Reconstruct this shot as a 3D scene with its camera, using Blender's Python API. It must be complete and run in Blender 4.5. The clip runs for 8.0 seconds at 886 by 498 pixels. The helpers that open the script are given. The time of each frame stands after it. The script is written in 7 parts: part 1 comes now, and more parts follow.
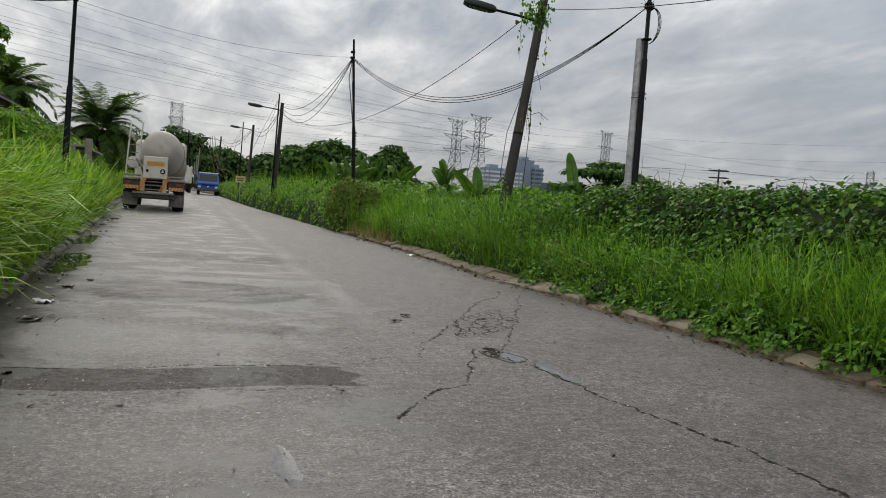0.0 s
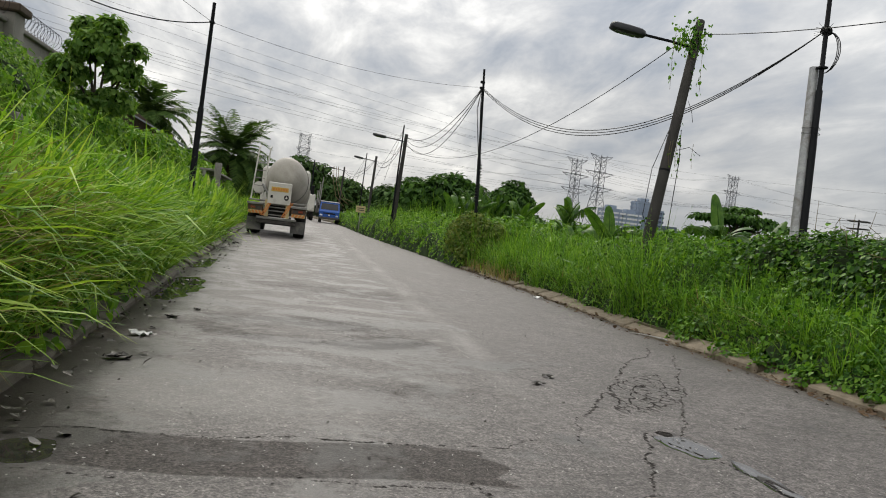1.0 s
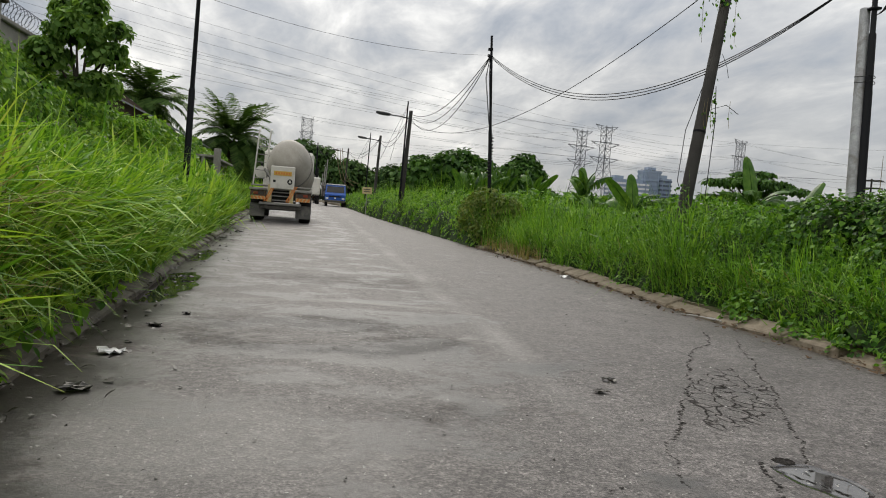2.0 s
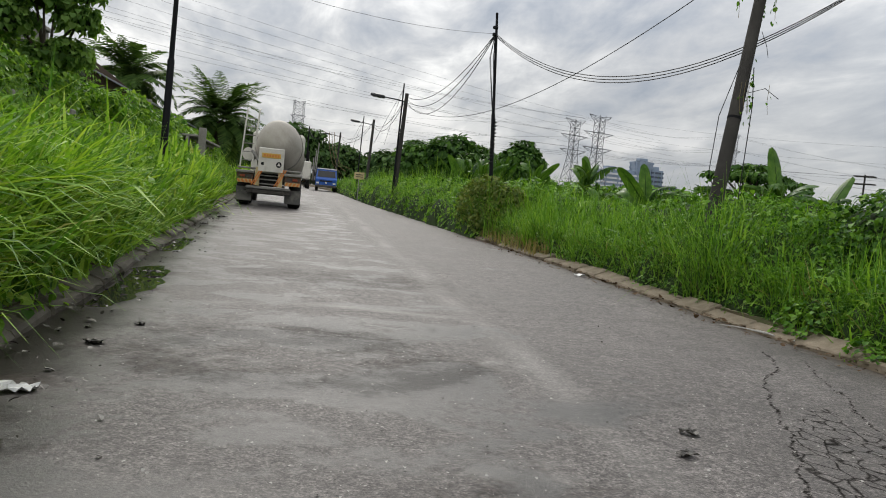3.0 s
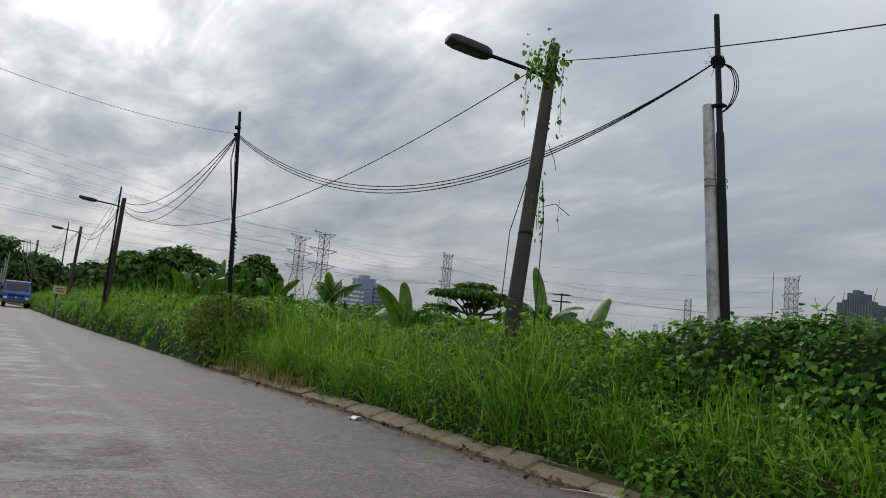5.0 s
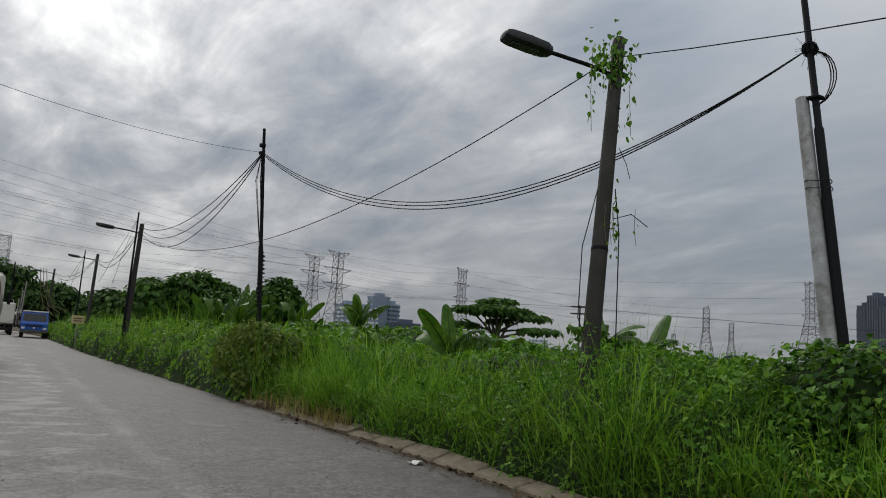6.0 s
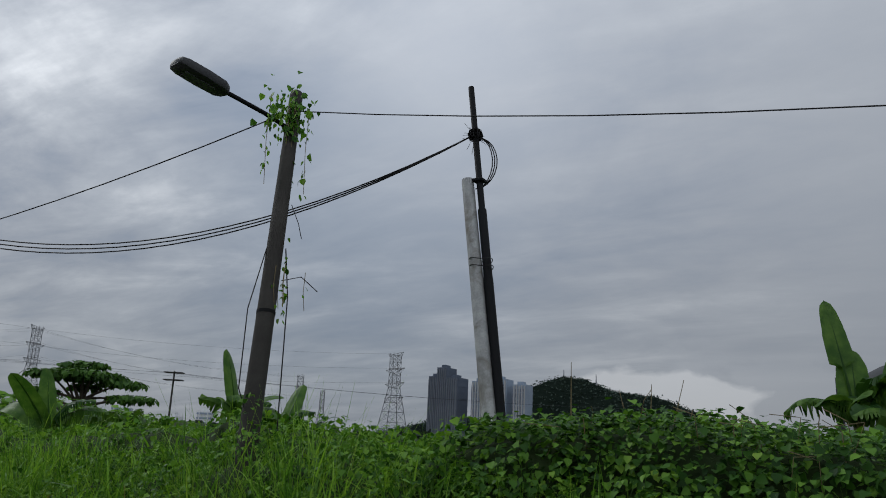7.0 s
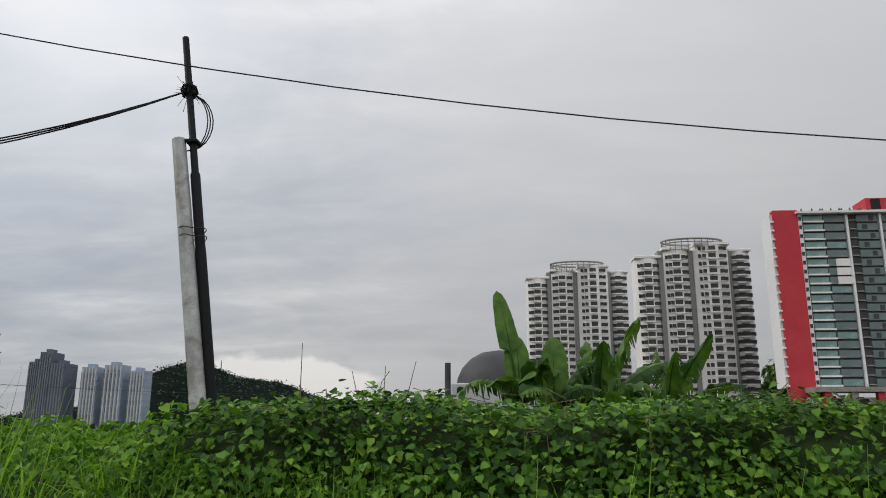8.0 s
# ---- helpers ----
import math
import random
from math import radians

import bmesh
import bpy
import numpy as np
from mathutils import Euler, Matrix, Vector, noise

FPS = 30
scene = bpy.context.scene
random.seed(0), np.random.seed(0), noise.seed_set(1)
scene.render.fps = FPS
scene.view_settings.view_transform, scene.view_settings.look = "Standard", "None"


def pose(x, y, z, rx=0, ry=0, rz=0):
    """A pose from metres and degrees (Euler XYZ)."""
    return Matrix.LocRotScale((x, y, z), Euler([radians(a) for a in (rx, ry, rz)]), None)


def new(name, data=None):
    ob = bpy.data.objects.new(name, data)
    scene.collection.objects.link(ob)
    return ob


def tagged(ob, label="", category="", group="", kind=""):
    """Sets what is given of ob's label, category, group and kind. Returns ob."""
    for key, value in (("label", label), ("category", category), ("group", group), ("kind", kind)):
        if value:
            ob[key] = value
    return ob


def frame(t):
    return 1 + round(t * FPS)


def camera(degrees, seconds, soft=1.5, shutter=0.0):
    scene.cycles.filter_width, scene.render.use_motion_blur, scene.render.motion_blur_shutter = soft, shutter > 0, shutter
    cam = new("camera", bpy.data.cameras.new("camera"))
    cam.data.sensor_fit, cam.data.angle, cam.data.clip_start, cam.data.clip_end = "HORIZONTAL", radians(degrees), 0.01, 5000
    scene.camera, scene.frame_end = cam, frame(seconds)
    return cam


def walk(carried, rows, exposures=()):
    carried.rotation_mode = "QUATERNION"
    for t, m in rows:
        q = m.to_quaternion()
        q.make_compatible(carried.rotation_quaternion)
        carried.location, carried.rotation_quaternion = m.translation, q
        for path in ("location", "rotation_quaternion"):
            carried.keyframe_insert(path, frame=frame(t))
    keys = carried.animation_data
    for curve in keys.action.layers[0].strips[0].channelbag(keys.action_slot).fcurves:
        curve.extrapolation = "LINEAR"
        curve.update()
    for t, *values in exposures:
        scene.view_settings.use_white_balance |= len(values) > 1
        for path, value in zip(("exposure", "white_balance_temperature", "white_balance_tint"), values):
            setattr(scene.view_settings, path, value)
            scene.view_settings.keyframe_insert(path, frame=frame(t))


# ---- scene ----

cam = camera(59.43, 8.0, soft=1.0, shutter=0.0)
# seconds, eye in metres, turn in degrees
PATH = [
    (0, -5.381, 0.000, 1.175, 86.88, -4.32, -19.39),
    (0.2, -5.360, 0.256, 1.160, 87.19, -3.21, -18.99),
    (0.5, -5.346, 0.671, 1.173, 91.31, -6.41, -11.04),
    (0.8, -5.341, 1.060, 1.156, 89.51, -7.24, -10.62),
    (1, -5.314, 1.303, 1.150, 88.72, -6.99, -10.95),
    (1.2, -5.279, 1.546, 1.129, 88.97, -6.31, -9.53),
    (2.3, -5.239, 2.932, 1.149, 86.59, -3.70, -10.35),
    (2.5, -5.222, 3.219, 1.153, 87.21, -4.61, -8.36),
    (3, -5.210, 3.953, 1.148, 86.17, -5.62, -11.13),
    (3.5, -5.141, 4.584, 1.144, 86.15, -4.87, -18.18),
    (4, -5.160, 5.214, 1.144, 90.41, -6.32, -17.83),
    (4.5, -5.095, 5.785, 1.175, 93.55, -6.34, -26.37),
    (4.7, -5.072, 6.032, 1.204, 95.64, -6.56, -30.39),
    (5.8, -4.981, 7.463, 1.378, 97.56, -4.24, -31.72),
    (6, -5.010, 7.742, 1.407, 97.67, -3.59, -30.23),
    (6.5, -5.078, 8.348, 1.478, 99.62, -2.38, -34.15),
    (6.8, -5.032, 8.667, 1.464, 103.01, -2.57, -46.56),
    (7, -5.006, 8.884, 1.456, 104.13, -2.55, -59.34),
    (7.2, -4.964, 9.098, 1.442, 104.39, -2.04, -71.44),
    (7.5, -4.913, 9.389, 1.440, 104.66, -0.95, -86.69),
    (7.8, -4.904, 9.709, 1.434, 103.98, -0.23, -90.47),
    (8, -4.929, 9.965, 1.429, 103.72, -0.10, -86.07),
]

walk(cam, [(t, pose(x, y, z, a, b, c)) for t, x, y, z, a, b, c in PATH],
     exposures=[(0, -0.2, 6600, 10), (0.5, -0.30, 6600, 10), (1.0, -0.03, 6750, 10), (2.5, -0.05, 6700, 10), (3.0, 0.02, 6600, 10), (3.5, 0.16, 6600, 10), (3.75, 0.0, 6550, 10), (4.0, -0.28, 6550, 10), (4.5, -0.35, 6450, 10),
                (5.8, -0.53, 6450, 10), (6.5, -0.85, 6350, 10), (7.0, -0.75, 6050, 10), (7.5, -0.2, 6450, 10), (8.0, -0.08, 6650, 11)])
# ---------------------------------------------------------------- world and sun
SUN_AZ, SUN_EL = 3.0, 40.0
sun_dir = Vector((math.sin(radians(SUN_AZ)) * math.cos(radians(SUN_EL)),
                  math.cos(radians(SUN_AZ)) * math.cos(radians(SUN_EL)), math.sin(radians(SUN_EL))))


def nd(nt, kind, **kw):
    n = nt.nodes.new(kind)
    for k, v in kw.items():
        if k == "ins":
            for i, val in v.items():
                n.inputs[i].default_value = val
        elif k == "operation":
            n.operation = v
        elif k == "blend_type":
            n.blend_type = v
        elif k == "data_type":
            n.data_type = v
        elif k == "attribute_name":
            n.attribute_name = v
    return n


def ramp(nt, fac, stops):
    r = nt.nodes.new("ShaderNodeValToRGB")
    el = r.color_ramp.elements
    while len(el) < len(stops):
        el.new(0.5)
    for e, (p, c) in zip(el, stops):
        e.position = p
        e.color = (*c, 1) if len(c) == 3 else c
    nt.links.new(fac, r.inputs[0])
    return r.outputs[0]


def grey(v):
    return (v, v, v)


def noise_tex(nt, vec, scale, detail=4.0, rough=0.55, distort=0.0):
    n = nt.nodes.new("ShaderNodeTexNoise")
    n.inputs["Scale"].default_value = scale
    n.inputs["Detail"].default_value = detail
    n.inputs["Roughness"].default_value = rough
    n.inputs["Distortion"].default_value = distort
    if vec is not None:
        nt.links.new(vec, n.inputs["Vector"])
    return n.outputs[0]


def math2(nt, op, a, b):
    n = nt.nodes.new("ShaderNodeMath")
    n.operation = op
    for i, v in enumerate((a, b)):
        if isinstance(v, (int, float)):
            n.inputs[i].default_value = v
        else:
            nt.links.new(v, n.inputs[i])
    return n.outputs[0]


def mixc(nt, fac, a, b, blend="MIX"):
    n = nt.nodes.new("ShaderNodeMix")
    n.data_type = "RGBA"
    n.blend_type = blend
    for sock, v in ((n.inputs[0], fac), (n.inputs[6], a), (n.inputs[7], b)):
        if isinstance(v, (int, float)):
            sock.default_value = v
        elif isinstance(v, tuple):
            sock.default_value = (*v, 1) if len(v) == 3 else v
        else:
            nt.links.new(v, sock)
    return n.outputs[2]


world = bpy.data.worlds.new("sky")
scene.world = world
world.use_nodes = True
wt = world.node_tree
wt.nodes.clear()
tc = wt.nodes.new("ShaderNodeTexCoord")
sep = wt.nodes.new("ShaderNodeSeparateXYZ")
wt.links.new(tc.outputs["Generated"], sep.inputs[0])
zz = math2(wt, "ADD", math2(wt, "MAXIMUM", sep.outputs[2], 0.0), 0.16)
flat = wt.nodes.new("ShaderNodeCombineXYZ")
wt.links.new(math2(wt, "DIVIDE", sep.outputs[0], zz), flat.inputs[0])
wt.links.new(math2(wt, "DIVIDE", sep.outputs[1], zz), flat.inputs[1])
dome = wt.nodes.new("ShaderNodeMapping")
dome.inputs["Scale"].default_value = (1.0, 1.0, 1.9)
dome.inputs["Location"].default_value = (3.1, 0.6, 1.2)
wt.links.new(tc.outputs["Generated"], dome.inputs[0])
big = noise_tex(wt, dome.outputs[0], 2.3, 7.0, 0.55, 0.3)
streak_map = wt.nodes.new("ShaderNodeMapping")
streak_map.inputs["Rotation"].default_value = (0, 0, 0.5)
streak_map.inputs["Scale"].default_value = (2.0, 0.9, 1.0)
wt.links.new(flat.outputs[0], streak_map.inputs[0])
fine = noise_tex(wt, streak_map.outputs[0], 1.7, 9.0, 0.60, 0.35)
cover = math2(wt, "ADD", math2(wt, "MULTIPLY", big, 0.66), math2(wt, "ADD", math2(wt, "MULTIPLY", fine, 0.50), -0.08))
cloud = ramp(wt, cover, [(0.36, (0.29, 0.335, 0.405)), (0.43, (0.385, 0.42, 0.475)), (0.50, (0.49, 0.51, 0.54)), (0.57, (0.61, 0.625, 0.64)), (0.66, (0.85, 0.85, 0.84))])
# the sun's glow through the cloud deck
dotn = wt.nodes.new("ShaderNodeVectorMath")
dotn.operation = "DOT_PRODUCT"
wt.links.new(tc.outputs["Generated"], dotn.inputs[0])
glow_el = radians(21)
dotn.inputs[1].default_value = (math.sin(radians(SUN_AZ)) * math.cos(glow_el), math.cos(radians(SUN_AZ)) * math.cos(glow_el), math.sin(glow_el))
near = math2(wt, "POWER", math2(wt, "MAXIMUM", dotn.outputs["Value"], 0.0), 17.0)
broken = math2(wt, "MULTIPLY", near, math2(wt, "POWER", math2(wt, "MULTIPLY", cover, 1.72), 6.0))
lit = mixc(wt, math2(wt, "MULTIPLY", broken, 0.36), cloud, (1.25, 1.24, 1.18), "ADD")
# a bank of paler cumulus low over the horizon
low = math2(wt, "SUBTRACT", 1.0, math2(wt, "MULTIPLY", sep.outputs[2], 5.5))
low = math2(wt, "MULTIPLY", math2(wt, "MAXIMUM", low, 0.0), 0.55)
lit = mixc(wt, low, lit, (0.60, 0.625, 0.66))
puff = noise_tex(wt, dome.outputs[0], 6.0, 5.0, 0.5, 0.2)
puff = ramp(wt, puff, [(0.52, grey(0.0)), (0.60, grey(1.0))])
under = math2(wt, "MINIMUM", math2(wt, "MULTIPLY", math2(wt, "MAXIMUM", math2(wt, "SUBTRACT", 0.125, sep.outputs[2]), 0.0), 30.0), 1.0)
lit = mixc(wt, math2(wt, "MULTIPLY", math2(wt, "MULTIPLY", puff, under), 0.6), lit, (0.95, 0.95, 0.95))
sky = wt.nodes.new("ShaderNodeTexSky")
sky.sky_type = "NISHITA"
sky.sun_disc = False
sky.sun_elevation = radians(SUN_EL)
sky.sun_rotation = radians(SUN_AZ)


def sky_toward(az_deg, el_deg, power):
    """1 towards a direction, falling off softly round it."""
    d = wt.nodes.new("ShaderNodeVectorMath")
    d.operation = "DOT_PRODUCT"
    wt.links.new(tc.outputs["Generated"], d.inputs[0])
    a, e = radians(az_deg), radians(el_deg)
    d.inputs[1].default_value = (math.sin(a) * math.cos(e), math.cos(a) * math.cos(e), math.sin(e))
    return math2(wt, "POWER", math2(wt, "MAXIMUM", d.outputs["Value"], 0.0), power)


# away from the sun the deck is a smoother grey
calm = math2(wt, "MINIMUM", math2(wt, "MAXIMUM", math2(wt, "MULTIPLY", math2(wt, "SUBTRACT", 0.62, sep.outputs[1]), 1.35), 0.0), 0.80)
lit = mixc(wt, calm, lit, (0.485, 0.50, 0.52))
# a blue-grey rain cloud, and a heap of white cumulus low over the hill
rain = math2(wt, "MULTIPLY", sky_toward(52, 14, 34.0), math2(wt, "MULTIPLY", math2(wt, "SUBTRACT", 1.15, cover), 1.15))
lit = mixc(wt, math2(wt, "MINIMUM", rain, 0.75), lit, (0.345, 0.40, 0.475))
lit = mixc(wt, math2(wt, "MULTIPLY", sky_toward(120, 26, 9.0), 0.75), lit, (0.40, 0.41, 0.42))
lit = mixc(wt, math2(wt, "MULTIPLY", sky_toward(58, 27, 70.0), 0.6), lit, (0.74, 0.75, 0.76))
bank = math2(wt, "MINIMUM", math2(wt, "MULTIPLY", math2(wt, "MAXIMUM", math2(wt, "SUBTRACT", 0.128, sep.outputs[2]), 0.0), 20.0), 1.0)
heap = ramp(wt, math2(wt, "ADD", math2(wt, "MULTIPLY", math2(wt, "MULTIPLY", sky_toward(74, 3.0, 110.0), bank), 0.60), math2(wt, "MULTIPLY", noise_tex(wt, dome.outputs[0], 14.0, 5.0, 0.5, 0.3), 0.5)), [(0.50, grey(0.0)), (0.58, grey(0.75))])
lit = mixc(wt, heap, lit, (0.93, 0.92, 0.90))
skyc = mixc(wt, 1.0, sky.outputs[0], (0.10, 0.10, 0.10), "MULTIPLY")
total = mixc(wt, 0.94, skyc, lit)
# the cloud is thinner and paler towards the south-west
west = math2(wt, "ADD", math2(wt, "MULTIPLY", sep.outputs[0], -0.85), math2(wt, "MULTIPLY", sep.outputs[1], -0.45))
behind = math2(wt, "MINIMUM", math2(wt, "MULTIPLY", math2(wt, "MAXIMUM", math2(wt, "SUBTRACT", west, 0.08), 0.0), 1.0), 0.9)
total = mixc(wt, behind, total, (1.12, 1.12, 1.11))
# an overcast sky is brighter overhead than at the horizon
lift = math2(wt, "MINIMUM", math2(wt, "ADD", 0.80, math2(wt, "MULTIPLY", math2(wt, "MAXIMUM", sep.outputs[2], 0.0), 1.55)), 2.3)
lift3 = wt.nodes.new("ShaderNodeCombineXYZ")
for i in range(3):
    wt.links.new(lift, lift3.inputs[i])
total = mixc(wt, 1.0, total, lift3.outputs[0], "MULTIPLY")
bg = wt.nodes.new("ShaderNodeBackground")
bg.inputs["Strength"].default_value = 1.0
wt.links.new(total, bg.inputs[0])
wo = wt.nodes.new("ShaderNodeOutputWorld")
wt.links.new(bg.outputs[0], wo.inputs[0])

sun_data = bpy.data.lights.new("sun", "SUN")
sun_data.energy = 1.5
sun_data.angle = radians(20)
sun_data.color = (1.0, 0.96, 0.88)
sun = new("sun", sun_data)
sun.rotation_euler = (-sun_dir).to_track_quat("-Z", "Y").to_euler()


# ---------------------------------------------------------------- materials
def begin(name):
    m = bpy.data.materials.new(name)
    m.use_nodes = True
    nt = m.node_tree
    bsdf = nt.nodes["Principled BSDF"]
    co = nt.nodes.new("ShaderNodeTexCoord").outputs["Object"]
    return m, nt, bsdf, co


def bump(nt, bsdf, height, strength, dist=0.01):
    b = nt.nodes.new("ShaderNodeBump")
    b.inputs["Strength"].default_value = strength
    b.inputs["Distance"].default_value = dist
    nt.links.new(height, b.inputs["Height"])
    nt.links.new(b.outputs[0], bsdf.inputs["Normal"])


def surface(name, c1, c2, scale=3.0, rough=0.7, metal=0.0, bumpy=0.3, grain=60.0, spread=0.25, stain=None):
    """A worn surface: two tones at a large scale, fine grain, and stains."""
    m, nt, bsdf, co = begin(name)
    n1 = noise_tex(nt, co, scale, 6.0, 0.6)
    n2 = noise_tex(nt, co, grain, 3.0, 0.6)
    col = ramp(nt, n1, [(0.5 - spread, c1), (0.5 + spread, c2)])
    col = mixc(nt, 0.22, col, ramp(nt, n2, [(0.3, grey(0.35)), (0.7, grey(1.0))]), "MULTIPLY")
    if stain:
        n3 = noise_tex(nt, co, scale * 0.45, 7.0, 0.65, 0.6)
        col = mixc(nt, ramp(nt, n3, [(0.52, grey(0.0)), (0.68, grey(0.75))]), col, stain)
    nt.links.new(col, bsdf.inputs["Base Color"])
    r = nt.nodes.new("ShaderNodeMapRange")
    r.inputs[3].default_value, r.inputs[4].default_value = max(rough - 0.12, 0.05), min(rough + 0.12, 1.0)
    nt.links.new(n1, r.inputs[0])
    nt.links.new(r.outputs[0], bsdf.inputs["Roughness"])
    bsdf.inputs["Metallic"].default_value = metal
    bsdf.inputs["Specular IOR Level"].default_value = 0.18 if rough > 0.55 else 0.5
    if bumpy:
        bump(nt, bsdf, math2(nt, "ADD", n2, n1), bumpy, 0.01)
    return m


def leafy(name, dark, mid, light, rough=0.5, through_share=0.35, yellow=None, patch=0.6):
    """Leaves: each one its own green, patches of shade of green over metres, light through the blade."""
    m, nt, bsdf, co = begin(name)
    geo = nt.nodes.new("ShaderNodeNewGeometry")
    isl = geo.outputs["Random Per Island"]
    n1 = noise_tex(nt, co, patch, 4.0, 0.6)
    f = math2(nt, "ADD", math2(nt, "MULTIPLY", isl, 0.55), math2(nt, "MULTIPLY", n1, 0.45))
    stops = [(0.22, dark), (0.48, mid), (0.75, light)]
    if yellow:
        stops.append((0.86, yellow))
    col = ramp(nt, f, stops)
    nt.links.new(col, bsdf.inputs["Base Color"])
    bsdf.inputs["Roughness"].default_value = rough
    bsdf.inputs["Specular IOR Level"].default_value = 0.16
    tr = nt.nodes.new("ShaderNodeBsdfTranslucent")
    nt.links.new(mixc(nt, 1.0, col, (1.0, 1.05, 0.45), "MULTIPLY"), tr.inputs[0])
    mx = nt.nodes.new("ShaderNodeMixShader")
    mx.inputs[0].default_value = through_share
    nt.links.new(bsdf.outputs[0], mx.inputs[1])
    nt.links.new(tr.outputs[0], mx.inputs[2])
    nt.links.new(mx.outputs[0], nt.nodes["Material Output"].inputs["Surface"])
    return m


def nt_color(nt, vec, scale):
    n = nt.nodes.new("ShaderNodeTexNoise")
    n.inputs["Scale"].default_value = scale
    nt.links.new(vec, n.inputs["Vector"])
    return n.outputs["Color"]


def road_material():
    m, nt, bsdf, co = begin("asphalt")

    def att(n):
        a = nt.nodes.new("ShaderNodeAttribute")
        a.attribute_name = n
        return a.outputs["Fac"]

    def cut(v, lo, hi):
        r = nt.nodes.new("ShaderNodeMapRange")
        r.interpolation_type = "SMOOTHSTEP"
        r.inputs[1].default_value, r.inputs[2].default_value = lo, hi
        nt.links.new(v, r.inputs[0])
        return r.outputs[0]

    def wavy(n, amount):
        return math2(nt, "MULTIPLY", math2(nt, "SUBTRACT", n, 0.5), amount)
    big_n = noise_tex(nt, co, 0.55, 6.0, 0.6, 0.4)
    mid_n = noise_tex(nt, co, 4.0, 6.0, 0.65)
    blot = noise_tex(nt, co, 17.0, 5.0, 0.7)
    grit = noise_tex(nt, co, 60.0, 5.0, 0.75)
    fleck = noise_tex(nt, co, 30.0, 6.0, 0.6)
    wide = nt.nodes.new("ShaderNodeMapping")
    wide.inputs["Scale"].default_value = (0.85, 1.0, 1.0)
    nt.links.new(co, wide.inputs[0])
    streak = noise_tex(nt, wide.outputs[0], 1.5, 6.0, 0.62, 0.4)
    vor = nt.nodes.new("ShaderNodeTexVoronoi")
    vor.inputs["Scale"].default_value = 75.0
    nt.links.new(co, vor.inputs["Vector"])
    # slabs of the broken stretch
    warp = nt.nodes.new("ShaderNodeMapping")
    warp.inputs["Rotation"].default_value = (0, 0, 0.35)
    warp.inputs["Scale"].default_value = (1.25, 0.75, 1.0)
    bent = mixc(nt, 0.045, co, nt_color(nt, co, 9.0), "ADD")
    nt.links.new(bent, warp.inputs[0])
    slab = nt.nodes.new("ShaderNodeTexVoronoi")
    slab.feature = "DISTANCE_TO_EDGE"
    slab.inputs["Scale"].default_value = 7.5
    nt.links.new(warp.outputs[0], slab.inputs["Vector"])
    shattered = cut(math2(nt, "ADD", att("broken"), wavy(mid_n, 0.9)), 0.42, 0.55)
    gap = math2(nt, "SUBTRACT", 1.0, cut(math2(nt, "ADD", slab.outputs["Distance"], math2(nt, "ADD", wavy(blot, 0.07), wavy(mid_n, 0.10))), 0.0, 0.075))
    gap = math2(nt, "MULTIPLY", gap, shattered)
    line = math2(nt, "SUBTRACT", 1.0, cut(math2(nt, "ADD", att("crack"), wavy(fleck, 0.046)), -0.005, 0.008))
    crack = math2(nt, "MAXIMUM", gap, line)
    pool = cut(math2(nt, "ADD", att("pool"), wavy(blot, 0.55)), 0.44, 0.56)
    patch = cut(math2(nt, "ADD", att("patch"), math2(nt, "ADD", wavy(fleck, 0.7), wavy(mid_n, 0.9))), 0.30, 0.62)
    wet = cut(math2(nt, "ADD", math2(nt, "MULTIPLY", att("wet"), 0.75), math2(nt, "ADD", wavy(streak, 2.2), wavy(blot, 0.5))), 0.22, 0.50)
    wet = math2(nt, "MAXIMUM", wet, pool)

    col = ramp(nt, big_n, [(0.3, (0.076, 0.068, 0.064)), (0.55, (0.112, 0.102, 0.097)), (0.75, (0.154, 0.142, 0.135))])
    col = mixc(nt, 0.6, col, ramp(nt, mid_n, [(0.3, grey(0.5)), (0.7, grey(1.2))]), "MULTIPLY")
    col = mixc(nt, 0.6, col, ramp(nt, blot, [(0.37, grey(0.38)), (0.5, grey(1.0)), (0.62, grey(1.8))]), "MULTIPLY")
    col = mixc(nt, 0.85, col, ramp(nt, grit, [(0.34, grey(0.2)), (0.50, grey(0.95)), (0.66, grey(2.4))]), "MULTIPLY")
    # oil spots and pits
    col = mixc(nt, ramp(nt, fleck, [(0.33, grey(0.9)), (0.41, grey(0.0))]), col, (0.022, 0.021, 0.020))
    col = mixc(nt, math2(nt, "MULTIPLY", att("pale"), 0.8), col, (0.34, 0.33, 0.31))
    col = mixc(nt, math2(nt, "MULTIPLY", patch, 0.70), col, mixc(nt, 1.0, col, (0.40, 0.37, 0.35), "MULTIPLY"))
    col = mixc(nt, att("dirt"), col, (0.060, 0.046, 0.034))
    col = mixc(nt, math2(nt, "MULTIPLY", wet, 0.66), col, (0.026, 0.025, 0.024))
    col = mixc(nt, math2(nt, "MULTIPLY", crack, 0.76), col, (0.008, 0.008, 0.007))
    nt.links.new(col, bsdf.inputs["Base Color"])
    damp = math2(nt, "ADD", math2(nt, "MULTIPLY", big_n, 0.35), 0.44)
    rr = mixc(nt, math2(nt, "MULTIPLY", wet, 0.62), damp, (0.25, 0.25, 0.25))
    rr = mixc(nt, pool, rr, (0.03, 0.03, 0.03))
    rr = mixc(nt, crack, rr, (0.95, 0.95, 0.95))
    nt.links.new(rr, bsdf.inputs["Roughness"])
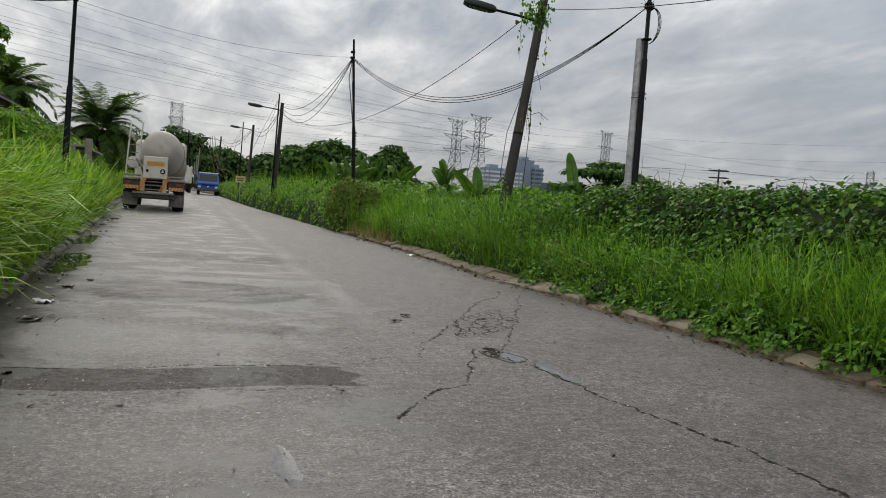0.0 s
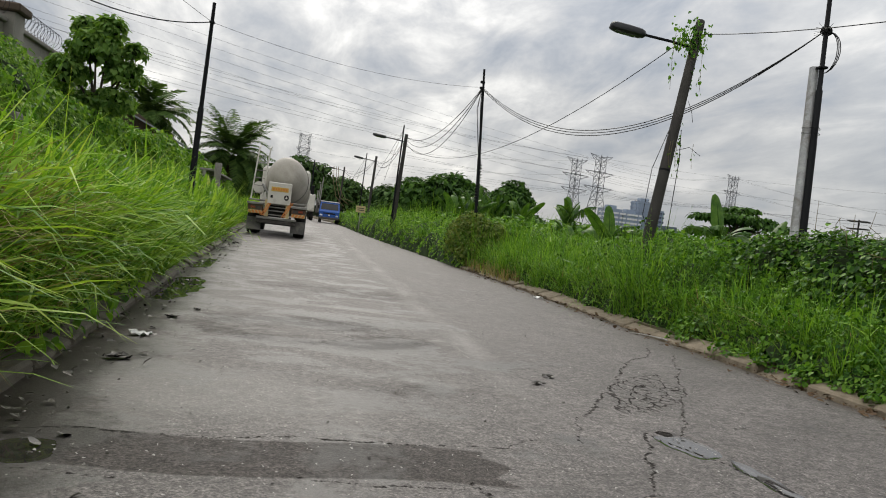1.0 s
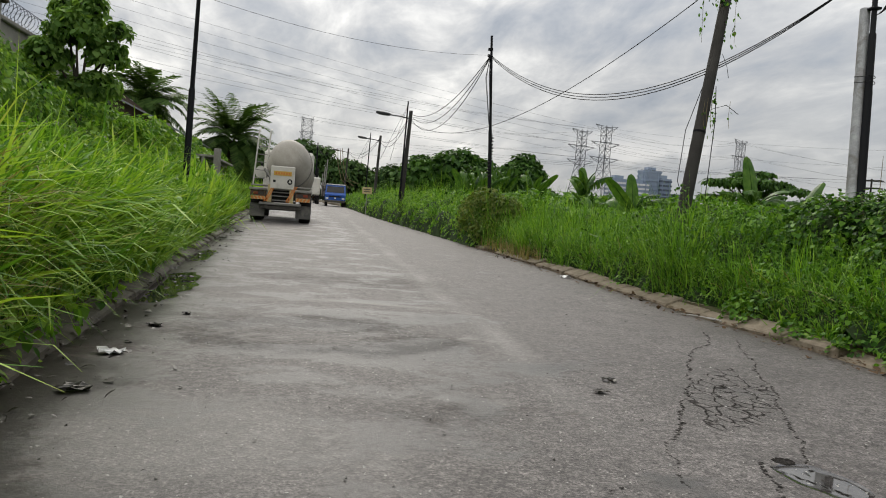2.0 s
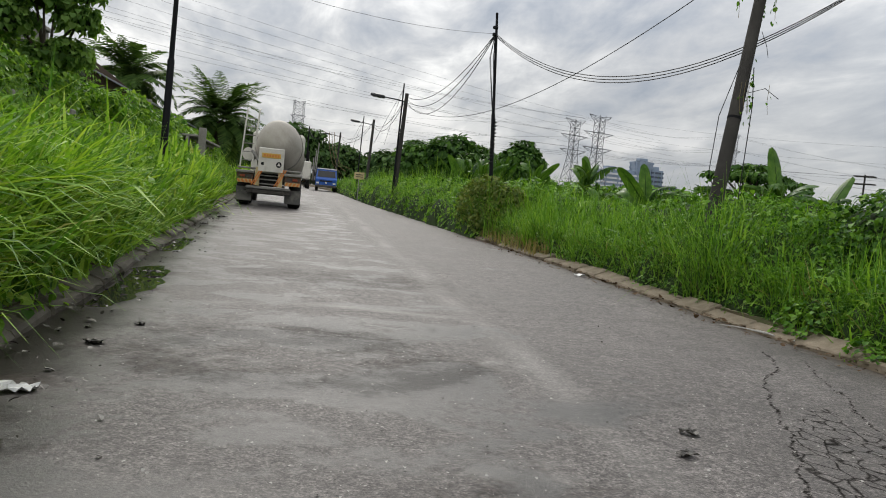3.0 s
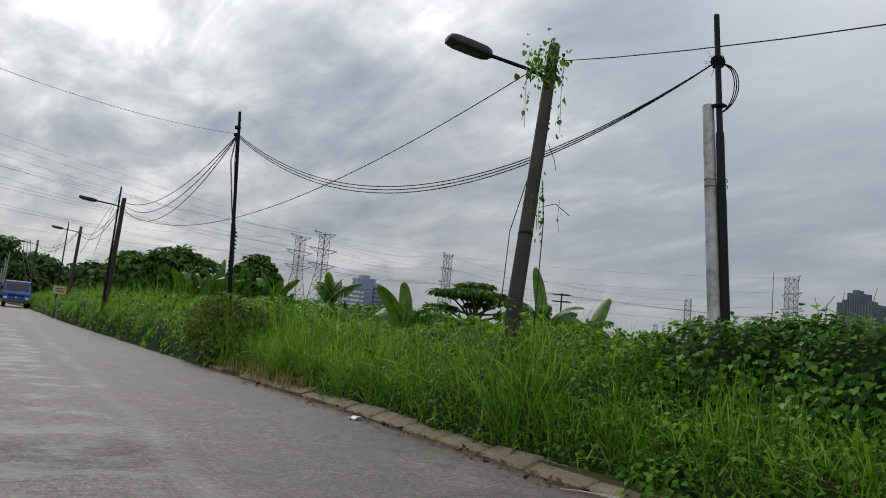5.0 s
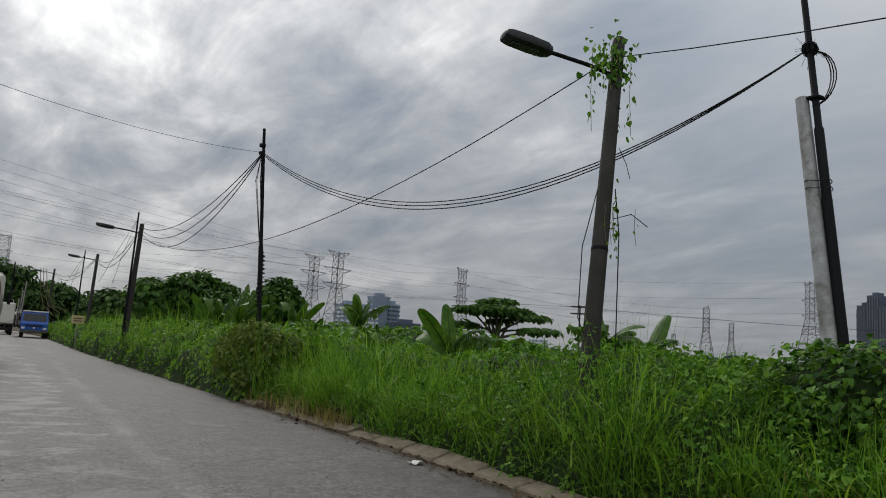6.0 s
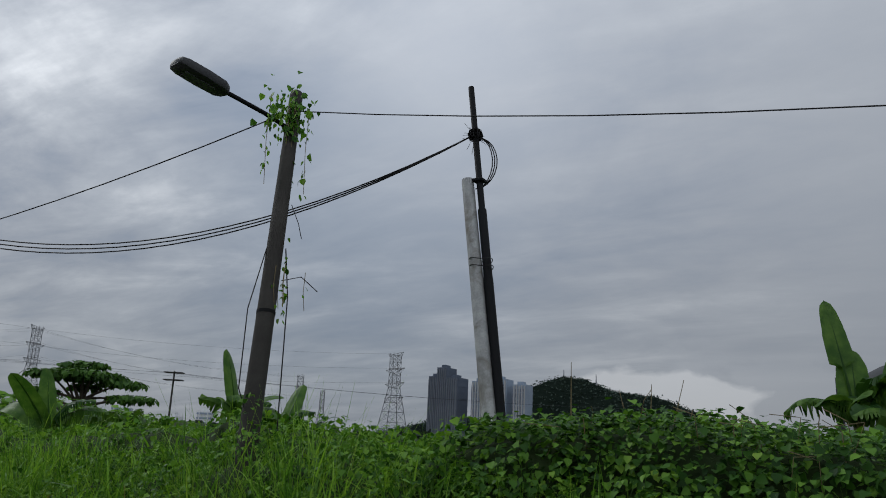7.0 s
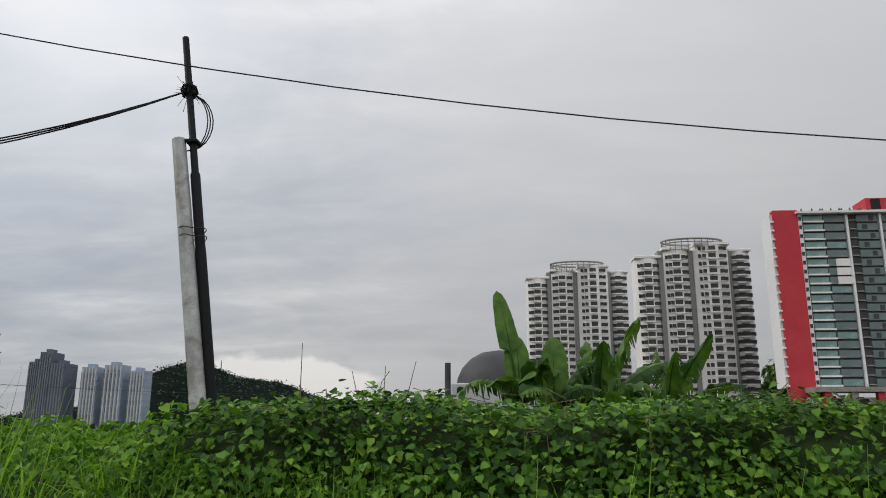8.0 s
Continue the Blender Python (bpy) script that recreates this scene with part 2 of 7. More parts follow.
    nt.links.new(math2(nt, "MULTIPLY", math2(nt, "SUBTRACT", 1.0, math2(nt, "MAXIMUM", crack, math2(nt, "MULTIPLY", patch, 0.7))), math2(nt, "ADD", 0.24, math2(nt, "ADD", math2(nt, "MULTIPLY", wet, 0.04), math2(nt, "MULTIPLY", pool, 0.28)))), bsdf.inputs["Specular IOR Level"])
    h = math2(nt, "ADD", math2(nt, "MULTIPLY", vor.outputs["Distance"], -0.12), math2(nt, "MULTIPLY", grit, 0.8))
    b = nt.nodes.new("ShaderNodeBump")
    b.inputs["Distance"].default_value = 0.006
    nt.links.new(math2(nt, "SUBTRACT", 0.6, math2(nt, "MULTIPLY", pool, 0.6)), b.inputs["Strength"])
    nt.links.new(h, b.inputs["Height"])
    nt.links.new(b.outputs[0], bsdf.inputs["Normal"])
    return m


M_ROAD = road_material()
M_SOIL = surface("soil", (0.050, 0.036, 0.022), (0.10, 0.075, 0.045), 1.5, 0.95, 0, 0.6, 30, stain=(0.045, 0.06, 0.02))
M_KERB = surface("kerb_concrete", (0.13, 0.105, 0.072), (0.31, 0.26, 0.195), 5.0, 0.85, 0, 0.6, 70, stain=(0.07, 0.06, 0.045))
# stained kerb concrete, also darkened for shade under the hanging grass
M_KERB_SHADED = surface("stained_shaded_concrete", (0.060, 0.052, 0.040), (0.15, 0.132, 0.105), 5.0, 0.7, 0, 0.6, 70, stain=(0.035, 0.034, 0.022))
M_CONC = surface("pole_concrete", (0.034, 0.032, 0.030), (0.070, 0.066, 0.061), 2.5, 0.85, 0, 0.5, 80, stain=(0.04, 0.04, 0.035))
M_STEEL_DARK = surface("dark_painted_steel", (0.003, 0.0035, 0.005), (0.008, 0.009, 0.011), 4, 0.7, 0.0, 0.15, 60)
M_PIPE = surface("galvanised_steel", (0.24, 0.25, 0.255), (0.46, 0.47, 0.475), 5.0, 0.6, 0.3, 0.3, 40, stain=(0.11, 0.09, 0.065))
M_CABLE = surface("black_cable", (0.008, 0.008, 0.009), (0.02, 0.02, 0.022), 6, 0.6, 0, 0)
M_LATTICE = surface("lattice_steel", (0.13, 0.14, 0.15), (0.22, 0.23, 0.245), 0.3, 0.6, 0.3, 0)
M_GRASS = leafy("grass_blades", (0.038, 0.105, 0.014), (0.118, 0.268, 0.030), (0.25, 0.43, 0.050), 0.5, 0.42, (0.30, 0.41, 0.08), 1.1)
M_GRASS_L = leafy("tall_grass_blades", (0.06, 0.17, 0.020), (0.20, 0.39, 0.042), (0.40, 0.57, 0.08), 0.5, 0.40, (0.50, 0.46, 0.16), 2.5)
M_VINE = leafy("vine_leaves", (0.012, 0.044, 0.007), (0.044, 0.122, 0.013), (0.13, 0.27, 0.028), 0.5, 0.25, (0.22, 0.33, 0.05), 1.6)
M_VINE.node_tree.nodes["Principled BSDF"].inputs["Specular IOR Level"].default_value = 0.15
M_CREEP = leafy("creeper_leaves", (0.028, 0.092, 0.013), (0.096, 0.225, 0.027), (0.19, 0.36, 0.043), 0.5, 0.38, (0.27, 0.40, 0.07), 1.6)
M_BANK = leafy("bank_leaves", (0.048, 0.13, 0.020), (0.135, 0.28, 0.038), (0.24, 0.40, 0.06), 0.5, 0.5, (0.36, 0.46, 0.10), 1.2)
M_TREE = leafy("tree_leaves", (0.024, 0.062, 0.013), (0.048, 0.115, 0.02), (0.085, 0.18, 0.03), 0.6, 0.22, None, 0.35)
M_FAR = leafy("far_leaves", (0.03, 0.068, 0.022), (0.055, 0.11, 0.03), (0.09, 0.16, 0.045), 0.8, 0.15, None, 0.08)
M_BANANA = leafy("banana_leaf", (0.022, 0.062, 0.014), (0.045, 0.11, 0.02), (0.15, 0.26, 0.045), 0.4, 0.34, None, 5.0)
M_PALM = leafy("palm_leaf", (0.04, 0.085, 0.025), (0.075, 0.14, 0.038), (0.12, 0.20, 0.055), 0.5, 0.3, None, 0.6)
# near-black green, with the shade beneath leaves put into its colour
M_UNDER_SHADE = surface("undergrowth", (0.014, 0.028, 0.008), (0.032, 0.055, 0.015), 3.0, 0.95, 0, 0.8, 20)
M_BARK = surface("bark", (0.05, 0.042, 0.032), (0.11, 0.095, 0.075), 5, 0.95, 0, 0.8, 30)
M_STALK = surface("dry_stalk", (0.14, 0.11, 0.06), (0.22, 0.18, 0.10), 5, 0.8, 0, 0.1)


# ---------------------------------------------------------------- mesh building
class Geo:
    """Collects the faces of one mesh."""

    def __init__(self):
        self.v, self.f = [], []

    def box(self, cx, cy, cz, sx, sy, sz, bev=0.0, m=None):
        h = (sx / 2, sy / 2, sz / 2)
        b = min(bev, min(h) * 0.8)
        base = len(self.v)
        if b <= 0:
            pts = [(x * h[0], y * h[1], z * h[2]) for x in (-1, 1) for y in (-1, 1) for z in (-1, 1)]
            fs = [(0, 1, 3, 2), (4, 6, 7, 5), (0, 4, 5, 1), (2, 3, 7, 6), (0, 2, 6, 4), (1, 5, 7, 3)]
        else:
            pts, key = [], {}
            for x in (-1, 1):
                for y in (-1, 1):
                    for z in (-1, 1):
                        for a in range(3):
                            s = (x, y, z)
                            key[(s, a)] = len(pts)
                            pts.append(tuple(s[i] * (h[i] if i == a else h[i] - b) for i in range(3)))
            fs = []
            for a in range(3):
                o = [i for i in range(3) if i != a]
                for s in (-1, 1):
                    ring = []
                    for p, q in ((-1, -1), (1, -1), (1, 1), (-1, 1)):
                        c = [0, 0, 0]
                        c[a], c[o[0]], c[o[1]] = s, p, q
                        ring.append(key[(tuple(c), a)])
                    fs.append(tuple(ring))
                for p in (-1, 1):
                    for q in (-1, 1):
                        c0, c1 = [0, 0, 0], [0, 0, 0]
                        c0[a], c1[a] = -1, 1
                        for c in (c0, c1):
                            c[o[0]], c[o[1]] = p, q
                        fs.append((key[(tuple(c0), o[0])], key[(tuple(c1), o[0])], key[(tuple(c1), o[1])], key[(tuple(c0), o[1])]))
            for x in (-1, 1):
                for y in (-1, 1):
                    for z in (-1, 1):
                        fs.append(tuple(key[((x, y, z), a)] for a in range(3)))
        out = []
        for f in fs:
            c = sum((Vector(pts[i]) for i in f), Vector()) / len(f)
            n = (Vector(pts[f[1]]) - Vector(pts[f[0]])).cross(Vector(pts[f[2]]) - Vector(pts[f[1]]))
            out.append(tuple(base + i for i in (f if n.dot(c) >= 0 else f[::-1])))
        off = Vector((cx, cy, cz))
        self.v += [(m @ (Vector(p)) + off if m is not None else Vector(p) + off)[:] for p in pts]
        self.f += out
        return self

    def tube(self, pts, radii, n=8, cap=True):
        pts = [Vector(p) for p in pts]
        if isinstance(radii, (int, float)):
            radii = [radii] * len(pts)
        base = len(self.v)
        up = Vector((0.31, 0.17, 1.0))
        for i, p in enumerate(pts):
            d = (pts[min(i + 1, len(pts) - 1)] - pts[max(i - 1, 0)])
            d = d.normalized() if d.length > 1e-9 else Vector((0, 0, 1))
            a = d.cross(up if abs(d.dot(up.normalized())) < 0.97 else Vector((1, 0, 0))).normalized()
            b = d.cross(a)
            for k in range(n):
                t = 2 * math.pi * k / n
                self.v.append((p + (a * math.cos(t) + b * math.sin(t)) * radii[i])[:])
        for i in range(len(pts) - 1):
            for k in range(n):
                q = (k + 1) % n
                self.f.append((base + i * n + k, base + i * n + q, base + (i + 1) * n + q, base + (i + 1) * n + k))
        if cap:
            self.f.append(tuple(base + k for k in range(n))[::-1])
            self.f.append(tuple(base + (len(pts) - 1) * n + k for k in range(n)))
        return self

    def revolve(self, profile, origin, axis, n=24):
        """profile: (distance along the axis, radius)."""
        o, d = Vector(origin), Vector(axis).normalized()
        a = d.cross(Vector((0.31, 0.17, 1.0)) if abs(d.z) < 0.9 else Vector((1, 0, 0))).normalized()
        b = d.cross(a)
        base = len(self.v)
        for s, r in profile:
            for k in range(n):
                t = 2 * math.pi * k / n
                self.v.append((o + d * s + (a * math.cos(t) + b * math.sin(t)) * max(r, 0.001))[:])
        for i in range(len(profile) - 1):
            for k in range(n):
                q = (k + 1) % n
                self.f.append((base + i * n + k, base + i * n + q, base + (i + 1) * n + q, base + (i + 1) * n + k))
        self.f.append(tuple(base + k for k in range(n))[::-1])
        self.f.append(tuple(base + (len(profile) - 1) * n + k for k in range(n)))
        return self

    def quad(self, a, b, c, d):
        k = len(self.v)
        self.v += [tuple(a), tuple(b), tuple(c), tuple(d)]
        self.f.append((k, k + 1, k + 2, k + 3))
        return self

    def mesh(self, name, mat, smooth=False):
        me = bpy.data.meshes.new(name)
        me.from_pydata(self.v, [], self.f)
        me.materials.append(mat)
        if smooth:
            me.shade_smooth()
            me.set_sharp_from_angle(angle=radians(40))
        return me


def thing(name, label, category, loc=(0, 0, 0), rz=0.0, group="", kind=""):
    ob = new(name)
    ob.empty_display_size = 0.2
    ob.matrix_basis = pose(*loc, 0, 0, rz)
    return tagged(ob, label, category, group, kind)


def part(name, geo, mat, parent, label="", smooth=False):
    ob = new(name, geo if isinstance(geo, bpy.types.Mesh) else geo.mesh(name, mat, smooth))
    ob.parent = parent
    if label:
        tagged(ob, label)
    return ob


def solid(name, geo, mat, label, category, kind="", group="", smooth=False):
    return tagged(new(name, geo if isinstance(geo, bpy.types.Mesh) else geo.mesh(name, mat, smooth)), label, category, group, kind)


def array_mesh(name, verts, faces, mat, smooth=False, atts=None):
    me = bpy.data.meshes.new(name)
    n, k = len(faces), faces.shape[1]
    me.vertices.add(len(verts))
    me.vertices.foreach_set("co", np.ascontiguousarray(verts, dtype=np.float32).ravel())
    me.loops.add(n * k)
    me.loops.foreach_set("vertex_index", np.ascontiguousarray(faces, dtype=np.int32).ravel())
    me.polygons.add(n)
    me.polygons.foreach_set("loop_start", np.arange(0, n * k, k, dtype=np.int32))
    for key, val in (atts or {}).items():
        a = me.attributes.new(key, "FLOAT", "POINT")
        a.data.foreach_set("value", np.ascontiguousarray(val, dtype=np.float32))
    me.update(calc_edges=True)
    me.materials.append(mat)
    if smooth:
        me.shade_smooth()
    return me


def spin(yaw, tilt, roll):
    """Rotation matrices Rz(yaw) Rx(tilt) Rz(roll) for arrays of angles."""
    cz, sz, cx, sx, cr, sr = np.cos(yaw), np.sin(yaw), np.cos(tilt), np.sin(tilt), np.cos(roll), np.sin(roll)
    o, i = np.zeros_like(yaw), np.ones_like(yaw)
    a = np.stack([cz, -sz, o, sz, cz, o, o, o, i], -1).reshape(-1, 3, 3)
    b = np.stack([i, o, o, o, cx, -sx, o, sx, cx], -1).reshape(-1, 3, 3)
    c = np.stack([cr, -sr, o, sr, cr, o, o, o, i], -1).reshape(-1, 3, 3)
    return a @ b @ c


def scatter(name, templates, pos, rot, scale, mat, rng):
    """One mesh of many copies of the templates (each: verts, quads)."""
    pick = rng.integers(0, len(templates), len(pos))
    vs, fs, base = [], [], 0
    for k, (tv, tf) in enumerate(templates):
        s = pick == k
        if not s.any():
            continue
        tv, tf = np.asarray(tv, float), np.asarray(tf)
        v = np.einsum("nij,nkj->nki", rot[s], tv[None] * scale[s][:, None, :]) + pos[s][:, None, :]
        f = tf[None] + (np.arange(s.sum()) * len(tv))[:, None, None] + base
        vs.append(v.reshape(-1, 3))
        fs.append(f.reshape(-1, tf.shape[1]))
        base += s.sum() * len(tv)
    return array_mesh(name, np.concatenate(vs), np.concatenate(fs), mat)


def blade(bend, droop, levels=4):
    """A grass blade of length 1 and width 1, bent over towards +y."""
    v, f, y, z, ang = [], [], 0.0, 0.0, 0.06
    for i in range(levels + 1):
        s = i / levels
        w = 0.5 * (1 - s ** 1.6) + 0.04
        v += [(-w, y, z), (w, y, z)]
        y += math.sin(ang) / levels
        z += math.cos(ang) / levels
        ang += bend / levels * (0.4 + s * droop)
    for i in range(levels):
        f.append((2 * i, 2 * i + 1, 2 * i + 3, 2 * i + 2))
    return v, f


BLADES = [blade(0.5, 1.0), blade(0.9, 1.6), blade(1.3, 2.2), blade(0.3, 0.8), blade(1.6, 2.6)]
# a heart-shaped vine leaf, folded along its rib, lying in xy with its tip to +y
LEAF = ([(0, 0, 0), (-0.42, 0.05, 0.10), (-0.46, 0.42, 0.08), (0, 0.5, -0.03), (0.42, 0.05, 0.10), (0.46, 0.42, 0.08), (0, 1.0, -0.12), (-0.22, 0.76, 0.0), (0.22, 0.76, 0.0)],
        [(0, 3, 2, 1), (0, 4, 5, 3), (3, 6, 7, 2), (3, 5, 8, 6)])
LEAF_LONG = ([(0, 0, 0), (-0.2, 0.3, 0.05), (-0.17, 0.65, 0.0), (0, 1.0, -0.16), (0.17, 0.65, 0.0), (0.2, 0.3, 0.05), (0, 0.45, -0.03)],
             [(0, 6, 2, 1), (0, 5, 4, 6), (6, 4, 3, 2)])


def smooth_noise(x, y, s, seed=0.0):
    """Cheap smooth value noise from summed sines, about -1 to 1."""
    a = np.sin(x * 1.3 / s + seed * 1.7 + 1.1 * np.sin(y * 0.9 / s + seed)) + np.sin(y * 1.7 / s + seed * 2.3 + 1.3 * np.sin(x * 0.7 / s - seed))
    b = np.sin((x + y) * 2.9 / s + seed * 3.1) + np.sin((x - y) * 3.7 / s - seed)
    return (a + 0.5 * b) / 3.0


# ---------------------------------------------------------------- ground, road, kerbs
def grade(y):
    """The road rises gently away."""
    return 0.0085 * np.clip(np.asarray(y, float) - 12.0, 0.0, 70.0)


def x_left(y):
    return -6.65 - 0.0235 * np.clip(y, -20, 45)


def x_right(y):
    return 0.05 - 0.022 * np.clip(np.asarray(y, float) - 20.0, 0.0, 30.0)


def ground_sheet():
    ys = np.concatenate([[-3500, -800, -200, -60], np.arange(-30, 100, 2.0), [110, 130, 160, 200, 300, 500, 900, 2000, 4500]])
    rows = []
    for y in ys:
        xl, xr, g = float(x_left(y)), float(x_right(y)), float(grade(y))
        xs = [-4500, -900, -200, -60, -25, -14, -10, xl - 1.0, xl - 0.17, xl - 0.16, xr + 0.16, xr + 0.17, xr + 1.0, 3, 6, 12, 25, 60, 150, 400, 1200, 4500]
        for i, x in enumerate(xs):
            z = g - 0.05 if 9 <= i <= 10 else g + 0.09 + (0.06 * smooth_noise(np.array(x), np.array(y), 2.5) if abs(x) < 100 else 0)
            rows.append((x, y, float(z)))
    n = 22
    v = np.array(rows)
    r, c = np.meshgrid(np.arange(len(ys) - 1), np.arange(n - 1), indexing="ij")
    a = (r * n + c).ravel()
    f = np.stack([a, a + 1, a + n + 1, a + n], 1)
    solid("ground", array_mesh("ground", v, f, M_SOIL), None, "dark damp soil with weeds beside the road", "ground", "structure")


# cracks of the road: polylines (x, y) in metres, and their half-width
CRACKS = [
    ([(-2.9, 6.0), (-2.66, 5.4), (-2.60, 5.1), (-2.61, 4.4), (-2.52, 3.9), (-2.42, 3.36), (-2.40, 2.7), (-2.3, 1.9)], 0.018),
    ([(-2.9, 6.0), (-3.2, 5.3), (-3.42, 4.78), (-3.7, 4.62), (-3.98, 4.25), (-4.15, 4.0)], 0.012),
    ([(-0.75, 10.4), (-0.95, 9.9), (-1.25, 9.5), (-1.57, 9.17), (-1.95, 8.5), (-2.35, 7.75), (-2.65, 7.26), (-2.9, 6.85), (-3.09, 6.51)], 0.012),
    ([(-1.07, 8.97), (-1.5, 8.2), (-1.75, 7.6), (-2.1, 7.0), (-2.45, 6.3), (-2.75, 5.8)], 0.011),
]
SIDE_CRACKS = [
    ([(-2.95, 6.7), (-3.3, 6.2), (-3.5, 5.6)], 0.008),
    ([(-6.7, 5.2), (-6.3, 5.26), (-5.66, 5.24), (-5.14, 5.34), (-4.6, 5.33), (-4.02, 5.40), (-3.8, 5.62)], 0.011),
    ([(-5.2, 4.72), (-4.8, 4.66), (-4.41, 4.70), (-4.36, 4.80), (-4.31, 4.60), (-4.33, 4.5)], 0.010),
    ([(-6.7, 4.62), (-6.2, 4.66), (-5.9, 4.60)], 0.010),
    ([(-1.15, 8.9), (-0.9, 9.4), (-0.62, 10.0)], 0.008),
]


def near_lines(x, y, pts):
    d = np.full(x.shape, 9.0)
    for (ax, ay), (bx, by) in zip(pts[:-1], pts[1:]):
        L = (bx - ax) ** 2 + (by - ay) ** 2
        t = np.clip(((x - ax) * (bx - ax) + (y - ay) * (by - ay)) / L, 0, 1)
        d = np.minimum(d, np.hypot(x - ax - t * (bx - ax), y - ay - t * (by - ay)))
    return d


def blob(x, y, cx, cy, rx, ry, soft=0.35, seed=0.0):
    d = np.hypot((x - cx) / rx, (y - cy) / ry) + 0.28 * smooth_noise(x, y, 0.35 * max(min(rx, ry), 0.15) * 3, seed)
    return np.clip((1.0 - d) / soft + 0.5, 0, 1)


def road_surface():
    vs, fs, base = [], [], 0
    for y0, y1, step in ((-40, 2.0, 0.5), (2.0, 11.5, 0.028), (11.5, 14.0, 0.05), (14.0, 40.0, 0.1), (40.0, 170.0, 0.5)):
        ys = np.linspace(y0, y1, int(round((y1 - y0) / step)) + 1)
        nx = int(round(7.0 / step)) + 1
        u = np.linspace(0, 1, nx)
        Y = np.repeat(ys[:, None], nx, 1)
        X = x_left(Y) + (x_right(Y) - x_left(Y)) * u[None]
        vs.append(np.stack([X.ravel(), Y.ravel()], 1))
        r, c = np.meshgrid(np.arange(len(ys) - 1), np.arange(nx - 1), indexing="ij")
        a = (r * nx + c).ravel() + base
        fs.append(np.stack([a, a + 1, a + nx + 1, a + nx], 1))
        base += len(ys) * nx
    p = np.concatenate(vs)
    x, y = p[:, 0], p[:, 1]
    wob = 0.02 * np.sin(x * 31 + 3 * np.sin(y * 17)) + 0.018 * np.sin(y * 41 + 2 * np.sin(x * 23))
    crack = np.full_like(x, 0.5)
    sel = (y > 1.0) & (y < 11.5)
    for pts, w in CRACKS + SIDE_CRACKS:
        crack[sel] = np.minimum(crack[sel], near_lines(x[sel] + wob[sel] * 0.3 + 0.03 * smooth_noise(x[sel], y[sel], 0.12, 3.0), y[sel] + 0.03 * smooth_noise(x[sel], y[sel], 0.1, 6.0), pts) - w * 0.7)
    # broken, alligator-cracked patch
    along, across = (x + 2.25) * 0.51 + (y - 7.35) * 0.86, (x + 2.25) * 0.86 - (y - 7.35) * 0.51
    broken_area = np.clip((1.0 - np.hypot(across / 0.30, along / 1.05) - 0.25 * smooth_noise(x, y, 0.4, 2.0)) / 0.7 + 0.45, 0, 1)
    pool = blob(x, y, -2.72, 5.75, 0.16, 0.28, 0.25, 1.0)
    pool = np.maximum(pool, blob(x, y, -2.58, 5.15, 0.07, 0.32, 0.3, 4.0))
    pool = np.maximum(pool, blob(x, y, -4.84, 3.40, 0.055, 0.26, 0.6, 3.0))
    pool = np.maximum(pool, blob(x, y, -6.72, 12.2, 0.28, 1.5, 0.25, 5.0))
    pool = np.maximum(pool, blob(x, y, -6.35, 4.9, 0.14, 0.2, 0.4, 6.0))
    pool = np.maximum(pool, blob(x, y, -6.85, 16.5, 0.2, 1.3, 0.25, 6.5))
    crack = np.minimum(crack, 0.03 - 0.06 * blob(x, y, -2.75, 6.02, 0.06, 0.05, 0.5, 7.0))
    wheel = np.exp(-((x + 5.55) / 0.75) ** 2) * 0.6 + np.exp(-((x + 3.9) / 0.5) ** 2) * 0.35
    bands = np.clip(smooth_noise(x * 0.16, y * 0.85, 0.8, 3.0) * 1.5 + 0.15, 0, 1)
    wet = np.clip(wheel * bands * 0.85 * (0.55 + 0.6 * smooth_noise(x * 0.5, y, 0.16, 2.0) + 0.4 * smooth_noise(x, y, 0.5, 4.0)).clip(0, 1), 0, 1) * np.clip((y - 5.6) / 3.0, 0.25, 1.0)
    wet = np.maximum(wet, 0.5 * blob(x, y, -5.6, 6.6, 1.0, 1.0, 0.8, 9.0) * (0.5 + 0.7 * smooth_noise(x, y, 0.2, 4.0)).clip(0, 1))
    wet = np.maximum(wet, (0.40 - 0.12 * np.clip((8.0 - y) / 2.0, 0, 1)) * np.clip((-3.3 - x) / 0.5, 0, 1))
    wet = np.maximum(wet, np.clip(1.25 - (x - x_left(y)) / 0.95, 0, 1) * 0.95)
    wet = np.maximum(wet, np.clip(pool * 1.0, 0, 1))
    patch = np.clip((0.30 - np.abs(y - 5.0 + 0.05 * np.sin(x * 3.1))) / 0.06, 0, 1) * np.clip((-4.12 - x + 0.06 * np.sin(y * 19)) / 0.06, 0, 1)
    patch = np.maximum(patch, 0.62 * blob(x, y, -4.9, 9.3, 1.5, 1.25, 0.7, 2.2) * (0.75 + 0.35 * smooth_noise(x, y, 0.35, 7.0)))
    patch = np.maximum(patch, 0.50 * blob(x, y, -4.3, 6.9, 1.0, 0.7, 0.8, 5.2) * (0.7 + 0.4 * smooth_noise(x, y, 0.25, 3.0)))
    patch = np.maximum(patch, 0.45 * blob(x, y, -4.6, 13.6, 1.6, 1.0, 0.8, 8.2))
    patch = np.maximum(patch, np.clip(1.15 - (x - x_left(y)) / 0.85 + 0.25 * smooth_noise(x, y, 0.4, 6.0), 0, 1) * 0.75)
    wet = np.maximum(wet, 0.75 * blob(x, y, -4.6, 10.4, 1.5, 0.6, 0.9, 11.0))
    wet = np.maximum(wet, 0.7 * blob(x, y, -4.4, 8.3, 1.4, 0.5, 0.9, 12.0))
